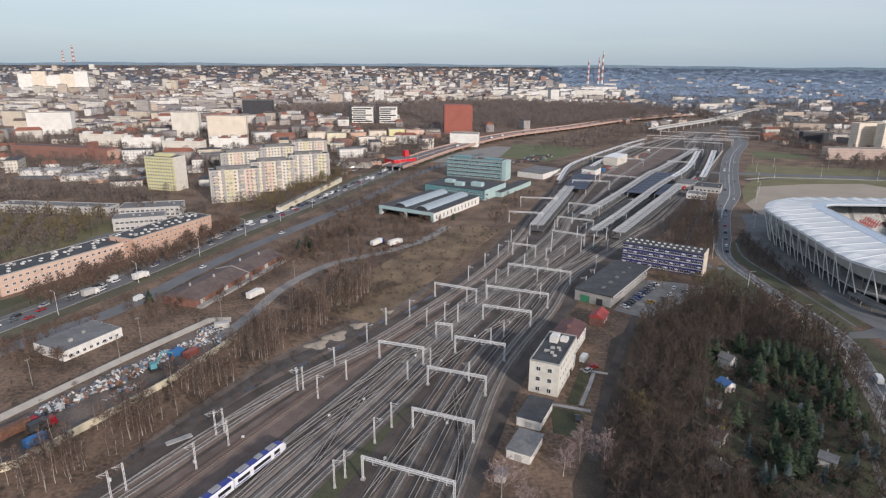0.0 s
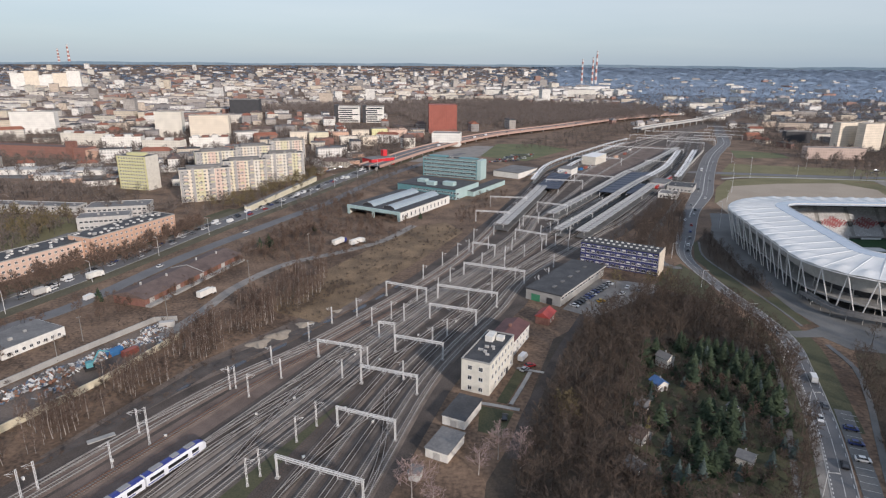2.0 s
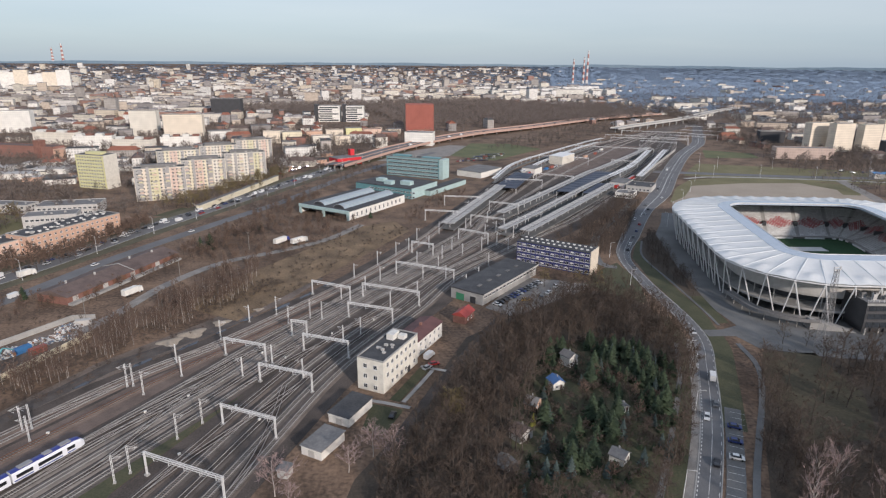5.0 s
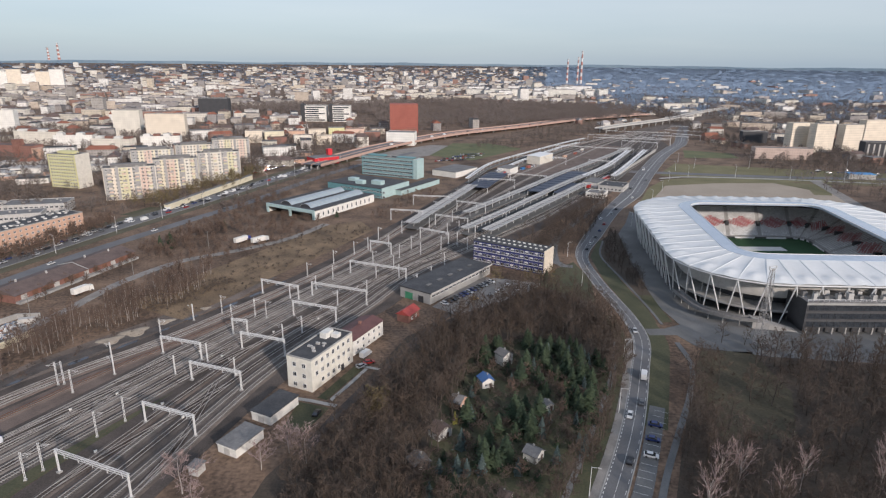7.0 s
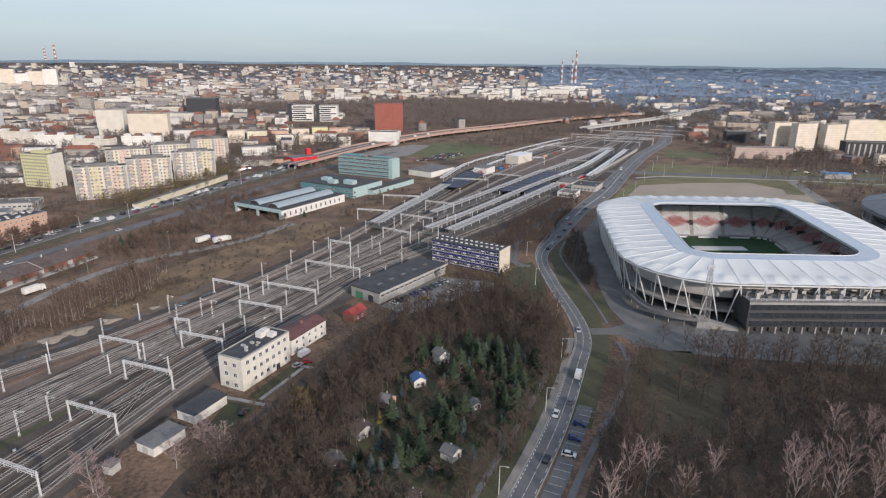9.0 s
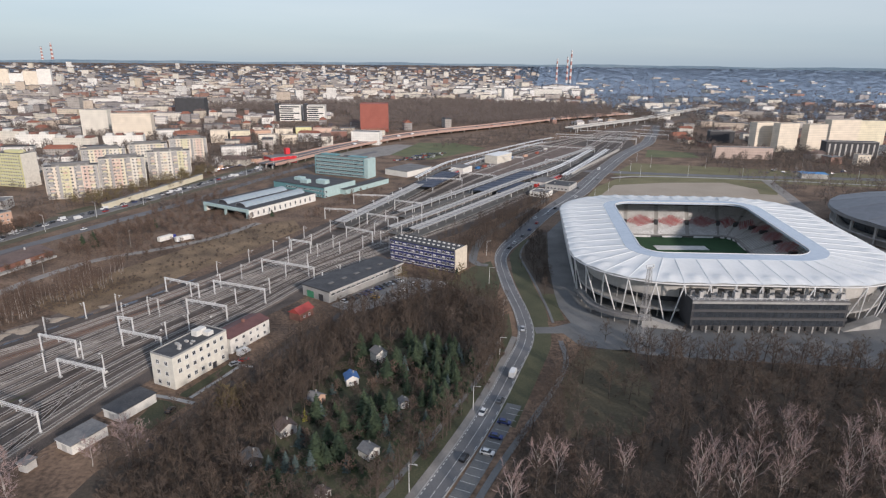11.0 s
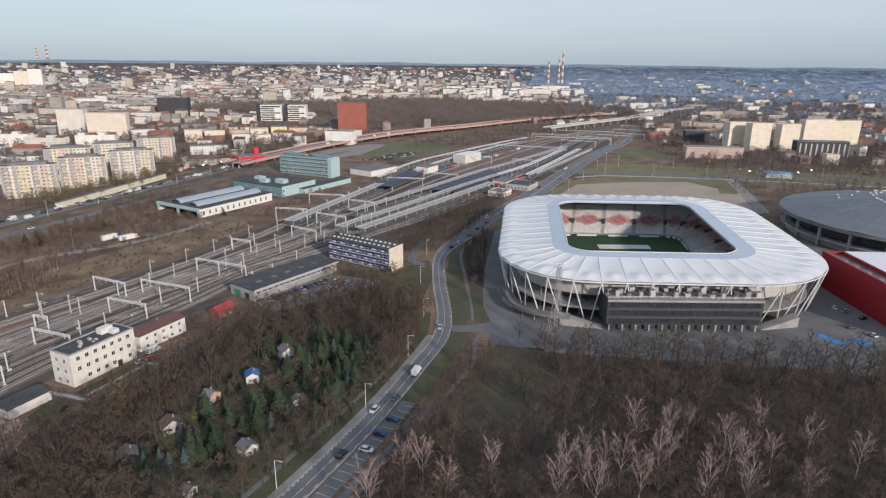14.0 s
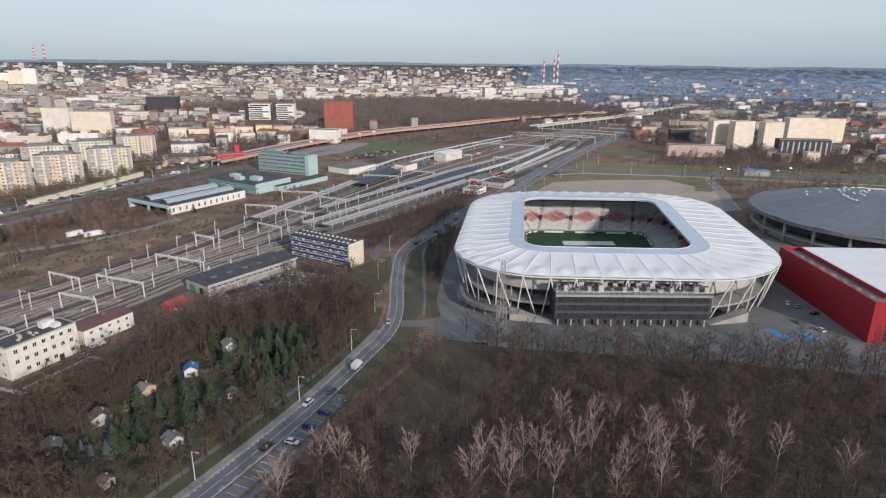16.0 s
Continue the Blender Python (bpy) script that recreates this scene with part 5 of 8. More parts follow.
# white railway building with its lower wing
wb = block("railway_building", "cream white three-storey railway building with flat dark roof", "building", 40.6, 198.4, 10.4, 25.4, 11.9, -25.0, M_cream, 3, 2, 0, (1.5, 1.6), M_tar,
           extra=False)
windows_on(wb, "right", 10.4, 25.4, 11.9, 3, 7, 1.5, 1.6, z0=1.5, skip=lambda i, k: (i + k) % 5 == 0 and i == 0)
part("entrance_door", Geo().box(5.25, 4.5, 0, 5.45, 6.3, 2.3), M_darkclad, wb)
for px, py, a, b, c in ((-1.6, -4, 0.9, 0.4, 0.7), (0.5, -5, 0.5, 0.5, 0.9), (1.8, -6.4, 0.6, 0.4, 0.6), (-0.4, -1.0, 0.7, 0.4, 0.8), (1.5, 0.2, 0.7, 0.4, 0.5), (2.4, -1.5, 0.4, 0.3, 0.5)):
    part("roof_chimney", Geo().box(px - a, py - b, 12.0, px + a, py + b, 12.0 + c), M_lightclad, wb)
for px, py, a, b, c in ((-1.5, 6, 1.4, 2.4, 2.2), (1.8, 7.2, 1.3, 1.3, 1.5)):
    part("roof_unit", Geo().box(px - a, py - b, 12.0, px + a, py + b, 12.0 + c), M_white, wb)
wing = thing("railway_building_wing", "two-storey white railway building with brown-red roof", "building", pose(50.6, 223.8, 0, 0, 0, -26))
part("wall", Geo().box(-5, -11, -0.2, 5, 11, 6.6), M_white, wing)
g = Geo()
for s in (-1, 1):
    g.face([(s * 5.5, -11.4, 6.5), (s * 5.5, 11.4, 6.5), (0, 11.4, 8.0), (0, -11.4, 8.0)][::s])
g.face([(-5.5, -11.4, 6.5), (5.5, -11.4, 6.5), (0, -11.4, 8.0)]).face([(-5.5, 11.4, 6.5), (0, 11.4, 8.0), (5.5, 11.4, 6.5)])
part("roof", g, surf("maroon sheet roof", (0.105, 0.048, 0.046), (0.165, 0.078, 0.072), 0.3, 0.7, 0, 0.01, 10.0, 0, 0.3), wing)
windows_on(wing, "right", 10, 22, 6.6, 2, 5, 1.3, 1.3)
part("roof_chimney", Geo().box(-0.5, 1, 7.4, 0.5, 2, 9.0), M_brick, wing)


def shed(name, label, x, y, w, d, h, yaw, wall, roof, rise=0.6, doors=0, category="shed", group=""):
    """A low shed with a mono-pitch roof that overhangs."""
    ob = thing(name, label, category, pose(x, y, 0, 0, 0, yaw), group)
    part("wall", Geo().box(-w / 2, -d / 2, -0.2, w / 2, d / 2, h), wall, ob)
    g = Geo()
    o = 0.35
    pts = [(-w / 2 - o, -d / 2 - o, h), (w / 2 + o, -d / 2 - o, h), (w / 2 + o, d / 2 + o, h + rise), (-w / 2 - o, d / 2 + o, h + rise)]
    g.face([(a, b, c + 0.25) for a, b, c in pts]).face([(a, b, c + 0.02) for a, b, c in reversed(pts)])
    for i in range(4):
        a, b = pts[i], pts[(i + 1) % 4]
        g.face([(a[0], a[1], a[2] + 0.02), (b[0], b[1], b[2] + 0.02), (b[0], b[1], b[2] + 0.25), (a[0], a[1], a[2] + 0.25)])
    part("roof", g, roof, ob)
    for k in range(doors):
        u = -w / 2 + w * (k + 0.5) / doors
        part("door", Geo().box(u - 1.1, -d / 2 - 0.06, 0, u + 1.1, -d / 2 + 0.05, min(2.2, h - 0.4)), M_lightclad, ob)
    part("gutter", Geo().tube((-w / 2, -d / 2 - o, h), (w / 2, -d / 2 - o, h), 0.08), M_steel, ob)
    return ob


shed("garage", "white garage with dark flat roof", 30.4, 172.4, 7.7, 13.6, 3.2, -26, M_white, M_tar, 0.2, 1, "garage")
shed("garage", "grey-roofed white garage with corrugated roof", 24.8, 154.6, 7.2, 11.2, 3.0, -27, M_white, M_roofgrey, 0.2, 1, "garage")
shed("hut", "small pale concrete hut", 16.6, 141.8, 3.0, 3.2, 2.6, -17, M_lightclad, M_roofgrey, 0.1, 1, "hut")
red = thing("brick_house", "small orange brick house with red roof", "house", pose(69.5, 248.5, 0, 0, 0, -28))
part("wall", Geo().box(-3, -4.5, -0.2, 3, 4.5, 3.6), M_brick, red)
g = Geo()
for s in (-1, 1):
    g.face([(s * 3.5, -5, 3.5), (s * 3.5, 5, 3.5), (0, 5, 5.6), (0, -5, 5.6)][::s])
g.face([(-3.5, -5, 3.5), (3.5, -5, 3.5), (0, -5, 5.6)]).face([(-3.5, 5, 3.5), (0, 5, 5.6), (3.5, 5, 3.5)])
part("roof", g, M_redroof, red)
windows_on(red, "right", 6, 9, 3.6, 1, 2, 1.1, 1.2)

# blue banded office building
bo = thing("office_building", "four-storey office with dark blue bands and pale end wall", "office building", pose(124.0, 324.5, 0, 0, 0, -32))
part("wall", Geo().box(-21.5, -6, -0.3, 21.5, 6, 12.4), M_blue, bo)
part("end_wall", Geo().box(21.5, -6.2, -0.3, 22.0, 6.2, 13.2), M_blockcream, bo, "pale cream rendered end wall")
part("roof", Geo().box(-21.8, -6.3, 12.4, 21.5, 6.3, 12.75), M_tar, bo)
for i in range(4):
    z = 0.9 + i * 3.05
    part("band", Geo().box(-21.4, -6.12, z - 0.3, 21.3, -6.0, z - 0.1), M_lightclad, bo)
    for k in range(15):
        window(bo, 2.1, 1.55, pose(-20 + k * 2.85, -6.0, z))
        if (k * 7 + i * 3) % 5 < 2:
            part("blind", Geo().box(-20.9 + k * 2.85, -6.06, z + 0.75, -19.1 + k * 2.85, -6.035, z + 1.45), M_frame, bo)
for k in range(13):
    for y in (-3.2, 2.6):
        part("roof_vent", Geo().box(-20.5 + k * 3.2, y, 12.75, -19.2 + k * 3.2, y + 0.8, 13.25), M_white, bo)

# long warehouse in front of the office
wh = thing("warehouse", "long low warehouse with dark felt roof and pale walls", "warehouse", pose(87.8, 291.5, 0, 0, 0, 54.5))
L2, D2 = 27, 9.5
part("wall", Geo().box(-L2, -D2 + 1.0, -0.3, L2, D2, 5.4), M_concrete, wh)
part("roof", Geo().box(-L2 - 0.4, -D2, 5.4, L2 + 0.4, D2 + 0.4, 5.9), M_tar, wh)
part("fascia", Geo().box(-L2 - 0.5, -D2 - 0.08, 5.2, L2 + 0.5, -D2, 6.0), M_lightclad, wh)
for k in range(15):
    window(wh, 2.6, 1.2, pose(-L2 + 2.5 + k * 3.5, -D2 + 1.0, 3.2))
part("gate", Geo().box(-L2 - 0.1, 2, 0, -L2 + 0.05, 6.5, 3.4), paint("green gate", (0.05, 0.22, 0.12)), wh, "green sliding gate")
part("gate", Geo().box(-L2 - 0.1, -4.5, 0, -L2 + 0.05, -1.5, 3.2), M_darkclad, wh)
for k in range(5):
    part("roof_patch", Geo().box(-20 + k * 9, -2, 5.9, -17 + k * 9, -0.5, 6.3), M_roofgrey, wh)

# bus depot with two barrel rooflights
dp = thing("depot_hall", "white depot hall with teal gable frame and two glazed barrel rooflights", "depot", pose(-26.5, 432.5, 0, 0, 0, -31))
for q in ((23.0, 0, 23.6, 70), (-23.6, 0, -23.0, 70), (-23, 69.4, 23, 70)):
    part("wall", Geo().box(q[0], q[1], -0.3, q[2], q[3], 6.2), M_white, dp)
part("front_beam", Geo().box(-23.8, -0.5, 4.6, 23.8, 0.6, 6.9), M_tealpale, dp, "pale teal front beam")
for x in (-23, -0.5, 22.3):
    part("front_pillar", Geo().box(x - 0.6, -0.4, -0.3, x + 1.4, 0.6, 4.6), M_tealpale, dp)
part("back_wall", Geo().box(-22.9, 9, -0.3, 22.9, 9.4, 5.0), M_darkclad, dp)
part("roof", Geo().box(-23.6, 0.6, 6.2, 23.6, 70, 6.7), M_tar, dp)
for cx in (-8.5, 10.5):
    g = Geo()
    ns = 12
    for y in (5, 66):
        for k in range(ns + 1):
            a = math.pi * (0.12 + 0.76 * k / ns)
            g.v.append((cx + 6.0 * math.cos(a), y, 4.6 + 4.6 * math.sin(a)))
    for k in range(ns):
        g.f.append((k, ns + 1 + k, ns + 2 + k, k + 1))
        g.m.append(0)
    g.f += [tuple(range(ns + 1)), tuple(range(2 * ns + 1, ns, -1))]
    g.m += [1, 1]
    part("barrel_rooflight", g, [M_skylight, M_darkclad], dp)
    for k in range(15):
        y = 5 + k * 61 / 14
        g = Geo()
        for j in range(ns):
            a, b = (math.pi * (0.12 + 0.76 * q / ns) for q in (j, j + 1))
            g.tube((cx + 6.02 * math.cos(a), y, 4.6 + 4.65 * math.sin(a)), (cx + 6.02 * math.cos(b), y, 4.6 + 4.65 * math.sin(b)), 0.09, n=4, cap=False)
        part("rooflight_bar", g, M_lightclad, dp)
for k in range(12):
    window(dp, 1.6, 3.0, pose(23.6, 4 + k * 5.4, 1.5, 0, 0, 90))
dq = thing("depot_office", "low teal workshop building with flat dark roof", "workshop", pose(28, 520, 0, 0, 0, -31))
part("wall", Geo().box(-38, -20, -0.3, 20, 20, 8.0), M_teal, dq)
part("side_wall", Geo().box(20, -20.1, -0.3, 20.4, 20, 8.6), M_tealpale, dq, "pale teal side wall")
part("roof", Geo().box(-38.3, -20.3, 8.0, 20, 20.3, 8.5), M_tar, dq)
for px, py, a, b, c in ((-8, -12, 4, 2.5, 3), (6, -6, 5, 3, 3.2), (-22, -4, 4, 3, 2.5)):
    part("roof_cabin", Geo().box(px - a, py - b, 8.5, px + a, py + b, 8.5 + c), M_tealpale, dq)
windows_on(dq, "front", 50, 40.2, 8, 2, 16, 1.8, 1.4)
sa = shed("annex", "long pale annex with flat roof beside the workshop", 62, 535, 10, 62, 4.2, -31, M_tealpale, M_tar, 0.1, 0, "annex")
teal = block("office_building", "five-storey teal clad office block with dark window bands", "office building", 34.0, 600, 58, 14, 18.5, -25, M_teal, 5, 20, 0, (2.5, 1.7), M_tar)
for i in range(5):
    part("band", Geo().box(-29.05, -7.12, 2.9 + i * 3.62, 29.05, -7.0, 3.3 + i * 3.62), M_tealpale, teal)
part("stair_tower", Geo().box(29, -7.6, -0.3, 33, 7, 18.6), M_tealpale, teal, "pale teal stair tower")
part("roof_cabin", Geo().box(-24, -3, 17, -6, 4, 20), M_teal, teal)
part("roof_cabin", Geo().box(8, -3, 17, 26, 4, 19.6), M_teal, teal)
shed("market_hall", "flat grey-roofed white hall", 98, 612, 40, 28, 5.5, 55, M_white, M_roofgrey, 0.2, 0, "hall")

def facade_bands(b, w, i):
    """Upright stripes of coloured paint on the front of a panel block."""
    for k, (a, c, mt) in enumerate(((-0.49, -0.34, M_bandgrey), (-0.2, -0.02, (M_bandyel, M_bandpink, M_blockpale)[i % 3]), (0.06, 0.13, M_bandgrey), (0.2, 0.34, (M_bandpink, M_blockpale, M_bandyel)[i % 3]), (0.42, 0.49, M_bandgrey))):
        part("painted_stripe", Geo().box(w * a, -6.03, 0.4, w * c, -5.99, 25.8), mt, b)


# row of panel blocks
for i, (x, y, w) in enumerate(((-168, 488, 38), (-149, 531, 36), (-126, 573, 37))):
    b = block("apartment_block", "ten-storey cream panel apartment block with rows of windows", "apartment block", x, y, w, 12, 26, 24, (M_blockpale, M_blockcream, M_blockyellow)[(i + 1) % 3], 9, 11, 3, (1.6, 1.4), M_tar, "panel blocks", left=3)
    for k in (0.27, 0.66):
        part("stair_strip", Geo().box(-w / 2 + w * k - 1.1, -6.35, -0.2, -w / 2 + w * k + 1.1, -6.0, 27.2), M_bandgrey, b)
    for k in range(9):
        for u in (-0.38, -0.1, 0.14, 0.38):
            part("balcony", Geo().box(w * u - 1.5, -7.2, 0.6 + k * 2.84, w * u + 1.5, -6.05, 1.7 + k * 2.84), (M_blockcream, M_bandgrey, M_bandyel, M_bandpink)[(k + int(9 * u)) % 4], b)
    facade_bands(b, w, i)
    part("penthouse", Geo().box(-w * 0.35, -2.5, 26, w * 0.35, 3.5, 28.4), M_roofgrey, b)
for i, (x, y, w) in enumerate(((-193, 584, 38), (-168, 622, 36), (-146, 668, 38))):
    b = block("apartment_block", "ten-storey pale yellow panel apartment block", "apartment block", x, y, w, 12, 26, 26, (M_blockyellow, M_blockcream, M_blockcream)[i], 9, 11, 0, (1.6, 1.4), M_tar, "panel blocks")
    facade_bands(b, w, i + 1)
    part("penthouse", Geo().box(-w * 0.35, -2.5, 26, w * 0.35, 3.5, 28.4), M_roofgrey, b)
yb = block("apartment_tower", "eleven-storey yellow-green apartment tower with white end wall", "apartment block", -243, 533, 30, 15, 29, -16, M_yellow, 10, 10, 3, (1.5, 1.4), M_tar)
part("end_wall", Geo().box(15.0, -7.6, -0.3, 15.25, 7.6, 29.4), M_blockpale, yb)
part("penthouse", Geo().box(-8, -3, 29, 8, 4, 31.2), M_yellow, yb)
shed("supermarket", "low dark flat-roofed hall with white wall", -200, 560, 46, 24, 6, 12, M_white, M_tar, 0.2, 0, "hall")
# middle-distance courtyard blocks
for i, (x, y, w, yaw) in enumerate(((-444, 807, 58, -6), (-377, 774, 46, 8), (-312, 742, 48, -6), (-268, 772, 46, 14))):
    b = block("courtyard_block", "five-storey white and brown modern apartment block", "apartment block", x, y, w, 15, 16, yaw, M_white if i % 2 else M_blockpale, 5, 13, 3, (1.7, 1.7), M_roofgrey, "courtyard blocks", left=3)
    for k in range(4):
        part("roof_house", Geo().box(-w / 2 + 3 + k * w / 4, -4, 16, -w / 2 + 3 + k * w / 4 + w / 6, 4, 18.6), M_brick if k % 2 else M_white, b)
mill = block("brick_mill", "long red brick mill with rows of tall windows", "mill", -438, 708, 130, 16, 13, -12, M_brick, 3, 32, 0, (1.6, 2.6), M_tileroof)
part("stair_tower", Geo().box(40, -9, -0.3, 48, 0, 20), M_brick, mill)
part("annex_wall", Geo().box(65, -9, -0.3, 84, 8, 11), M_peach, mill)
for x, y, w, h, yaw, mt in ((-374, 906, 38, 36, 5, M_blockpale), (-299, 862, 52, 35, 8, M_blockcream), (-590, 935, 62, 32, 8, M_white), (-700, 925, 60, 26, 4, M_white)):
    block("tower_block", "tall pale slab apartment block", "apartment block", x, y, w, 14, h, yaw, mt, 10, 10, 0, (1.7, 1.5), M_roofgrey, "slab blocks")
for x, y, w, yaw in ((-151, 1152, 46, 3), (-103, 1150, 38, 3)):
    b = block("office_block", "white modern office block with dark glazing", "office building", x, y, w, 25, 28, yaw, M_white, 7, 9, 2, (3.4, 2.6), M_roofgrey, "white offices")
    for k in range(7):
        part("window_band", Geo().box(-w * (0.46 if k % 2 else 0.3), -12.6, 1.6 + k * 3.8, w * (0.2 if k % 3 else 0.44), -12.4, 3.7 + k * 3.8), M_glass, b)
    part("stair_tower", Geo().box(-w * 0.5 - 0.3, -13.0, -0.3, -w * 0.34, 2, 31), M_darkclad, b)
rt = block("red_tower", "red-brown office tower with a grid of small windows", "office building", 24, 990, 44, 26, 43, 4, M_redtower, 12, 12, 4, (1.7, 2.0), M_redtower)
for k in range(11):
    part("storey_band", Geo().box(-22.1, -13.12, 3.4 + k * 3.55, 22.1, -12.98, 3.9 + k * 3.55), M_redtower, rt)
for k in range(12):
    part("pilaster", Geo().box(-22.1 + k * 3.95, -13.2, 0, -21.4 + k * 3.95, -12.98, 43), M_redtower, rt)
block("office_block", "white low-rise annex in front of the red tower", "office building", 30, 832, 38, 20, 17, -8, M_white, 4, 8, 2, (2.2, 1.6), M_roofgrey)
for x, y, w, d, h, yaw, mt, rf in ((-92, 872, 24, 12, 15, 14, M_blockcream, M_tileroof), (-66, 880, 22, 12, 17, 14, M_yellow, M_tar), (-40, 886, 26, 13, 15, 12, M_pink, M_tileroof), (-118, 858, 22, 12, 14, 16, M_peach, M_roofgrey), (-14, 868, 22, 12, 13, 10, M_brick, M_tar),
                                   (-100, 820, 26, 12, 13, 20, M_blockpale, M_tileroof), (-74, 826, 20, 11, 12, 20, M_blockcream, M_roofgrey), (-146, 846, 26, 12, 15, 18, M_blockyellow, M_tar), (-172, 838, 22, 12, 16, 18, M_blockcream, M_roofgrey), (-130, 800, 24, 12, 12, 20, M_brick, M_tileroof)):
    block("tenement", "rendered town tenement in a row near the viaduct", "tenement", x, y, w, d, h, yaw, mt, 4, 6, 0, (1.3, 1.5), rf, "tenement row")
block("glass_office", "dark glass office block", "office building", -366, 1240, 56, 28, 34, 6, M_darkclad, 8, 12, 3, (3.6, 3.0), M_tar)
for k in range(5):
    x = -1490 + k * 42
    y = 2260 + k * 14
    block("tower_block", "very tall white slab apartment block", "apartment block", x, y, 44, 18, 56 + 9 * math.sin(k * 2.1), 18, (M_white, M_blockcream)[k % 2], 10, 6, 0, (2.6, 2.2), M_roofgrey, "far white slabs", extra=False)
# blocks on the far side of the sandy lot
for x, y, w, d, h, yaw, mt, fl, co in ((562, 822, 34, 12, 35, 14, M_blockcream, 11, 6), (579, 800, 30, 12, 36, 14, M_blockcream, 11, 9), (624, 812, 29, 12, 34, 12, M_blockcream, 11, 7), (684, 850, 46, 12, 37, 10, M_blockcream, 11, 12), (726, 858, 46, 12, 35, 10, M_blockyellow, 11, 12)):
    block("apartment_block", "eleven-storey cream apartment block in low sun", "apartment block", x, y, w, d, h, yaw, mt, fl, co, 0, (1.6, 1.5), M_roofgrey, "eastern blocks", left=3)
dg = block("apartment_block", "dark grey and white modern apartment block", "apartment block", 630, 746, 60, 14, 20, -6, M_darkclad, 6, 14, 3, (1.8, 1.8), M_tar, "eastern blocks")
for k in range(9):
    part("white_bay", Geo().box(-27 + k * 6.4, -7.4, 2, -25.2 + k * 6.4, -6.95, 17.5), M_lightclad, dg)
part("end_wall", Geo().box(30.02, -7.2, -0.3, 30.4, 7.2, 20.6), M_white, dg)
block("tenement", "four-storey dusty pink tenement", "tenement", 495, 736, 66, 14, 13, -6, M_dustpink, 4, 16, 0, (1.3, 1.5), M_roofgrey)
block("tenement", "grey-blue low office block", "tenement", 536, 890, 34, 14, 16, -8, M_darkclad, 5, 9, 0, (1.6, 1.6), M_tar)
block("tenement", "small white town tenement", "tenement", 610, 690, 14, 10, 12, -6, M_blockcream, 3, 3, 0, (1.3, 1.5), M_roofgrey)
block("tenement", "white tenement with red roof", "tenement", 742, 700, 26, 14, 14, -10, M_white, 4, 6, 0, (1.3, 1.5), M_redroof)

# along the main road: orange blocks, brick warehouse, sheds
o1 = block("long_block", "long three-storey peach school block with grey roof", "building", -204, 308, 68, 18, 10, 63, M_pink, 3, 19, 3, (1.5, 1.25), M_tar)
o2 = block("long_block", "long four-storey orange rendered block with grey roof", "building", -171, 362, 62, 18, 12.5, 68, M_peach, 4, 17, 0, (1.4, 1.2), M_tar)
windows_on(o2, "left", 62, 18, 12.5, 4, 2, 1.6, 1.4)
for b, w, d, h in ((o1, 68, 18, 10), (o2, 62, 18, 12.5)):
    r = random.Random(int(w))
    for k in range(26):
        px, py = -w / 2 + 2 + k * (w - 4) / 26, r.uniform(-6.5, 6.5)
        part("roof_vent", Geo().box(px - 0.6, py - 0.8, h + 0.1, px + 0.6, py + 0.8, h + r.uniform(0.4, 1.0)), M_white, b)
block("school", "pale two-storey annex with white bands", "school", -206, 404, 32, 16, 8, 20, M_lightclad, 2, 10, 3, (2.2, 1.5), M_roofgrey)
block("school", "grey flat-roofed school pavilion", "school", -214, 440, 42, 20, 7, 14, M_lightclad, 2, 12, 3, (2.2, 1.5), M_roofgrey)
block("school", "long low pale school building with flat roof", "school", -286, 444, 88, 13, 6.0, -6, M_lightclad, 2, 18, 3, (2.2, 1.5), M_roofgrey)
bw = thing("brick_warehouse", "long low brick goods shed with brown pitched roof and doors", "warehouse", pose(-111.1, 298.4, 0, 0, 0, 72.8))
for x0, x1 in ((-36, 4), (4.4, 37)):
    part("wall", Geo().box(x0, -9, -0.2, x1, 9, 4.2), M_brick, bw)
    g = Geo()
    for s in (-1, 1):
        g.face([(x0 - 0.6, s * 10.2, 4.0), (x1 + 0.3, s * 10.2, 4.0), (x1 + 0.3, 0, 6.6), (x0 - 0.6, 0, 6.6)][::-s])
    g.face([(x0 - 0.6, -10.2, 4.0), (x0 - 0.6, 0, 6.6), (x0 - 0.6, 10.2, 4.0)]).face([(x1 + 0.3, -10.2, 4.0), (x1 + 0.3, 10.2, 4.0), (x1 + 0.3, 0, 6.6)])
    part("roof", g, M_tileroof, bw)
for k in range(12):
    part("door", Geo().box(-33 + k * 5.9, -9.1, 0.2, -30 + k * 5.9, -8.95, 3.2), M_lightclad if k % 3 == 0 else M_rust, bw)
part("loading_ramp", Geo().box(-36, -12, 0, 37, -9.1, 1.0), M_concrete, bw)
part("fire_wall", Geo().tube((4.2, -10.3, 4.1), (4.2, 0, 6.75), 0.24, n=6).tube((4.2, 0, 6.75), (4.2, 10.3, 4.1), 0.24, n=6), M_concrete, bw)
for k, u in enumerate((-26, -12, 14, 27)):
    part("roof_chimney", Geo().box(u - 0.35, 1.5 - k % 2 * 3, 5.6, u + 0.35, 2.2 - k % 2 * 3, 7.6), M_lightclad, bw)
ws = block("white_shed", "low white workshop with dark square windows and grey roof", "workshop", -145.4, 223.4, 25, 18, 4.0, 64.6, M_white, 1, 8, 0, (1.4, 1.3), M_roofgrey, parapet=0)
shed("noise_wall", "long pale yellow concrete garage row", -109.5, 508, 128, 3, 4.5, 78, M_blockyellow, M_roofgrey, 0.1, 0, "garage row")
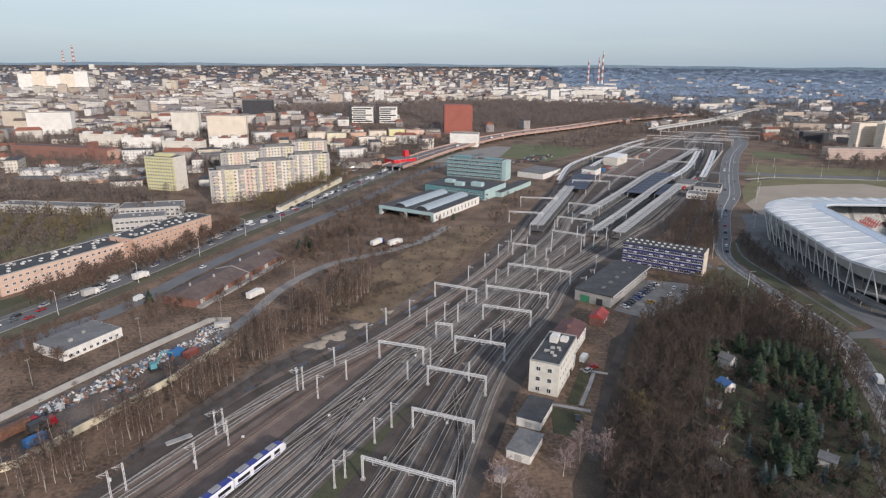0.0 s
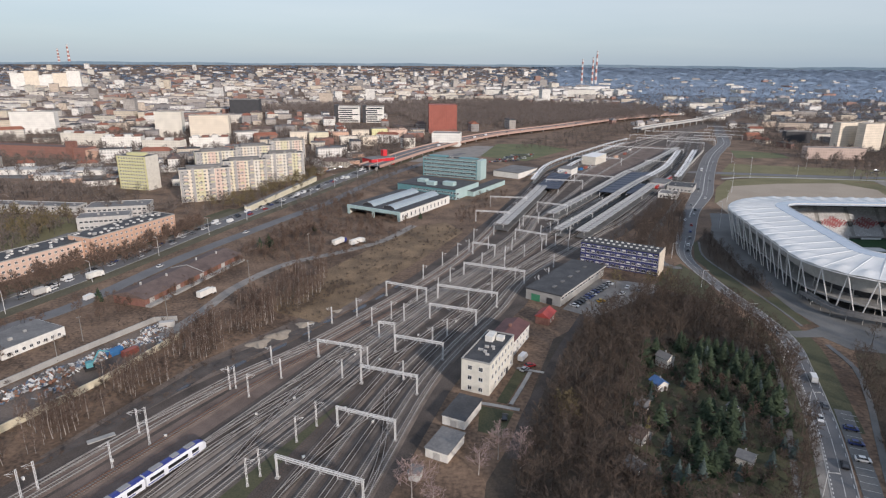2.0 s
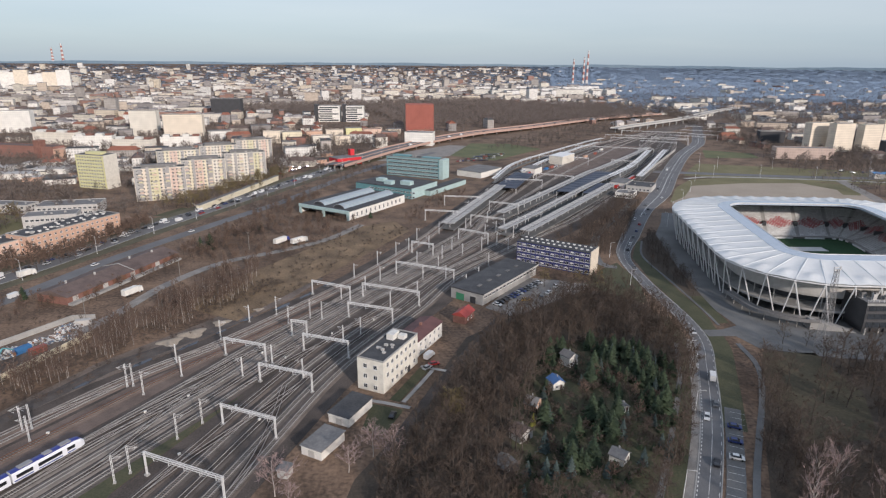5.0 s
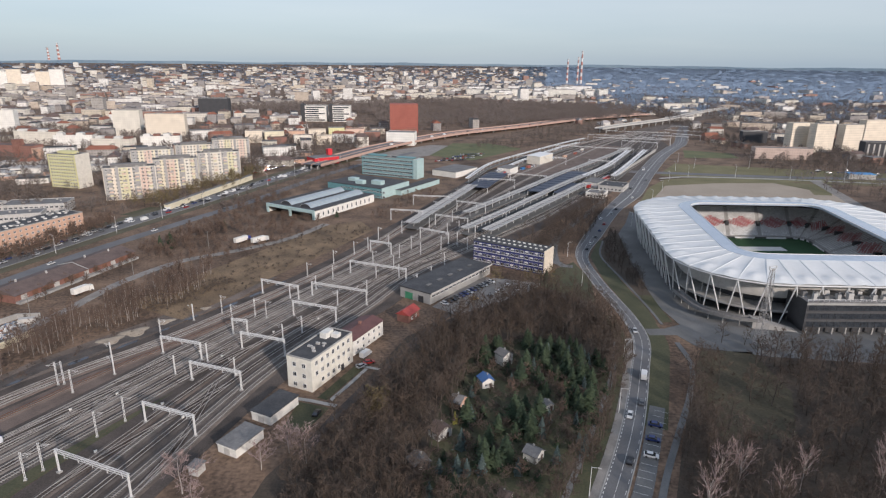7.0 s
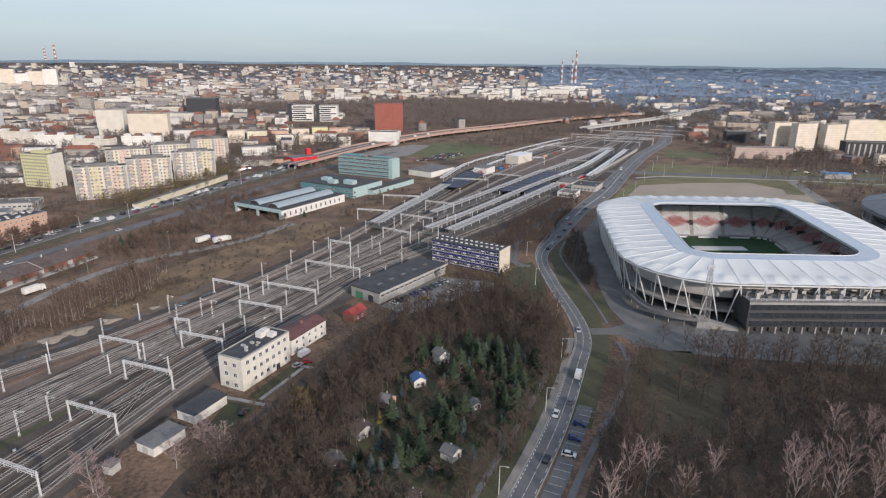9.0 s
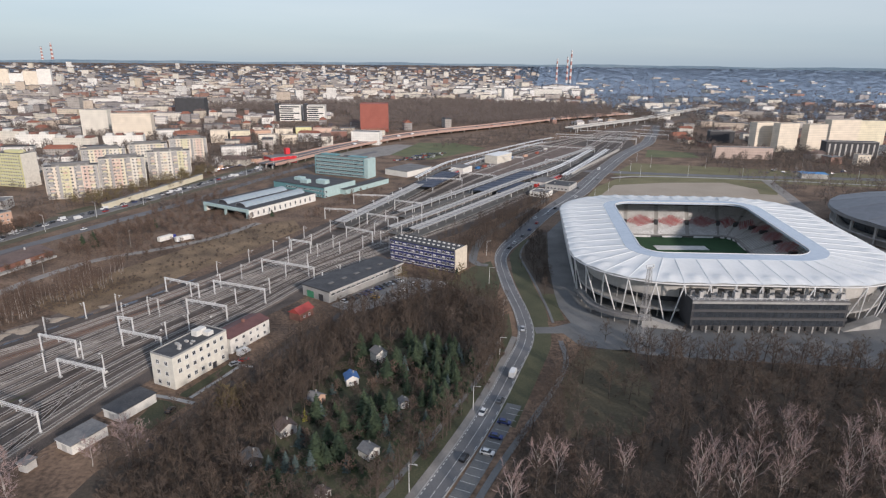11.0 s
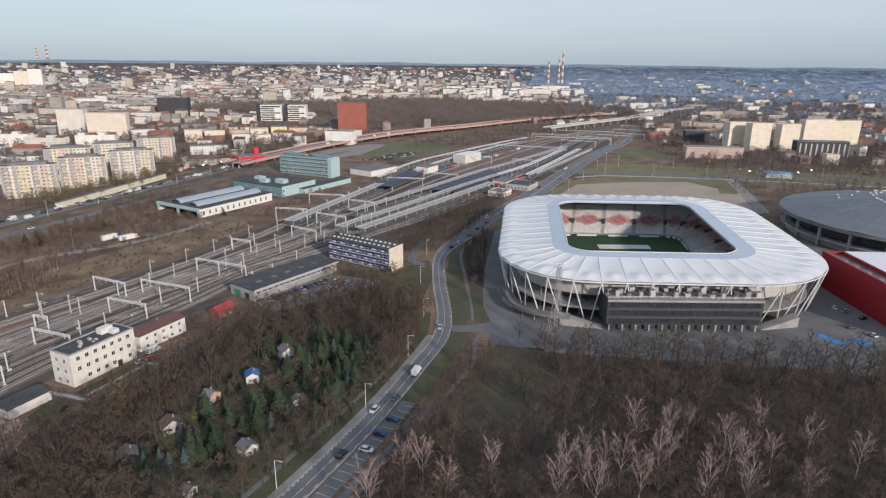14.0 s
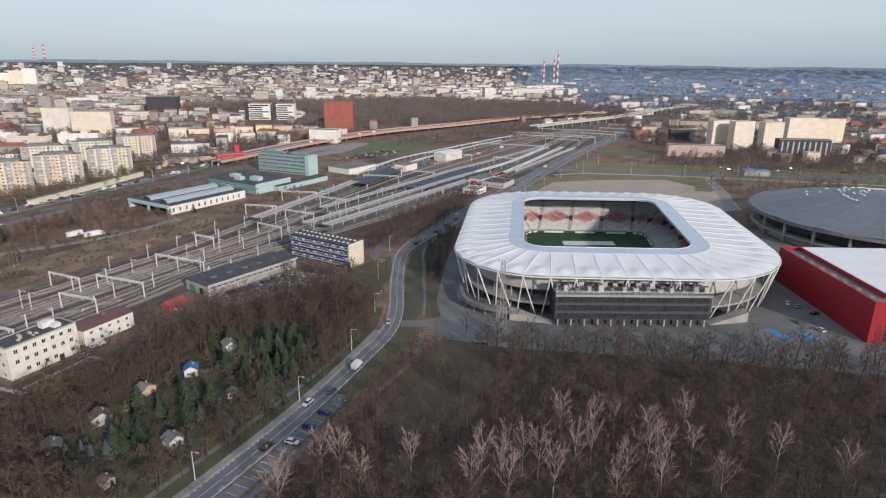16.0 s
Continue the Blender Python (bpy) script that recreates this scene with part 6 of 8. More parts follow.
rs = shed("car_showroom", "bright red showroom hall", -46, 668, 30, 18, 8, 40, paint("bright red cladding", (0.60, 0.03, 0.04), 0.5), M_roofgrey, 0.1, 0, "showroom")
part("sign_tower", Geo().box(8, 2, 0, 13, 7, 15), paint("red sign panel", (0.62, 0.035, 0.045), 0.5), rs)
shed("petrol_station", "flat blue canopy roof", 506, 606, 24, 12, 5.0, -12, M_lightclad, paint("blue canopy", (0.05, 0.26, 0.55), 0.5), 0.1, 0, "canopy")
shed("station_building", "low brown and white station pavilion with grey roof", 226, 556, 24, 14, 5.0, 56, M_white, M_roofgrey, 0.2, 2, "station building")
shed("station_building", "pale station hall with flat light roof", 196, 690, 34, 16, 9.0, 56, M_blockpale, M_membrane, 0.2, 0, "station building")
shed("station_building", "pale station hall with flat light roof", 152, 618, 20, 14, 6.5, 60, M_white, M_roofgrey, 0.2, 0, "station building")

for x, y, w, d, yaw in ((-318, 600, 46, 16, 8), (-352, 632, 40, 14, 4), (-290, 640, 36, 14, 12), (-392, 600, 44, 16, 6), (-340, 570, 34, 12, 8), (-262, 616, 26, 12, 14)):
    shed("storage_hall", "low white storage hall with pale roof", x, y, w, d, 5.0, yaw, M_white, M_lightclad, 0.4, 3, "hall", "storage halls")

# garden houses
def garden_house(label, x, y, w, d, h, yaw, wall, roof):
    ob = thing("garden_house", label, "garden house", pose(x, y, 0, 0, 0, yaw), "allotment houses")
    g = Geo().box(-w / 2, -d / 2, -0.1, w / 2, d / 2, h)
    for s in (-1, 1):
        g.face([(-w / 2, s * d / 2, h), (w / 2, s * d / 2, h), (0, s * d / 2, h + w * 0.26)][::-s])
    part("wall", g, wall, ob)
    g = Geo()
    for s in (-1, 1):
        a = [(s * (w / 2 + 0.35), -d / 2 - 0.35, h - 0.25), (s * (w / 2 + 0.35), d / 2 + 0.35, h - 0.25), (0, d / 2 + 0.35, h + w * 0.28), (0, -d / 2 - 0.35, h + w * 0.28)]
        g.face([(p[0], p[1], p[2] + 0.16) for p in a][::s]).face(a[::-s])
        for q in range(4):
            p0, p1 = a[q], a[(q + 1) % 4]
            g.face([p0, p1, (p1[0], p1[1], p1[2] + 0.16), (p0[0], p0[1], p0[2] + 0.16)])
    part("roof", g, roof, ob)
    window(ob, 0.9, 0.9, pose(-w / 5, -d / 2, 0.9))
    part("door", Geo().box(w / 5 - 0.45, -d / 2 - 0.05, 0, w / 5 + 0.45, -d / 2 + 0.02, 1.95), M_tileroof, ob)
    part("chimney", Geo().box(w * 0.15, 0.4, h, w * 0.15 + 0.4, 0.8, h + w * 0.36), M_concrete, ob)


M_blueroof = paint("blue sheet roof", (0.07, 0.16, 0.36), 0.5)
garden_house("white two-storey garden house with grey roof", 108, 207.5, 4.6, 5.0, 4.2, 35, M_white, M_roofgrey)
garden_house("white garden house with blue roof", 100, 190.5, 4.4, 4.6, 2.9, 20, M_white, M_blueroof)
garden_house("orange garden house with grey roof", 90, 177, 5.2, 4.0, 2.6, 60, M_peach, M_roofgrey)
garden_house("pale garden house with brown roof", 84, 160, 5.6, 4.6, 2.8, 40, M_lightclad, M_tileroof)
garden_house("white garden house with grey roof", 111, 149, 4.4, 4.4, 2.6, 50, M_white, M_roofgrey)
garden_house("dark green garden house with white trim", 78, 145, 5.0, 4.6, 2.5, 30, M_darkclad, M_roofgrey)
garden_house("small white garden hut", 119.5, 175.5, 2.8, 3.0, 2.2, 20, M_white, M_roofgrey)
garden_house("small pale garden hut", 101, 131, 3.0, 3.0, 2.2, 60, M_lightclad, M_tileroof)

# ---- the town beyond ----
FACADES = [(0.66, 0.62, 0.55), (0.60, 0.53, 0.43), (0.70, 0.68, 0.64), (0.52, 0.44, 0.36), (0.38, 0.35, 0.32), (0.62, 0.58, 0.50), (0.32, 0.19, 0.15), (0.72, 0.70, 0.66), (0.46, 0.42, 0.38), (0.30, 0.28, 0.27)]
ROOFS = [(0.09, 0.09, 0.095), (0.20, 0.19, 0.18), (0.24, 0.11, 0.075), (0.33, 0.32, 0.31), (0.14, 0.085, 0.065), (0.45, 0.45, 0.45), (0.12, 0.12, 0.125)]
M_town = town_material("town facades", FACADES)
M_townone = town_material("tenement facades", FACADES, True)
M_townroof = surf("town roofs", (0.13, 0.125, 0.125), (0.34, 0.31, 0.30), 0.03, 0.9, 0, 0, 5.0, 0.6)
M_roofred = surf("old red roof tiles", (0.20, 0.075, 0.05), (0.31, 0.13, 0.085), 0.1, 0.9, 0, 0, 5.0, 0.3)
WOODS = [(-400, 1290), (-400, 1480), (-160, 1600), (130, 1760), (560, 1560), (470, 1250), (260, 1110), (90, 1050), (-20, 1080), (-60, 1280)]


def road_x(y):
    for (x0, y0), (x1, y1) in zip(MAIN[:-1], MAIN[1:]):
        if y0 <= y <= y1:
            return x0 + (x1 - x0) * (y - y0) / (y1 - y0)
    return 700.0 if y > 1330 else -220.0


def hip(g, x, y, z, w, d, h, yaw, rise, mi_wall=0, mi_roof=1):
    """A house body with a flat or ridged roof."""
    m = Matrix.Translation((x, y, z)) @ Matrix.Rotation(yaw, 4, 'Z')
    g.box(-w / 2, -d / 2, -3, w / 2, d / 2, h, mi_wall, None, m)
    if rise:
        p = [m @ Vector(q) for q in ((-w / 2 - .4, -d / 2 - .4, h), (w / 2 + .4, -d / 2 - .4, h), (w / 2 + .4, d / 2 + .4, h), (-w / 2 - .4, d / 2 + .4, h), (-w / 2 + d * .2, 0, h + rise), (w / 2 - d * .2, 0, h + rise))]
        i = len(g.v)
        g.v += [tuple(q) for q in p]
        for f in ((0, 1, 5, 4), (2, 3, 4, 5), (1, 2, 5), (3, 0, 4)):
            g.f.append(tuple(i + a for a in f))
            g.m.append(mi_roof)
    else:
        g.box(-w / 2 - .2, -d / 2 - .2, h, w / 2 + .2, d / 2 + .2, h + 0.6, mi_roof, None, m)
        if w > 14:
            g.box(-w * 0.2, -d * 0.2, h + 0.6, w * 0.05, d * 0.2, h + 2.4, mi_roof, None, m)


cr = random.Random(21)
taken = [(-168, 488, 24), (-149, 531, 24), (-126, 573, 24), (-193, 584, 24), (-168, 622, 24), (-146, 668, 24), (-245, 537, 24), (-200, 560, 28), (-444, 807, 36), (-377, 774, 30), (-312, 742, 32), (-268, 772, 30)]
taken += [(-490, 720, 38), (-438, 708, 42), (-390, 698, 38), (-374, 906, 26), (-299, 862, 32), (-590, 935, 36), (-700, 925, 36), (-151, 1152, 34), (-103, 1150, 30), (24, 990, 34), (30, 832, 30), (-366, 1240, 40), (-46, 668, 26)]
taken += [(x, y, 14) for x, y in ((-92, 872), (-66, 880), (-40, 886), (-118, 858), (-14, 868), (-100, 820), (-74, 826), (-146, 846), (-172, 838), (-130, 800))]
taken += [(400, 1028, 34), (440, 1080, 34), (480, 1132, 34), (540, 806, 24), (570, 796, 28), (610, 806, 24), (696, 846, 52), (640, 742, 38), (495, 736, 40), (536, 890, 26), (610, 690, 16), (742, 700, 22), (98, 612, 30)]


def free(x, y, r):
    return all((x - a) ** 2 + (y - b) ** 2 > (r + c) ** 2 for a, b, c in taken)


count = 0
tries = 0
while count < 190 and tries < 6000:
    tries += 1
    right = cr.random() < 0.22
    y = cr.uniform(600, 1250) if not right else cr.uniform(690, 1150)
    x = cr.uniform(-0.78 * y - 60, road_x(y) - 34) if not right else cr.uniform(470, 190 + 0.76 * y)
    w, d = cr.uniform(14, 34), cr.uniform(10, 14)
    if inside(x, y, WOODS) or not free(x, y, w * 0.55) or (x > 350 and x < 480):
        continue
    taken.append((x, y, w * 0.5))
    h = cr.choice((6, 8, 9, 11, 12, 13, 15)) if not right else cr.choice((5, 6, 8, 9, 12))
    yaw = cr.choice((12, 18, 24, -8, 100, 110)) + cr.uniform(-4, 4)
    ridge = cr.random() < 0.5
    ob = thing("tenement_house", "old rendered town house with %s roof" % ("pitched tile" if ridge else "flat felt"), "town house", pose(x, y, 0, 0, 0, yaw), "town houses")
    part("wall", Geo().box(-w / 2, -d / 2, -0.3, w / 2, d / 2, h), M_townone, ob)
    g = Geo()
    if ridge:
        hip(g, 0, 0, h - 0.1, w, d, 0.2, 0, cr.uniform(2.5, 4.5), 0, 0)
        g.v, g.f, g.m = g.v[8:], [tuple(i - 8 for i in f) for f in g.f[6:]], g.m[6:]
    else:
        g.box(-w / 2 - .3, -d / 2 - .3, h, w / 2 + .3, d / 2 + .3, h + 0.5)
    part("roof", g, cr.choice((M_roofred, M_tileroof, M_roofred)) if ridge else cr.choice((M_tar, M_roofgrey, M_roofgrey)), ob)
    for k in range(1):
        px = cr.uniform(-w / 3, w / 3)
        part("chimney", Geo().box(px - 0.5, -0.4, h, px + 0.5, 0.6, h + (4.6 if ridge else 1.8)), M_brick, ob)
    count += 1

# far town, too small to pick apart
g = Geo()
for k in range(5200):
    r = 1150 + 3400 * cr.random() ** 1.25
    a = cr.uniform(-0.76, 0.78)
    x, y = 95 + r * math.sin(a) * 1.0, r * math.cos(a)
    if inside(x, y, WOODS) or (abs(x - road_x(y)) < 34 and y < 1400) or (abs(x - (400 + (y - 1000) * 0.76)) < 60 and y < 1500):
        continue
    dense = 0.9 if a < 0.16 else (0.42 if r < 2100 else 0.12)
    if a > 0.2 and r > 3900:
        continue
    if cr.random() > dense or not free(x, y, 14):
        continue
    big = cr.random() * (0.93 if a > 0.2 else 1.0)
    w, d, h = (cr.uniform(9, 20), cr.uniform(8, 12), cr.uniform(4, 9)) if big < 0.72 else ((cr.uniform(25, 60), cr.uniform(11, 16), cr.uniform(8, 15)) if big < 0.955 else (cr.uniform(16, 34), cr.uniform(13, 16), cr.uniform(22, 36)))
    if r > 3300:
        h *= 0.8
    hip(g, x, y, ground_z(x, y), w, d, h, cr.choice((0.2, 0.4, -0.15, 1.8)) + cr.uniform(-.1, .1), cr.uniform(2, 4) if (big < 0.45) else 0)
tagged(part("far_town", g, [M_town, M_townroof]), "distant town of pale houses, blocks and grey roofs", "town", "", "stuff")
# sunlit white industrial estate below the chimneys
g = Geo()
for k in range(46):
    x, y = cr.uniform(190, 640), cr.uniform(2020, 2330)
    hip(g, x, y, 0, cr.uniform(30, 80), cr.uniform(20, 30), cr.uniform(9, 26), cr.uniform(-0.1, 0.25), 0, 0, 1)
M_estate = town_material("white estate facades", [(0.74, 0.73, 0.70), (0.70, 0.68, 0.62), (0.76, 0.75, 0.73)])
tagged(part("white_estate", g, [M_estate, M_townroof]), "distant estate of bright white industrial halls", "industrial estate", "", "stuff")


M_chimwhite, M_chimred = paint("chimney white", (0.62, 0.60, 0.58)), paint("chimney red", (0.38, 0.17, 0.145))


def chimney(x, y, z0, top, r):
    ob = thing("power_chimney", "tall red and white banded power station chimney", "chimney", pose(x, y, z0), "chimneys")
    n = 9
    for k in range(n):
        a, b = k / n, (k + 1) / n
        part("band", Geo().tube((0, 0, (top - z0) * a), (0, 0, (top - z0) * b), r * (1 - 0.45 * a), r * (1 - 0.45 * b), 14), M_chimred if k % 2 else M_chimwhite, ob)
    for k in (0.55, 0.8, 0.97):
        part("gallery", Geo().tube((0, 0, (top - z0) * k), (0, 0, (top - z0) * k + 1.6), r * (1.25 - 0.45 * k), n=14), M_concrete, ob)


chimney(678, 2700, 20, 154, 5.5)
chimney(664, 2705, 20, 128, 5.0)
chimney(622, 2715, 20, 120, 5.0)
chimney(-2430, 4200, ground_z(-2430, 4200), 193, 9)
chimney(-2497, 4200, ground_z(-2497, 4200), 168, 8)


# the land at the horizon, with its blue haze painted in
def build_backdrop():
    g = Geo()
    n = 260
    for k in range(n + 1):
        a = -1.25 + 2.5 * k / n
        r = 4790
        x, y = 95 + r * math.sin(a), r * math.cos(a)
        top = 110 - r * (5.6 + 0.6 * math.sin(a * 17) + 0.5 * math.sin(a * 41 + 1) + 0.25 * math.sin(a * 133)) / 1079
        base = ground_z(x, y)
        g.v += [(x, y, base - 8), (x, y, base + (top - base) * 0.5), (x, y, top)]
    for k in range(n):
        for q in range(2):
            g.f.append((3 * k + q, 3 * k + 3 + q, 3 * k + 4 + q, 3 * k + 1 + q))
            g.m.append(0)
    mt = surf("painted haze", (0.085, 0.125, 0.165), (0.125, 0.165, 0.20), 0.004, 1.0, 0, 0, 14.0)
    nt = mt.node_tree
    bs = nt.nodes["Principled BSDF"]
    # the painted haze also glows faintly, though no lamp is there
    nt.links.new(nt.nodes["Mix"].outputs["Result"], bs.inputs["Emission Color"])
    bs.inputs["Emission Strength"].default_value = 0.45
    tagged(part("backdrop", g, mt), "wooded land along the horizon, haze painted in glowing blue", "backdrop", "", "structure")


build_backdrop()

# ---- trees ----
def sliver(v, t, p, q, w, rs):
    """A thin twig between two points."""
    d = q - p
    s = np.cross(d, rs.normal(size=3))
    s = s / (np.linalg.norm(s) + 1e-6) * w
    i = len(v)
    v += [p - s, p + s, q]
    t.append((i, i + 1, i + 2))


def limb(v, t, p, q, r0, r1):
    d = (q - p) / (np.linalg.norm(q - p) + 1e-6)
    a = np.cross(d, (0.31, 0.2, 0.93))
    a /= np.linalg.norm(a) + 1e-6
    b = np.cross(d, a)
    i = len(v)
    for c, r in ((p, r0), (q, r1)):
        for k in range(3):
            w = 2.094 * k
            v.append(c + (a * math.cos(w) + b * math.sin(w)) * r)
    for k in range(3):
        j = (k + 1) % 3
        t += [(i + k, i + j, i + 3 + j), (i + k, i + 3 + j, i + 3 + k)]


def bare_tree(seed, h, spread, limbs, subs, twigs, birch=False, tw=0.035):
    """Trunk and crown arrays of a leafless tree."""
    rs = np.random.RandomState(seed)
    tv, tt, cv, ct = [], [], [], []
    r0 = h * (0.0105 if birch else 0.019)
    axis = [np.zeros(3)]
    n = 6
    for k in range(n):
        axis.append(axis[-1] + np.array([rs.normal() * 0.03 * h / n * 2, rs.normal() * 0.03 * h / n * 2, h * 0.92 / n]))
    for k in range(n):
        limb(tv, tt, axis[k], axis[k + 1], r0 * (1 - k / n * 0.85), r0 * (1 - (k + 1) / n * 0.85))
    for j in range(limbs):
        f = 0.25 + 0.72 * (j + rs.rand()) / limbs
        k = min(n - 1, int(f * n))
        p = axis[k] + (axis[k + 1] - axis[k]) * (f * n - k)
        a = j * 2.4 + rs.rand()
        up = 0.55 + 0.6 * f if not birch else 1.1
        ln = spread * (1.15 - 0.75 * f) * (0.75 + 0.5 * rs.rand())
        d = np.array([math.cos(a), math.sin(a), up])
        d /= np.linalg.norm(d)
        q = p + d * ln
        limb(cv, ct, p, q, r0 * 0.42 * (1 - f * 0.6), r0 * 0.10)
        for s in range(subs):
            u = 0.3 + 0.7 * (s + rs.rand()) / subs
            b = p + d * ln * u
            e = d * 0.8 + rs.normal(size=3) * 0.55 + np.array([0, 0, 0.25])
            e /= np.linalg.norm(e)
            l2 = ln * 0.45 * (0.6 + 0.7 * rs.rand())
            c = b + e * l2
            sliver(cv, ct, b, c, tw * 1.3, rs)
            for w in range(twigs):
                x = b + e * l2 * (0.25 + 0.75 * rs.rand())
                y = e * 0.6 + rs.normal(size=3) * 0.6 + np.array([0, 0, -0.25 if birch else 0.2])
                y /= np.linalg.norm(y)
                sliver(cv, ct, x, x + y * l2 * (0.5 + 0.5 * rs.rand()), tw, rs)
    return (np.array(tv), np.array(tt)), (np.array(cv), np.array(ct))


def fan_tree(seed, h):
    """A tall vase-shaped tree: pale stem, forked ascending limbs, fine upright twigs."""
    rs = np.random.RandomState(seed)
    tv, tt, cv, ct = [], [], [], []

    def lean(d, a):
        e = d + rs.normal(size=3) * a
        e[2] = abs(e[2]) + 0.25
        return e / np.linalg.norm(e)

    p, d = np.zeros(3), lean(np.array([0, 0, 1.0]), 0.06)
    stem = [p]
    for k in range(4):
        stem.append(stem[-1] + lean(d, 0.05) * h * 0.17)
        limb(tv, tt, stem[-2], stem[-1], h * 0.0105 * (1 - 0.2 * k), h * 0.0105 * (1 - 0.2 * (k + 1)))
    for j in range(9):
        f = 1.3 + 2.6 * (j + 0.5 * rs.rand()) / 9
        k = min(3, int(f))
        p = stem[k] + (stem[k + 1] - stem[k]) * (f - k)
        a = j * 2.4 + rs.rand() * 0.8
        d1 = np.array([math.cos(a) * 0.72, math.sin(a) * 0.72, 1.0])
        d1 = lean(d1 / np.linalg.norm(d1), 0.08)
        l1 = h * (0.40 - 0.045 * f) * (0.8 + 0.4 * rs.rand())
        mid = p + d1 * l1 * 0.5
        tip = mid + lean(d1, 0.12) * l1 * 0.5
        limb(tv, tt, p, mid, h * 0.0052, h * 0.0034)
        limb(tv, tt, mid, tip, h * 0.0034, h * 0.0015)
        for i in range(7):
            u = 0.2 + 0.8 * (i + rs.rand()) / 7
            b = p + (mid - p) * min(1, u * 2) + (tip - mid) * max(0, u * 2 - 1)
            d2 = lean(d1, 0.42)
            l2 = h * 0.13 * (0.6 + 0.7 * rs.rand())
            c = b + d2 * l2
            sliver(cv, ct, b, c, 0.055, rs)
            for w in range(11):
                x = b + d2 * l2 * (0.2 + 0.8 * rs.rand())
                d3 = lean(d2, 0.40)
                sliver(cv, ct, x, x + d3 * h * 0.075 * (0.5 + 0.8 * rs.rand()), 0.034, rs)
    return (np.array(tv), np.array(tt)), (np.array(cv), np.array(ct))


def conifer(seed, h, r, levels=13, boughs=10):
    rs = np.random.RandomState(seed)
    tv, tt, cv, ct = [], [], [], []
    limb(tv, tt, np.zeros(3), np.array([0, 0, h * 0.95]), h * 0.018, 0.02)
    for k in range(levels):
        f = k / levels
        z = h * (0.06 + 0.92 * f)
        for j in range(boughs):
            a = 6.283 * (j + rs.rand()) / boughs
            l = r * (1.02 - f) ** 0.85 * (0.7 + 0.5 * rs.rand())
            d = np.array([math.cos(a), math.sin(a), 0])
            p = np.array([0, 0, z + h * 0.05])
            q = p + d * l - np.array([0, 0, l * 0.28 + 0.1 * h * rs.rand() * 0.5])
            s = np.array([-d[1], d[0], 0]) * l * 0.34
            mid = p + (q - p) * 0.62
            i = len(cv)
            cv += [p, mid - s - np.array([0, 0, 0.12 * l]), q, mid + s - np.array([0, 0, 0.12 * l])]
            ct += [(i, i + 1, i + 2), (i, i + 2, i + 3)]
            for w in range(2):
                x = p + (q - p) * rs.rand()
                sliver(cv, ct, x, x + rs.normal(size=3) * l * 0.22 + d * l * 0.2, 0.12 * l, rs)
    return (np.array(tv), np.array(tt)), (np.array(cv), np.array(ct))


def tree_protos(kind, seeds, maker, mats):
    out = []
    for s in seeds:
        (tv, tt), (cv, ct) = maker(s)
        out.append((tv, tt, cv, ct, np_mesh("trunk", tv, tt, [mats[0]]), np_mesh("crown", cv, ct, [mats[1]])))
    return out


BARE = tree_protos("bare", (1, 2, 3, 4, 5), lambda s: bare_tree(s, 14, 4.2, 12, 6, 7, False, 0.042), (M_bark, M_twig))
REDDISH = tree_protos("red", (11, 12), lambda s: bare_tree(s, 10, 3.6, 12, 6, 7, False, 0.10), (M_bark, M_twigred))
OLIVE = tree_protos("olive", (21, 22), lambda s: bare_tree(s, 11, 4.4, 12, 6, 7, False, 0.09), (M_bark, M_twigolive))
BIRCH = tree_protos("birch", (31, 32, 33), lambda s: bare_tree(s, 14, 3.2, 13, 5, 7, True, 0.065), (M_birch, M_twigred))
PALE = tree_protos("pale", (41, 42, 43, 44), lambda s: fan_tree(s, 17.0), (M_birch, M_paletwig))
SPREAD = tree_protos("spread", (45, 46), lambda s: bare_tree(s, 11, 5.2, 14, 6, 8, False, 0.05), (M_birch, M_paletwig))
SMALL = tree_protos("small", (51, 52, 53), lambda s: bare_tree(s, 5, 2.6, 9, 5, 5, False, 0.03), (M_bark, M_twig))
BUSH = tree_protos("bush", (61, 62), lambda s: bare_tree(s, 2.6, 2.0, 9, 4, 5, False, 0.075), (M_bark, M_twig))
BUSHRED = tree_protos("bushred", (71,), lambda s: bare_tree(s, 4.0, 3.0, 10, 5, 6, False, 0.05), (M_bark, M_twigred))
SPRUCE = tree_protos("spruce", (81, 82, 83), lambda s: conifer(s, 9, 3.1), (M_bark, M_needle))
BLUESP = tree_protos("bluespruce", (91,), lambda s: conifer(s, 7, 1.9), (M_bark, M_needleblue))
THUJA = tree_protos("thuja", (101,), lambda s: conifer(s, 5, 1.1, 14, 9), (M_bark, M_needleyel))
FARTREE = tree_protos("fartree", (111, 112), lambda s: bare_tree(s, 12, 5.0, 6, 3, 3, False, 0.34), (M_bark, M_twig))
MIDTREE = tree_protos("midtree", (131, 132, 133), lambda s: bare_tree(s, 12, 4.6, 9, 5, 5, False, 0.14), (M_bark, M_twig))
FARDARK = tree_protos("fardark", (121, 122), lambda s: conifer(s, 14, 4.5, 4, 6), (M_bark, M_hazewood))
tr = random.Random(5)


def plant(proto, x, y, s, label, name="bare_tree", group="trees"):
    """One tree as a thing of its own: trunk and crown."""
    ob = thing(name, label, "tree", pose(x, y, ground_z(x, y), 0, 0, tr.uniform(0, 360)) @ Matrix.Scale(s, 4), group)
    part("trunk", proto[4], None, ob)
    part("crown", proto[5], None, ob)
    return ob


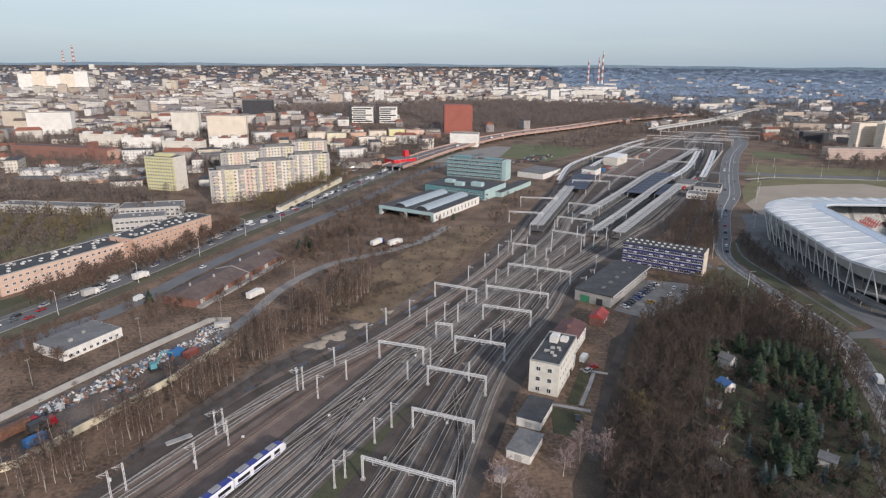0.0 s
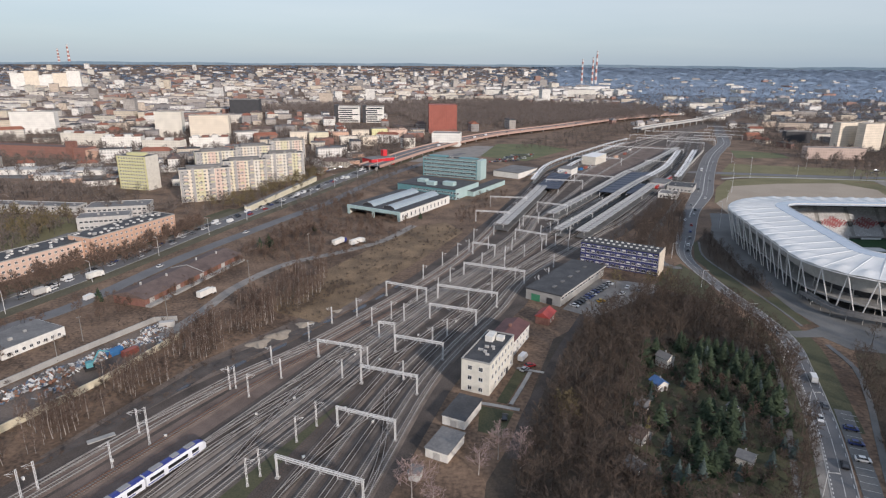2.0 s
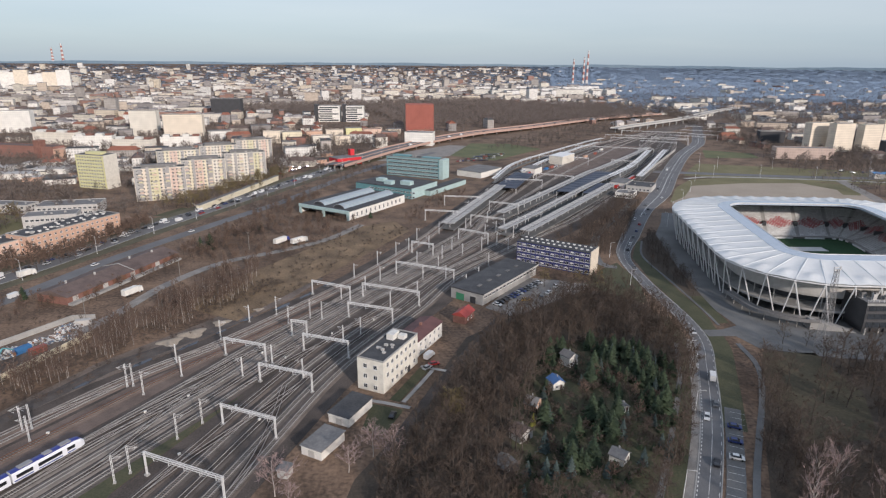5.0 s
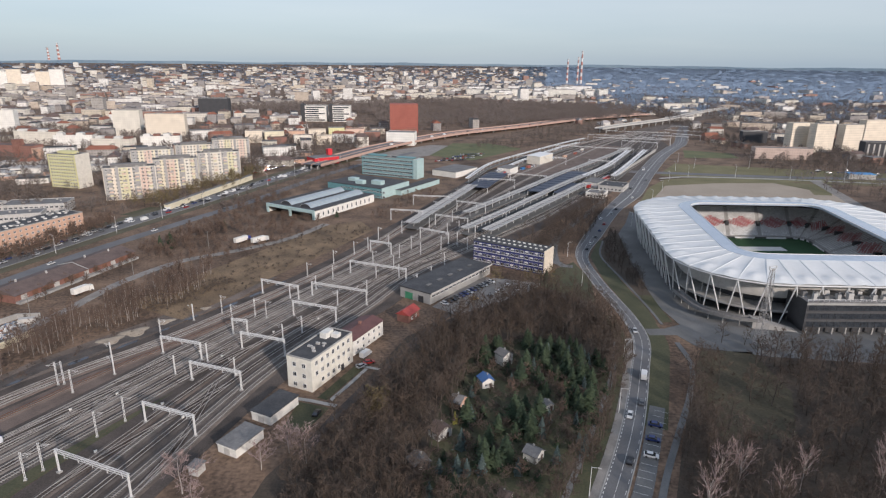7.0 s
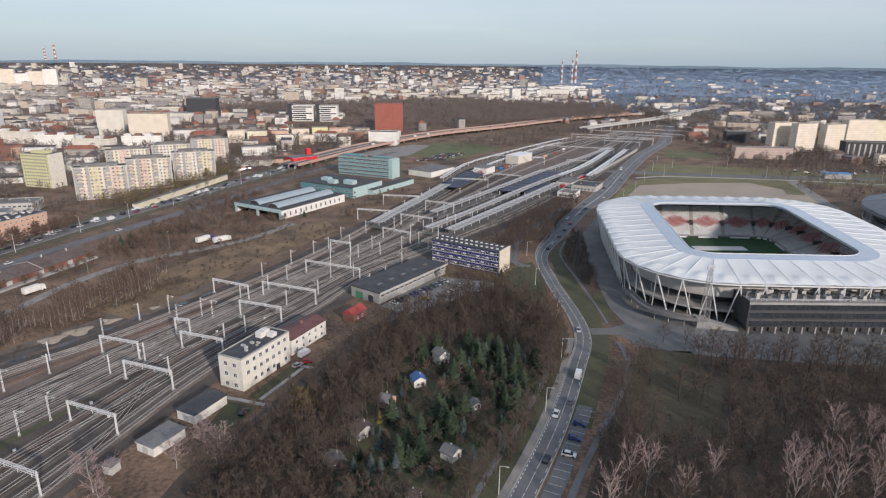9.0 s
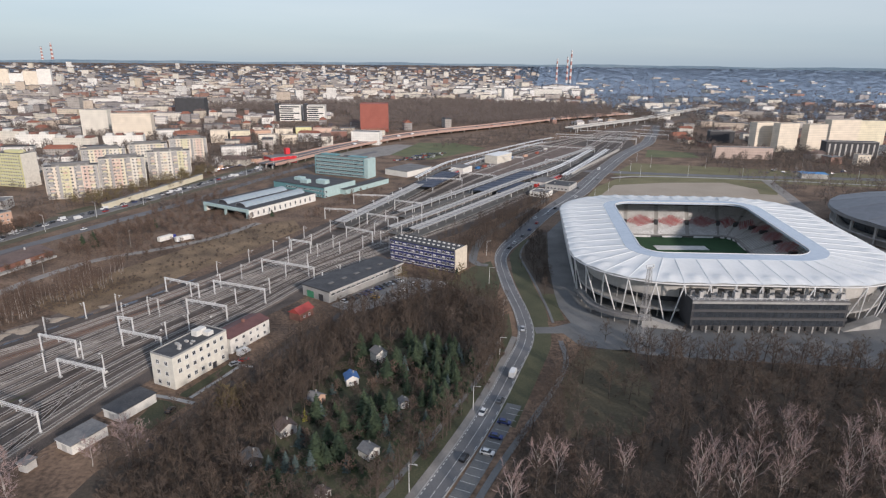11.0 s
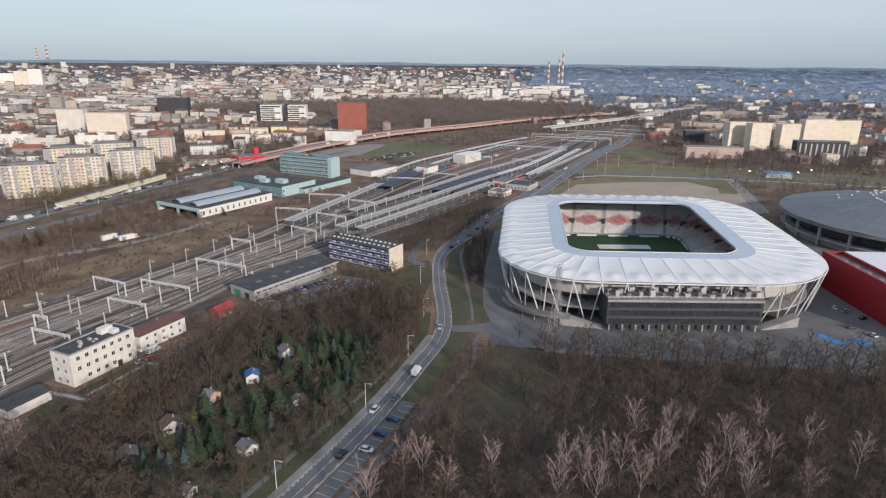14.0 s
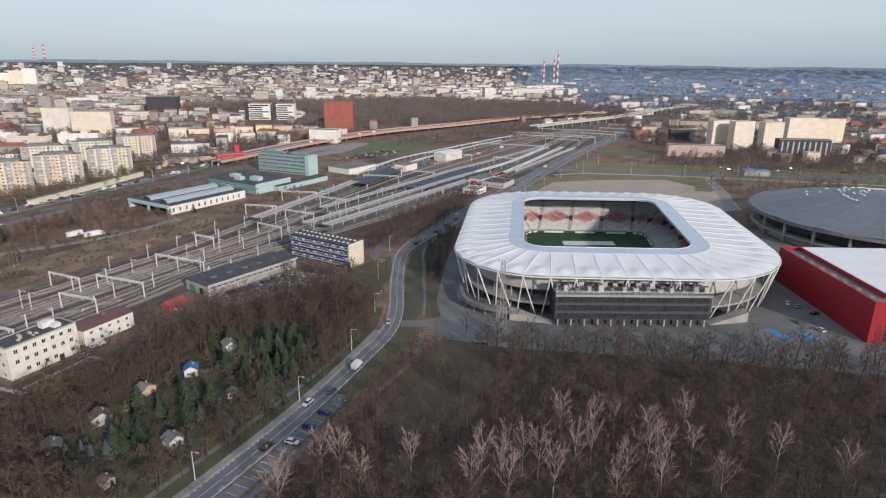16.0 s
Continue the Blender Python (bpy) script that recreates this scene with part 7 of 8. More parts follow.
class Wood:
    """Many trees joined into one mesh."""

    def __init__(self):
        self.v, self.t, self.m, self.n = [], [], [], 0

    def add(self, proto, x, y, s, sz=None):
        a = tr.uniform(0, 6.283)
        c, sn = math.cos(a) * s, math.sin(a) * s
        for v, t, mi in ((proto[0], proto[1], 0), (proto[2], proto[3], 1)):
            w = np.stack([v[:, 0] * c - v[:, 1] * sn + x, v[:, 0] * sn + v[:, 1] * c + y, v[:, 2] * (sz or s) + ground_z(x, y)], 1)
            self.v.append(w)
            self.t.append(t + self.n)
            self.m.append(np.full(len(t), mi))
            self.n += len(w)

    def done(self, name, label, mats, category="woodland"):
        me = np_mesh(name, np.concatenate(self.v), np.concatenate(self.t), mats, np.concatenate(self.m))
        return tagged(new(name, me), label, category, "", "stuff")


def scatter(poly, n, gap, avoid=lambda x, y: False):
    xs, ys = [p[0] for p in poly], [p[1] for p in poly]
    out, cells = [], {}
    for _ in range(n * 12):
        if len(out) >= n:
            break
        x, y = tr.uniform(min(xs), max(xs)), tr.uniform(min(ys), max(ys))
        k = (int(x // gap), int(y // gap))
        if k in cells or not inside(x, y, poly) or avoid(x, y):
            continue
        cells[k] = 1
        out.append((x, y))
    return out


def near_path(x, y, path, d):
    return any((x - a) ** 2 + (y - b) ** 2 < d * d for a, b in path)


AVN = [tuple(p) for p in av if p[1] < 420]
HOUSES = [(108, 207.5), (100, 190.5), (90, 177), (84, 160), (111, 149), (78, 145), (119.5, 175.5), (101, 131), (69.5, 248.5), (72, 244)]
FOREST_W = [(42, 130), (60, 112), (104, 112), (128, 146), (150, 192), (159, 226), (157, 262), (130, 282), (96, 252), (84, 236), (66, 214), (58, 186), (50, 168)]
GARDEN = [(80, 128), (110, 124), (138, 170), (147, 205), (132, 228), (106, 222), (92, 190)]
PARK = [(142, 92), (420, 60), (460, 170), (372, 184), (330, 193), (240, 205), (200, 212), (184, 196), (165, 160)]
GLADE = [(168, 156), (195, 158), (209, 187), (210, 221), (184, 221), (172, 196)]

LANE = [tuple(p) for p in smooth_path([(44, 150), (50.5, 170.5), (63.5, 202), (74, 226), (88, 255)], 4.0)]
# park and wood: the nearer trees singly, the rest joined
forest = [(x, y) for x, y in scatter(FOREST_W, 400, 4.6, lambda x, y: inside(x, y, GARDEN) or near_path(x, y, HOUSES, 6) or (x < 74 and y > 196 and tr.random() < 0.75) or near_path(x, y, LANE, 5.5))]
park = [(x, y) for x, y in scatter(PARK, 1050, 5.6, lambda x, y: inside(x, y, GLADE) and tr.random() < 0.97 or near_path(x, y, AVN, 11))]
wood = Wood()
tanwood = Wood()
single = 0
for i, (x, y) in enumerate(park + forest):
    pick = tr.random()
    s = tr.uniform(0.65, 1.15)
    if pick > 0.93:
        proto, lab, nm = tr.choice(REDDISH), "leafless tree with reddish brown twigs", "bare_tree"
    else:
        proto, lab, nm = tr.choice(BARE), "leafless grey-brown tree in the wood", "bare_tree"
    if single < 230 and y < 178 and i % 3 == 0:
        plant(proto, x, y, s, lab, nm, "park trees")
        single += 1
    elif nm == "bare_tree" and pick <= 0.93:
        (tanwood if tr.random() < (0.62 if i >= len(park) else 0.45 if x > 235 else 0.1) else wood).add(proto, x, y, s)
    elif i >= len(park) or tr.random() < 0.4:
        tanwood.add(proto, x, y, s * 0.8)
wood.done("bare_wood", "dense leafless brown woodland in early spring", [M_bark, M_twig])
tanwood.done("tan_wood", "tan-brown leafless trees round the allotments", [M_bark, M_twigtan])
under = Wood()
for x, y in scatter(FOREST_W, 700, 3.0, lambda x, y: near_path(x, y, HOUSES, 5) or near_path(x, y, LANE, 3.5)) + scatter(PARK, 800, 4.6, lambda x, y: inside(x, y, GLADE) or near_path(x, y, AVN, 9)):
    under.add(tr.choice(BUSH), x, y, tr.uniform(0.6, 1.3))
for x, y in scatter([(142, 118), (150, 116), (166, 154), (182, 192), (194, 218), (186, 220), (174, 194), (156, 156)], 130, 2.6):
    under.add(tr.choice(SMALL), x, y, tr.uniform(0.6, 1.2))
for x, y in scatter(GLADE, 40, 3.0):
    under.add(tr.choice(BUSH), x, y, tr.uniform(0.25, 0.6))
for x, y in scatter(GARDEN, 150, 3.0, lambda x, y: near_path(x, y, HOUSES, 4)):
    under.add(tr.choice(BUSH + SMALL), x, y, tr.uniform(0.5, 1.1))
under.done("undergrowth", "brown leafless undergrowth on the wood floor", [M_bark, M_twig], "undergrowth")

for x, y in ((200, 130), (205, 129), (211, 133), (224, 148), (233, 148), (239, 129), (245, 134), (215, 131), (224, 131), (208, 138), (226, 152), (235, 154), (242, 151), (250, 144), (262, 152), (157, 131), (163, 130), (182, 133), (250, 133), (231, 138),
             (259, 138), (219, 124), (233, 122), (206, 121), (196, 122), (272, 143), (282, 136), (296, 128), (150, 118), (168, 122), (246, 122), (262, 124)):
    plant(tr.choice(PALE), x + tr.uniform(-1, 1), y + 3, tr.uniform(0.85, 1.2), "tall leafless tree with pale stem and grey-pink twigs", "pale_tree", "park trees")
hedge = Wood()
for x, y in scatter([(182, 282), (187, 282), (191, 322), (201, 388), (198, 388), (187, 370), (180, 340)], 70, 2.6):
    hedge.add(tr.choice(BARE), x, y, tr.uniform(0.35, 0.62))
hedge.done("hedge_trees", "dense hedge of small bare trees beside the stadium plaza", [M_bark, M_twig], "hedge")
for k in range(36):
    plant(tr.choice(BARE), 204 + k * 4.4 + tr.uniform(-2, 2), 207 + 3 * math.sin(k * 1.7) - max(0, k - 10) * 0.35, tr.uniform(0.8, 1.2), "tall leafless tree at the edge of the stadium plaza", "bare_tree", "plaza trees")
for x, y in ((150, 116), (153, 122), (152, 130), (157, 136), (155, 142), (160, 146), (163, 153), (161, 160), (166, 163), (169, 171), (167, 178), (173, 182), (147, 108), (158, 128), (172, 190), (178, 200)):
    plant(tr.choice(BARE), x + tr.uniform(-1, 1), y, tr.uniform(0.6, 0.95), "leafless grey-brown tree beside the parking bays", "bare_tree", "roadside trees")
# allotment gardens
GROVES = [(126, 208, 15), (138, 196, 9), (104, 158, 8), (118, 190, 7), (96, 148, 7), (112, 170, 6), (130, 176, 5), (90, 168, 4), (104, 214, 6)]
for i, (x, y) in enumerate(scatter(GARDEN, 165, 3.8, lambda x, y: near_path(x, y, HOUSES, 6))):
    grove = any((x - a) ** 2 + (y - b) ** 2 < r * r for a, b, r in GROVES)
    k = tr.random() * (0.75 if grove else 1.0) + (0.0 if grove else 0.42 * tr.random())
    if k > 1.0:
        continue
    if k < 0.52:
        plant(tr.choice(SPRUCE), x, y, tr.uniform(0.6, 1.25) if grove else tr.uniform(0.3, 0.7), "dark green spruce in the allotment gardens", "spruce", "garden conifers")
    elif k < 0.62:
        plant(BLUESP[0], x, y, tr.uniform(0.6, 1.1), "bluish spruce in the allotment gardens", "spruce", "garden conifers")
    elif k < 0.64:
        plant(THUJA[0], x, y, tr.uniform(0.7, 1.2), "golden yellow-green thuja in the gardens", "thuja", "garden conifers")
    elif k < 0.78:
        plant(tr.choice(REDDISH), x, y, tr.uniform(0.4, 0.8), "rusty brown leafless garden tree", "garden_tree", "garden trees")
    else:
        plant(tr.choice(SMALL), x, y, tr.uniform(0.7, 1.2), "small leafless fruit tree", "fruit_tree", "garden trees")
# trees that stand out
for x, y, s in ((16, 133, 1.15), (40, 150, 1.0), (46, 146, 1.05), (34, 143, 0.8), (22, 126, 0.9)):
    plant(tr.choice(SPREAD), x, y, s, "spreading leafless tree with pale twigs beside the garages", "pale_tree", "yard trees")
for x, y in ((134, 292), (128, 288), (140, 288), (142, 300), (112, 290)):
    plant(tr.choice(OLIVE), x, y, tr.uniform(0.6, 0.9), "leafless tree with budding yellowish twigs", "bare_tree", "office trees")
for k in range(9):
    plant(tr.choice(OLIVE), 62 + (k % 3) * 1.8, 167 + k * 1.1, tr.uniform(0.55, 0.95), "slender bare tree with tan twigs beside the lane", "tan_tree", "lane trees")
for x, y in ((158, 230), (160, 245), (163, 262), (158, 284), (160, 300), (176, 320), (182, 345), (150, 200), (144, 186), (182, 276), (200, 226), (208, 224), (222, 223)):
    plant(tr.choice(BARE), x + tr.uniform(-1, 1), y, tr.uniform(0.5, 0.8), "leafless grey-brown roadside tree", "bare_tree", "roadside trees")

# birch strip and scrub on the west side
strip = Wood()
birches = Wood()
STRIP = [(-116, 130), (-99, 138), (-92, 156), (-79, 182), (-69, 206), (-55, 232), (-43, 258), (-34, 288), (-40, 312), (-54, 300), (-66, 268), (-79, 238), (-86, 207), (-107, 163), (-117, 142)]
for i, (x, y) in enumerate(scatter(STRIP, 330, 2.7, lambda x, y: math.sin(x * 0.21 + y * 0.13) + math.sin(y * 0.27) < -0.55)):
    if i % 7 == 0:
        plant(tr.choice(BIRCH), x, y, tr.uniform(0.55, 1.0), "slender white-trunked birch in a strip beside the tracks", "birch", "birch strip")
    else:
        birches.add(tr.choice(BIRCH), x, y, tr.uniform(0.45, 0.85))
birches.done("birch_strip", "strip of slender leafless birches beside the tracks", [M_birch, M_twigred])
for x, y in scatter([(-70, 320), (-40, 330), (-10, 372), (8, 415), (-12, 425), (-50, 430), (-70, 400), (-84, 350)], 150, 4.5, lambda x, y: near_path(x, y, [(-40, 364), (-29, 364), (-8, 400)], 9)):
    strip.add(tr.choice(REDDISH), x, y, tr.uniform(0.35, 0.7))
for x, y in scatter([(-150, 262), (-128, 240), (-112, 262), (-100, 300), (-112, 290), (-138, 268)], 40, 4.5):
    strip.add(tr.choice(REDDISH), x, y, tr.uniform(0.35, 0.6))
for x, y in scatter([(-175, 215), (-150, 200), (-142, 205), (-150, 245), (-165, 240)], 40, 4.5, lambda x, y: abs(x + 147) < 13 and abs(y - 224) < 14):
    strip.add(tr.choice(REDDISH), x, y, tr.uniform(0.35, 0.7))
for x, y in scatter([(-94, 340), (-74, 325), (-60, 400), (-50, 430), (-40, 500), (-66, 470)], 90, 4.0):
    strip.add(tr.choice(REDDISH), x, y, tr.uniform(0.4, 0.8))
for x, y in scatter([(38, 405), (54, 440), (84, 520), (60, 520), (30, 440)], 50, 5.0):
    strip.add(tr.choice(REDDISH), x, y, tr.uniform(0.3, 0.55))
for x, y in scatter([(-124, 262), (-104, 262), (-84, 320), (-78, 345), (-94, 345)], 26, 5.0, lambda x, y: near_path(x, y, [(-111, 298.4), (-105, 318), (-117, 279), (-88.5, 275.5)], 14)):
    strip.add(tr.choice(REDDISH), x, y, tr.uniform(0.35, 0.7))
strip.done("scrub", "rusty brown leafless scrub trees", [M_bark, M_twigred])
scrub = Wood()
for x, y in scatter([(-200, 90), (-120, 90), (-90, 140), (-64, 190), (-40, 232), (-10, 285), (16, 345), (40, 400), (10, 410), (-60, 330), (-90, 250), (-150, 240)], 900, 3.4):
    if not inside(x, y, [(-142, 160), (-121, 145), (-84, 228), (-101, 247)]) and not near_path(x, y, [(-90, 236), (-88, 244), (-86, 252), (-84.5, 261), (-83, 270), (-81.5, 279), (-80, 288), (-76, 297), (-72, 306), (-68, 315), (-64, 324)], 5.5):
        scrub.add(tr.choice(BUSH), x, y, tr.uniform(0.3, 0.8))
for x, y in scatter([(104, 300), (160, 292), (150, 340), (190, 440), (150, 420), (120, 350)], 120, 4.5, lambda x, y: abs((x - 124) * 0.85 - (y - 324.5) * 0.53) < 26 and abs((x - 124) * 0.53 + (y - 324.5) * 0.85) < 9):
    scrub.add(tr.choice(BARE), x, y, tr.uniform(0.3, 0.55))
for x, y in scatter([(140, 350), (160, 340), (176, 372), (205, 445), (226, 492), (206, 486), (160, 418)], 260, 3.2):
    scrub.add(tr.choice(BARE), x, y, tr.uniform(0.4, 0.75))
for x, y in scatter([(-96, 205), (-84, 207), (-66, 240), (-42, 285), (-30, 300), (-20, 292), (-56, 232), (-80, 186), (-96, 156)], 420, 1.9):
    scrub.add(tr.choice(BUSH), x, y, tr.uniform(0.25, 0.6))
scrub.done("bushes", "brown leafless bushes on rough ground", [M_bark, M_twig], "bushes")
# trees along the orange blocks and housing estates
estate = Wood()
for x, y in scatter([(-196, 262), (-180, 262), (-148, 330), (-136, 400), (-148, 404), (-162, 345), (-182, 315)], 130, 3.4):
    estate.add(tr.choice(REDDISH), x, y, tr.uniform(0.6, 1.1))
estate.done("avenue_trees", "row of rusty brown leafless trees before the long blocks", [M_bark, M_twigred])
lots = Wood()
for x, y in scatter([(-190, 425), (-150, 425), (-118, 462), (-108, 500), (-130, 500), (-190, 470)], 55, 5.0):
    lots.add(tr.choice(MIDTREE), x, y, tr.uniform(0.5, 0.9))
for x, y in scatter([(-420, 330), (-232, 330), (-210, 470), (-270, 520), (-420, 520)], 300, 7.0, lambda x, y: inside(x, y, [(-330, 434), (-240, 424), (-238, 450), (-330, 460)])):
    lots.add(tr.choice(MIDTREE), x, y, tr.uniform(0.6, 1.15))
for x, y in scatter([(-330, 520), (-200, 500), (-120, 520), (-90, 590), (-110, 700), (-300, 720), (-420, 620)], 260, 8.0, lambda x, y: not free(x, y, -8)):
    lots.add(tr.choice(MIDTREE), x, y, tr.uniform(0.5, 0.9))
for x, y in scatter([(460, 620), (900, 560), (1000, 900), (520, 900), (440, 700)], 420, 9.0, lambda x, y: not free(x, y, -6)):
    lots.add(tr.choice(MIDTREE), x, y, tr.uniform(0.5, 0.9))
for x, y in scatter([(-100, 440), (-60, 440), (-20, 560), (0, 640), (-30, 640), (-80, 520)], 120, 5.0):
    lots.add(tr.choice(MIDTREE), x, y, tr.uniform(0.35, 0.65))
for x, y in scatter([(-240, 250), (-200, 235), (-222, 330), (-240, 420), (-330, 420)], 120, 7.0):
    lots.add(tr.choice(MIDTREE), x, y, tr.uniform(0.5, 0.95))
for x, y in scatter([(450, 790), (500, 780), (540, 1100), (620, 1500), (560, 1500), (500, 1050), (460, 880)], 380, 7.0):
    lots.add(tr.choice(MIDTREE), x, y, tr.uniform(0.6, 1.0))
for x, y in scatter([(110, 790), (200, 800), (260, 880), (380, 1030), (360, 1150), (240, 1010)], 300, 7.0, lambda x, y: near_path(x, y, [tuple(p) for p in vi], 22)):
    lots.add(tr.choice(MIDTREE), x, y, tr.uniform(0.4, 0.8))
for x, y in scatter([(440, 480), (480, 460), (600, 500), (620, 570), (450, 560)], 70, 8.0):
    lots.add(tr.choice(MIDTREE), x, y, tr.uniform(0.4, 0.8))
for x, y in scatter([(-620, 640), (-300, 590), (-90, 600), (-20, 760), (20, 860), (-60, 1000), (-560, 1000)], 1300, 8.0, lambda x, y: not free(x, y, -6)):
    lots.add(tr.choice(MIDTREE), x, y, tr.uniform(0.7, 1.25))
for x, y in scatter([(380, 640), (480, 650), (640, 610), (720, 660), (660, 725), (450, 715)], 110, 6.0, lambda x, y: not free(x, y, -6)):
    lots.add(tr.choice(MIDTREE), x, y, tr.uniform(0.35, 0.7))
for x, y in scatter([(430, 655), (640, 628), (820, 640), (860, 830), (760, 840), (650, 800), (520, 790), (450, 720)], 330, 7.0, lambda x, y: not free(x, y, -10)):
    lots.add(tr.choice(MIDTREE), x, y, tr.uniform(0.7, 1.15))
lots.done("town_trees", "leafless brown trees between town blocks", [M_bark, M_twiggrey])
olive = Wood()
for x, y in scatter([(-400, 350), (-300, 320), (-235, 350), (-225, 415), (-290, 425), (-400, 425)], 120, 6.0):
    olive.add(tr.choice(OLIVE), x, y, tr.uniform(0.7, 1.25))
for x, y in scatter([(-160, 455), (-124, 450), (-104, 520), (-88, 590), (-104, 610), (-130, 520)], 75, 4.5):
    olive.add(tr.choice(OLIVE), x, y, tr.uniform(0.55, 1.0))
olive.done("budding_trees", "trees with yellowish spring buds", [M_bark, M_twigolive])
# far woods, their twig colour paled to paint in the haze
far = Wood()
for x, y in scatter(WOODS, 4200, 7.0, lambda x, y: not free(x, y, 0)):
    far.add(tr.choice(FARTREE), x, y, tr.uniform(0.8, 1.3))
for x, y in scatter([(520, 890), (900, 950), (1150, 1300), (1300, 1700), (800, 1700), (640, 1300)], 1500, 9.0, lambda x, y: not free(x, y, 0)):
    far.add(tr.choice(FARTREE), x, y, tr.uniform(0.7, 1.2))
for k in range(9000):
    r = 620 + 2600 * tr.random() ** 1.3
    a = tr.uniform(-0.8, 0.8)
    x, y = 95 + r * math.sin(a), r * math.cos(a)
    if (y < 1300 and road_x(y) - 20 < x < 430) or not free(x, y, -3):
        continue
    far.add(tr.choice(FARTREE), x, y, tr.uniform(0.5, 1.0))
far.done("far_woods", "distant brown leafless woods and town trees, paled with painted haze", [M_bark, M_twighaze])
# forest near the horizon, with blue haze put into its colour
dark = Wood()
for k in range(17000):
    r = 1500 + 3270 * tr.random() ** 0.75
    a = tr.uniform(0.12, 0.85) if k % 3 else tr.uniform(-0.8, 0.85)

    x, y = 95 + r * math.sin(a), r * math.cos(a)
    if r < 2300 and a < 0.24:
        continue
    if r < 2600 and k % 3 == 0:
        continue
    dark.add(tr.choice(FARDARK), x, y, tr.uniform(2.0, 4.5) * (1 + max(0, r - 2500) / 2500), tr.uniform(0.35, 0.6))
dark.done("far_forest", "distant forest towards the horizon, tinted with painted blue haze", [M_bark, M_hazewood])

# dark evergreens among the scrub
for x, y, s in ((-86, 352, 0.9), (-82, 357, 1.0), (-78, 351, 0.8), (-138, 268, 0.8), (-62, 396, 0.7), (8, 430, 0.6), (140, 303, 0.6)):
    plant(tr.choice(SPRUCE), x, y, s, "dark green spruce beside the goods yard", "spruce", "yard conifers")

# ---- vehicles ----
def car_proto(name, label, colour, size=(4.3, 1.78, 1.45), van=False):
    """A car along +x: shaped body, glass house, four wheels, lamps."""
    l, w, h = size
    mt = paint(name + " paint", colour, 0.3, 0.1, 1.0, 0.03, 0)
    ob = thing("van" if van else "car", label, "van" if van else "car", pose(0, 0, -60), "vehicles")
    prof = [(-l / 2, 0.35), (-l / 2, 0.85), (-l / 2 + 0.12, 0.98), (l / 2 - 0.95, 0.92), (l / 2 - 0.1, 0.72), (l / 2, 0.4)]
    if van:
        prof = [(-l / 2, 0.35), (-l / 2, h), (l * 0.28, h), (l * 0.36, h * 0.62), (l / 2, h * 0.5), (l / 2, 0.4)]
    g = Geo()
    n = len(prof)
    for s in (-1, 1):
        g.v += [(x, s * w / 2, z) for x, z in prof]
    g.f += [tuple(range(n)), tuple(range(2 * n - 1, n - 1, -1))] + [(k, n + k, n + (k + 1) % n, (k + 1) % n) for k in range(n)]
    g.m = [0] * len(g.f)
    part("body", g, mt, ob)
    if not van:
        cab = [(-l / 2 + 0.25, 0.95), (-l * 0.30, h), (l * 0.10, h), (l * 0.28, 0.90)]
        g = Geo()
        for s in (-1, 1):
            g.v += [(x, s * (w / 2 - (0.08 if z < 1 else 0.22)), z) for x, z in cab]
        g.f += [(0, 1, 2, 3), (7, 6, 5, 4), (0, 4, 5, 1), (2, 6, 7, 3), (1, 5, 6, 2)]
        g.m = [1, 1, 1, 1, 0]
        part("cabin", g, [mt, M_glass], ob)
    else:
        part("windscreen", Geo().face([(l * 0.285, -w / 2 + 0.1, h - 0.05), (l * 0.365, -w / 2 + 0.1, h * 0.64), (l * 0.365, w / 2 - 0.1, h * 0.64), (l * 0.285, w / 2 - 0.1, h - 0.05)]), M_glass, ob, m=pose(0.02, 0, 0))
    for x in (-l * 0.31, l * 0.32):
        for s in (-1, 1):
            part("wheel", Geo().tube((x, s * (w / 2 - 0.2), 0.32), (x, s * (w / 2 + 0.02), 0.32), 0.32, n=10), M_tyre, ob)
    return ob


COLS = (("white", (0.72, 0.72, 0.71)), ("black", (0.015, 0.015, 0.018)), ("silver", (0.42, 0.43, 0.44)), ("dark blue", (0.03, 0.05, 0.17)), ("grey", (0.13, 0.135, 0.14)), ("red", (0.40, 0.025, 0.025)), ("yellow", (0.62, 0.36, 0.03)))
CARS = {c: car_proto("car " + c, c + " passenger car on the asphalt", col) for c, col in COLS}
VANS = {c: car_proto("van " + c, c + " delivery van on the road", col, (5.6, 2.0, 2.4), True) for c, col in (("white", (0.74, 0.74, 0.73)),)}
vr = random.Random(9)


def park_car(c, x, y, yaw, z=0.12, van=False, label=""):
    ob = copy_thing((VANS if van else CARS)[c], pose(x, y, z, 0, 0, yaw))
    if label:
        ob["label"] = label
    return ob


def drive(path, off, y0, y1, gap, flip=False, z=0.13):
    """Cars spaced along a road at an offset to its right."""
    n = normals(path)
    s, nxt = 0.0, 0.0
    for k in range(len(path) - 1):
        d = path[k + 1] - path[k]
        s += np.linalg.norm(d)
        if s >= nxt and y0 < path[k, 1] < y1:
            nxt = s + vr.uniform(*gap)
            p = path[k] + n[k] * off
            yaw = math.degrees(math.atan2(d[1], d[0])) + (180 if flip else 0)
            c = vr.choice([a for a, _ in COLS[:6]] + ["white", "silver", "grey", "black"])
            van = vr.random() < 0.1
            park_car("white" if van else c, p[0], p[1], yaw, z, van)


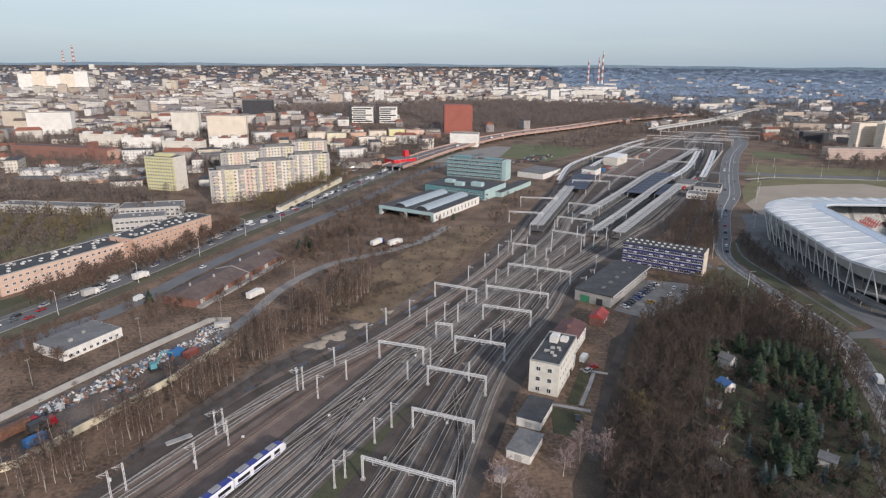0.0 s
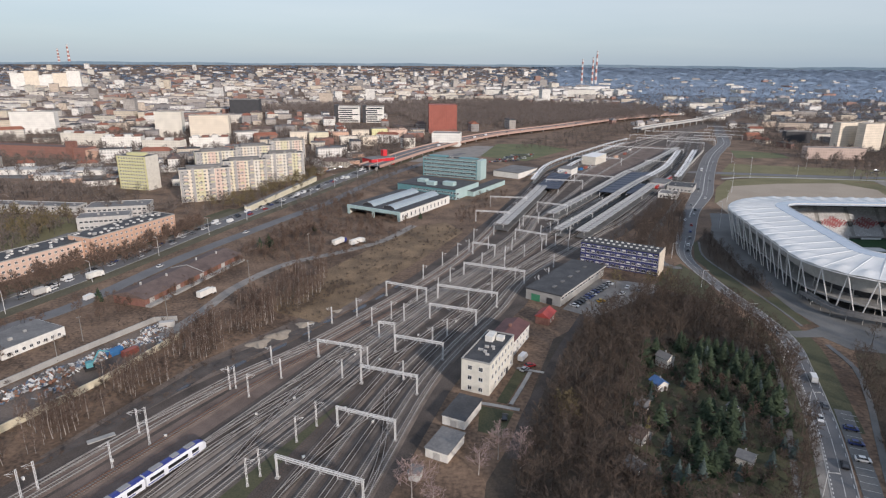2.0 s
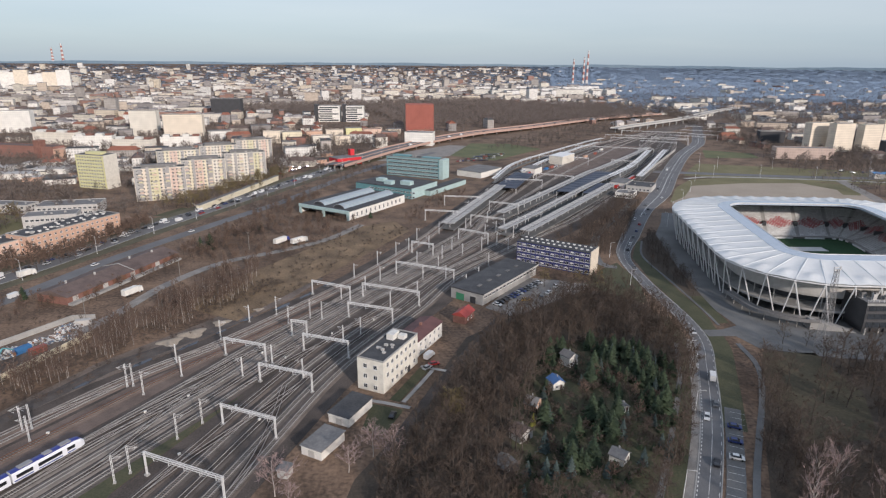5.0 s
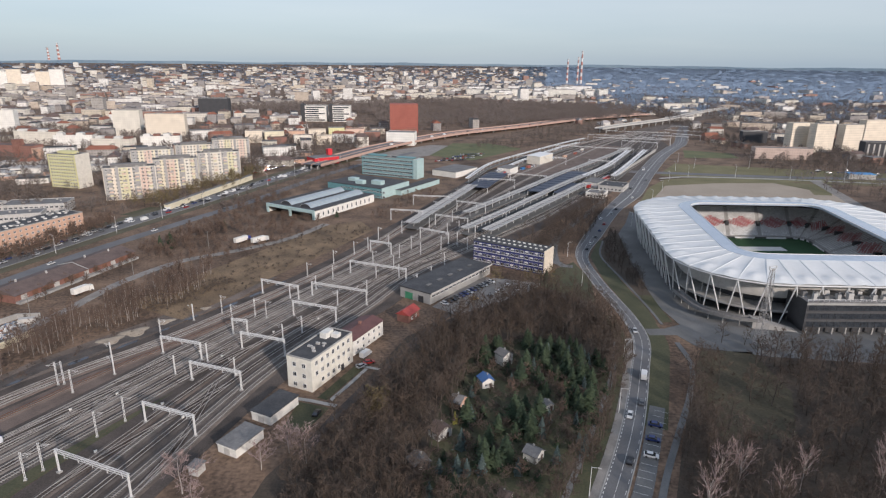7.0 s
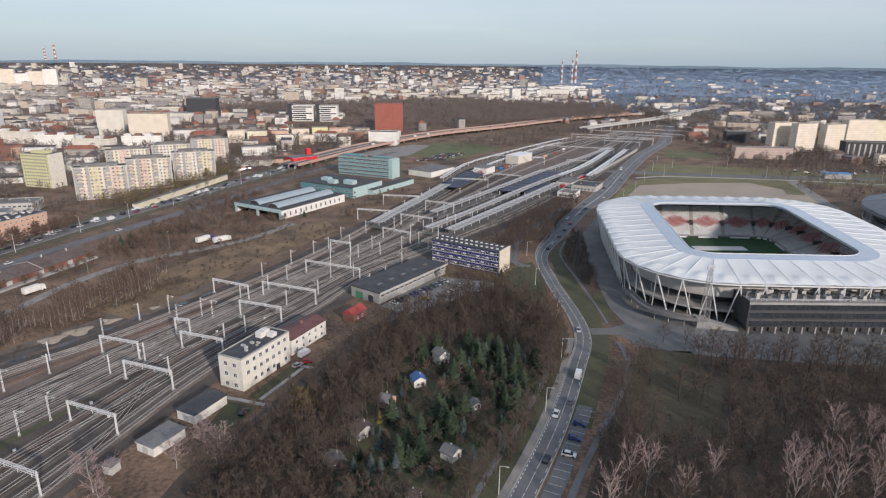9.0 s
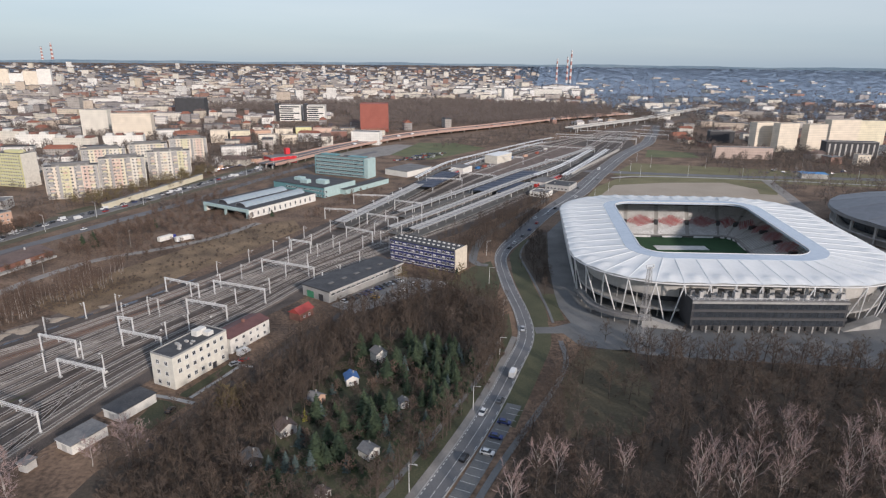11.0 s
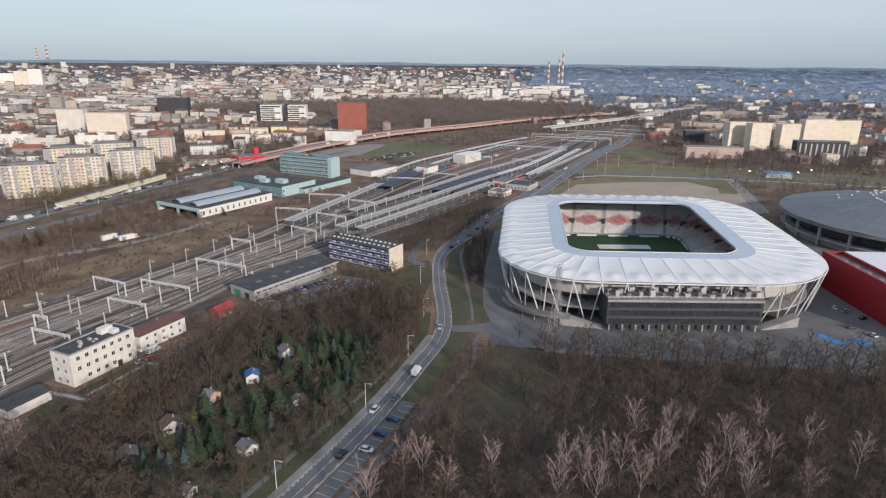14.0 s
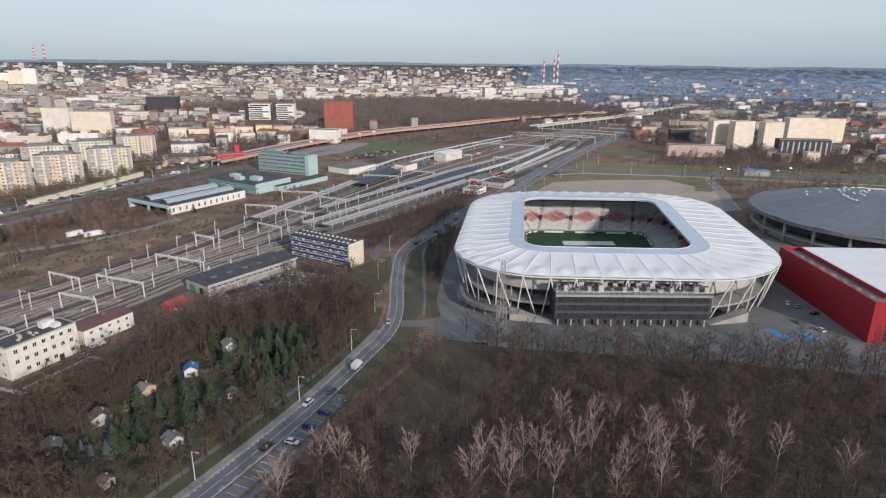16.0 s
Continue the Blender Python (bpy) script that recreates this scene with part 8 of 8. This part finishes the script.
mr1 = smooth_path(MAIN[:8], 1.0)
drive(mr1, -5.6, 215, 700, (7, 17), True)
drive(mr1, -2.2, 215, 700, (6.5, 14), True)
drive(mr1, 1.6, 215, 700, (14, 60))
drive(smooth_path(MAIN[7:], 1.0), 4, 790, 1100, (25, 60), False, 4.65)
drive(smooth_path([(-146, 264), (-126, 335), (-91, 424), (-68, 480)], 1.0), 0, 270, 470, (40, 90))
av1 = smooth_path(AVENUE, 1.0)
for y, off, c, flip, van in ((148, 2.2, "black", False, False), (171, -2.0, "white", True, False), (180, 2.2, "grey", False, False), (197, 2.1, "white", False, True), (236, -2.0, "silver", True, False),
                             (355, 2, "black", False, False), (366, 2, "white", False, False), (382, 2, "grey", False, False), (398, 2, "dark blue", False, False), (416, 2, "red", False, False), (428, -2, "white", True, False), (446, 2, "silver", False, False), (462, 2, "black", False, False), (476, -2, "grey", True, False), (505, 3.5, "white", False, False), (540, -3.2, "black", True, False), (585, 4, "grey", False, False), (640, -4, "white", True, True), (700, 4, "silver", False, False)):
    k = int(np.argmin(abs(av1[:, 1] - y)))
    n = normals(av1)[k]
    d = av1[k + 1] - av1[k]
    p = av1[k] + n * off * (0.72 if y < 330 else 1.2)
    park_car(c, p[0], p[1], math.degrees(math.atan2(d[1], d[0])) + (180 if flip else 0), 0.13, van)
for x, y, c in ((147.3, 149.9, "white"), (150.5, 157.9, "dark blue"), (153.8, 165.6, "dark blue")):
    park_car(c, x - 1.8, y, -20, 0.16, False, c + " passenger car parked in the roadside bay")
for k in range(13):
    t = k / 12
    park_car(vr.choice(("red", "dark blue", "silver", "black", "white", "grey")), 86 + 24 * t, 265 + 30 * t + (k % 2) * 0.4, -36, 0.13)
for x, y, c in ((100, 271, "yellow"), (113, 281, "white"), (118, 290, "white"), (122, 285, "silver"), (108, 275, "grey")):
    park_car(c, x, y, vr.uniform(0, 180), 0.13)
for x, y, yaw, c, van in ((55, 212, 60, "white", True), (54.5, 203, 50, "silver", False), (57, 206, 20, "red", False), (44, 171, 80, "black", False), (352, 262, 70, "white", False), (355, 258, 20, "silver", False), (358, 250, 20, "black", False), (346, 240, 15, "grey", False), (350, 232, 100, "white", False)):
    park_car(c, x, y, yaw, 0.13, van)
for k in range(46):
    row = k // 12
    park_car(vr.choice([a for a, _ in COLS[:6]]), 78 + (k % 12) * 3.1 + row * 10, 690 + row * 17 + (k % 12) * 1.0, 75, 0.07)
for k in range(22):
    park_car(vr.choice([a for a, _ in COLS[:5]]), 470 + vr.uniform(0, 250), 640 + vr.uniform(-14, 14), vr.uniform(-10, 20), 0.0)
for k in range(26):
    park_car(vr.choice([a for a, _ in COLS[:6]]), -114 + (k % 13) * 2.6 + (k // 13) * 12, 605 + (k % 13) * 6.0, 24 + vr.uniform(-4, 4), 0.0, False, "")
for ob in list(CARS.values()) + list(VANS.values()):
    for o in list(ob.children_recursive) + [ob]:
        bpy.data.objects.remove(o)


def lorry(x, y, yaw, label, body, cab, length=12.0):
    ob = thing("lorry", label, "lorry", pose(x, y, 0.1, 0, 0, yaw), "lorries")
    part("box_body", Geo().box(-length / 2, -1.25, 1.0, length / 2 - 2.6, 1.25, 3.8), body, ob)
    part("chassis", Geo().box(-length / 2, -0.6, 0.6, length / 2 - 0.3, 0.6, 1.0), M_rust, ob)
    g = Geo().box(length / 2 - 2.3, -1.2, 0.5, length / 2 - 0.1, 1.2, 2.2).box(length / 2 - 2.3, -1.15, 2.2, length / 2 - 0.35, 1.15, 3.1)
    part("cab", g, cab, ob)
    part("windscreen", Geo().box(length / 2 - 0.36, -1.05, 2.2, length / 2 - 0.3, 1.05, 2.95), M_glass, ob)
    for px in (-length / 2 + 1.2, -length / 2 + 2.5, length / 2 - 1.2):
        for s in (-1, 1):
            part("wheel", Geo().tube((px, s * 0.95, 0.5), (px, s * 1.25, 0.5), 0.5, n=10), M_tyre, ob)


lorry(-90, 275.5, 66, "white box lorry with red stripe on rough ground", M_white, M_white, 10.5)
lorry(-40, 364, 60, "white tank trailer lorry parked on the yard", M_white, M_trainblue)
lorry(-29, 364, 52, "white box lorry parked on the yard", M_white, M_white)
lorry(-157, 300, 66, "white lorry queueing on the main road", M_white, M_white, 9)
lorry(-170, 276, 64, "white lorry queueing on the main road", M_lightclad, M_white, 8)

# ---- scrapyard ----
def long_wall(name, label, pts, h, mat, w=0.4):
    c = np.array(pts, float)
    g = Geo()
    for a, b in zip(c[:-1], c[1:]):
        d = (b - a) / np.linalg.norm(b - a)
        n = np.array([-d[1], d[0]]) * w / 2
        i = len(g.v)
        for p in (a - n, b - d * 0.0 - n, b + n, a + n):
            g.v += [(p[0], p[1], -0.2), (p[0], p[1], h)]
        g.f += [(i, i + 2, i + 3, i + 1), (i + 2, i + 4, i + 5, i + 3), (i + 4, i + 6, i + 7, i + 5), (i + 6, i, i + 1, i + 7), (i + 1, i + 3, i + 5, i + 7)]
        g.m += [0] * 5
    return tagged(part(name, g, mat), label, "wall", "", "structure")


long_wall("wall_scrapyard_west", "pale concrete panel wall round the scrapyard", [(-141, 165), (-120.4, 208.9), (-101.4, 244.7), (-92, 246)], 2.4, M_concrete)
long_wall("wall_scrapyard_east", "yellowish concrete panel wall round the scrapyard", [(-126, 141), (-119, 145.6), (-96.1, 192.2), (-84.0, 229.1)], 2.6, M_blockyellow)
sheet("ground_scrapyard", "dark oily concrete of the scrapyard", "yard", [(-140, 166), (-126, 142), (-119, 146), (-96, 192), (-84, 229), (-92, 246), (-101, 244)], 0.07, M_mud)
M_scrap = town_material("mixed scrap metal", [(0.36, 0.36, 0.36), (0.20, 0.14, 0.11), (0.50, 0.50, 0.49), (0.12, 0.16, 0.22), (0.24, 0.12, 0.08), (0.62, 0.62, 0.60), (0.10, 0.10, 0.10)])


def scrap_heap(x, y, rx, ry, h, n, yaw):
    g = Geo()
    r = random.Random(int(x * 3 + y))
    for k in range(n):
        a, q = r.uniform(0, 6.283), math.sqrt(r.random())
        px, py = rx * q * math.cos(a), ry * q * math.sin(a)
        z = h * (1 - q) ** 0.8 * r.uniform(0.5, 1.0)
        s = r.uniform(0.25, 1.1)
        m = pose(px, py, z, r.uniform(-50, 50), r.uniform(-50, 50), r.uniform(0, 180))
        g.box(-s, -s * r.uniform(0.15, 0.6), -s * 0.3 - (z if k % 3 == 0 else 0), s, s * 0.4, s * r.uniform(0.05, 0.4), 0, None, m)
    tagged(part("scrap_heap", g, M_scrap, m=pose(x, y, 0.05, 0, 0, yaw)), "heap of mixed grey scrap metal", "scrap heap", "scrap heaps", "stuff")


for x, y, rx, ry, h, n in ((-116, 196, 12, 5, 3.0, 330), (-125, 180, 10, 4, 2.5, 240), (-108, 212, 9, 4, 2.2, 200), (-101, 222, 8, 4, 2.0, 180), (-98, 236, 6, 4, 2.2, 130), (-110, 186, 6, 2, 1.2, 80), (-131, 166, 5, 3, 1.8, 100), (-92, 226, 4, 4, 1.2, 60)):
    scrap_heap(x, y, rx, ry, h, n, 62)


def container(x, y, yaw, label, mat, l=6.0):
    ob = thing("container", label, "container", pose(x, y, 0.07, 0, 0, yaw), "containers")
    part("shell", Geo().box(-l / 2, -1.2, 0, l / 2, 1.2, 2.4), mat, ob)
    for k in range(int(l / 0.6)):
        px = -l / 2 + 0.2 + k * 0.6
        part("rib", Geo().box(px, -1.26, 0.1, px + 0.25, 1.26, 2.3), mat, ob)
    part("door_bar", Geo().box(l / 2, -0.7, 0.1, l / 2 + 0.06, -0.6, 2.3).box(l / 2, 0.6, 0.1, l / 2 + 0.06, 0.7, 2.3), M_steel, ob)


M_contblue = paint("blue container paint", (0.04, 0.16, 0.36))
container(-103, 214, 60, "blue steel scrap container", M_contblue)
container(-94, 240, 20, "grey steel scrap container", M_lightclad)
container(-97, 214, 62, "rust-red steel scrap container", M_redtower)
container(-121, 157, 62, "dark blue flatbed container", M_contblue)
lorry(-130, 160, 62, "brown tipper lorry with red cab in the scrapyard", M_rust, M_redclad, 16)
lorry(-123, 164, 60, "old lorry with red cab in the scrapyard", M_darkclad, M_redclad, 8)
ex = thing("excavator", "blue-green material handler among the scrap", "excavator", pose(-106, 202, 0.07, 0, 0, 40))
M_exc = paint("teal machine paint", (0.10, 0.30, 0.34))
part("cab", Geo().box(-1.2, -1.1, 1.0, 1.0, 1.1, 3.0), M_exc, ex)
part("track_left", Geo().box(-1.9, -1.5, 0, 1.9, -0.9, 0.9), M_tyre, ex)
part("track_right", Geo().box(-1.9, 0.9, 0, 1.9, 1.5, 0.9), M_tyre, ex)
part("boom", Geo().tube((0.8, 0, 1.8), (3.8, 0, 6.5), 0.3).tube((3.8, 0, 6.5), (7.0, 0, 5.0), 0.25), M_exc, ex)
part("grab", Geo().tube((7.0, 0, 5.0), (7.0, 0, 3.4), 0.15).box(6.5, -0.5, 2.6, 7.5, 0.5, 3.4), M_rust, ex)
tagged(part("concrete_slab", Geo().box(-3.8, -1, 0, 3.8, 1, 0.4), M_concrete, m=pose(-79, 159, 0, 0, 0, 40)), "pale concrete slab lying in the scrub", "slab")
for x, y, s in ((-50, 224, 4.5), (-44, 232, 5.0), (-36, 243, 3.5), (-24, 258, 2.2)):
    g = Geo()
    n = 18
    for j in range(5):
        for k in range(n):
            a = 6.283 * k / n
            rr2 = s * (1 - j / 4) * (0.85 + 0.25 * math.sin(a * 3 + x))
            g.v.append((rr2 * math.cos(a) * 1.3, rr2 * math.sin(a), 1.1 * math.sin(j / 4 * 1.57) * s / 5))
    ring_faces(g, n, 5)
    tagged(part("sand_heap", g, M_sand, m=pose(x, y, 0, 0, 0, 40), smooth=True), "low heap of pale sand beside the tracks", "sand heap", "sand heaps")

for x, y, yaw, c in ((170, 640, 50, M_contblue), (178, 652, 55, M_redtower), (206, 700, 50, M_white), (214, 716, 60, M_contblue), (250, 756, 58, M_redtower), (160, 628, 60, M_white), (232, 730, 40, M_peach), (266, 790, 55, M_white)):
    container(x, y, yaw, "steel site container at the station works", c)
for x, y, rx, ry, h, n in ((184, 660, 9, 4, 2.5, 120), (220, 722, 9, 5, 2.5, 120), (262, 778, 8, 4, 2.0, 90), (152, 640, 6, 4, 2.0, 80)):
    scrap_heap(x, y, rx, ry, h, n, 55)

# ---- lamps and posts ----
def lamp(x, y, yaw, h=9.0):
    ob = thing("street_lamp", "grey steel street lamp with a single arm", "street lamp", pose(x, y, 0, 0, 0, yaw), "street lamps")
    part("pole", Geo().tube((0, 0, 0), (0, 0, h), 0.13, 0.07, 8), M_steel, ob)
    part("arm", Geo().tube((0, 0, h), (1.8, 0, h + 0.35), 0.06, n=6), M_steel, ob)
    part("head", Geo().box(1.6, -0.16, h + 0.28, 2.5, 0.16, h + 0.46), M_lightclad, ob)


for x, y in ((144, 173.3), (125, 133.1), (107, 96), (156, 210), (161, 248), (158, 292), (160, 340)):
    lamp(x - 1.5, y, -25)
for k in range(4, len(mr) - 2, 7):
    n = normals(mr)[k]
    lamp(mr[k, 0] + n[0] * 9.5, mr[k, 1] + n[1] * 9.5, math.degrees(math.atan2(-n[1], -n[0])), 11)
for x, y in ((330, 600), (380, 606), (430, 596), (480, 590), (540, 588), (620, 580), (700, 566), (360, 660), (420, 660), (520, 650)):
    lamp(x, y, 90, 12)
def utility_pole(x, y, h=11.0):
    ob = thing("utility_pole", "weathered wooden utility pole with a short crossarm", "utility pole", pose(x, y, 0, 0, 0, 64), "utility poles")
    part("pole", Geo().tube((0, 0, 0), (0, 0, h), 0.17, 0.11, 8), M_sleeper, ob)
    part("crossarm", Geo().box(-0.9, -0.06, h - 0.7, 0.9, 0.06, h - 0.56), M_sleeper, ob)
    for u in (-0.75, 0.75):
        part("insulator", Geo().tube((u, 0, h - 0.56), (u, 0, h - 0.35), 0.06, n=6), M_frame, ob)


for x, y in ((-95.8, 245.2), (-76.4, 298.6), (-121.3, 207.8), (-121.9, 225.7), (-56, 350), (-143, 190)):
    utility_pole(x, y)
# signal lamps and cabinets among the tracks
for x, y in ((-60, 160), (-36, 172), (-26, 182), (-8, 176), (2, 168), (-16, 150), (10, 196), (0, 210), (-10, 214), (14, 232), (30, 246), (26, 262), (-70, 148), (-90, 140), (42, 286), (50, 310)):
    tagged(part("track_cabinet", Geo().box(-0.38, -0.25, 0, 0.38, 0.25, 0.8).box(-0.44, -0.3, 0.8, 0.44, 0.3, 0.88), M_white, m=pose(x, y, 0.05, 0, 0, 60 + x)), "small white trackside cabinet", "cabinet", "trackside cabinets")

# low pavilion and ramp wall beside the platforms
pv = block("station_pavilion", "low white pavilion with grey flat roof beside the platforms", "pavilion", 217, 510, 15, 16, 4.0, -28, M_white, 1, 5, 4, (1.8, 1.6), M_roofgrey)
pd = block("station_annex", "low dark-roofed annex behind the white pavilion", "annex", 240, 542, 22, 24, 4.4, -28, M_lightclad, 1, 6, 5, (1.8, 1.6), M_tar)
long_wall("wall_ramp", "pale concrete retaining wall beside the avenue", [(263, 606), (310, 694), (362, 790)], 3.4, M_concrete, 0.6)
for x, y in ((205, 410), (222, 446), (246, 490), (268, 530), (292, 580), (320, 640), (345, 700)):
    lamp(x + 12, y, 150, 10)

bl = smooth_path([(335, 985), (380, 1035), (440, 1095), (520, 1180), (640, 1340), (760, 1480)], 14.0)
bn = normals(bl)
ob = thing("road_bridge", "long pale concrete road bridge on piers over the railway", "bridge", pose(0, 0, 0))
part("deck", ribbon(Geo(), bl, -7, 7, 6.6, 8.0), M_concrete, ob)
for o in (-7.2, 6.9):
    part("parapet", ribbon(Geo(), bl, o, o + 0.3, 6.8, 9.6), M_lightclad, ob)
for k in range(1, len(bl) - 1, 2):
    p, q = bl[k] - bn[k] * 6, bl[k] + bn[k] * 6
    part("pier", Geo().tube((*p, -0.2), (*p, 6.6), 1.0, n=6).tube((*q, -0.2), (*q, 6.6), 1.0, n=6), M_concrete, ob)
for k, (x, y, w) in enumerate(((560, 1240, 50), (610, 1330, 60), (690, 1300, 44), (640, 1440, 70), (780, 1380, 60), (820, 1500, 70))):
    shed("industrial_hall", "distant pale industrial hall with flat roof", x, y, w, 26, 7, 20 + 9 * k, M_white, M_roofgrey, 0.3, 0, "hall", "distant halls")

# puddles on the mud beside the tracks
pr = random.Random(33)
for x, y, l, w in ((-53, 206, 9, 2.6), (-41, 221, 11, 2.4), (-33, 234, 6, 2.0), (-14, 262, 13, 3.0), (-6, 276, 10, 2.2), (-26, 247, 7, 2.4), (2, 292, 8, 1.8), (-66, 190, 8, 2.0)):
    ring = []
    for k in range(16):
        a = 2 * math.pi * k / 16
        q = pr.uniform(0.65, 1.15)
        u, v = math.cos(a) * l * q * 0.5, math.sin(a) * w * q * 0.5
        ring.append((x + u * 0.5 - v * 0.86, y + u * 0.86 + v * 0.5))
    tagged(part("water_puddle", Geo().prism(ring, 0.0, 0.135), M_puddle), "shallow rain puddle on bare muddy ground", "puddle", "puddles", "structure")

# low shops and garages between the town blocks
sr = random.Random(14)
for k, (x, y) in enumerate(scatter([(-128, 690), (-88, 770), (-62, 690), (-104, 600)], 9, 16.0, lambda x, y: not free(x, y, 0)) + scatter([(-392, 625), (-300, 640), (-262, 590), (-285, 530), (-380, 560)], 12, 18.0, lambda x, y: not free(x, y, 4))):
    shed("shop_shed", "low flat-roofed shop or garage between the blocks", x, y, sr.uniform(10, 26), sr.uniform(8, 13), sr.uniform(3.2, 5.0), sr.choice((22, 26, 112)), sr.choice((M_white, M_blockpale, M_peach, M_lightclad)), sr.choice((M_roofgrey, M_tar, M_lightclad, M_roofgrey)), 0.2, 0, "shed", "low sheds")
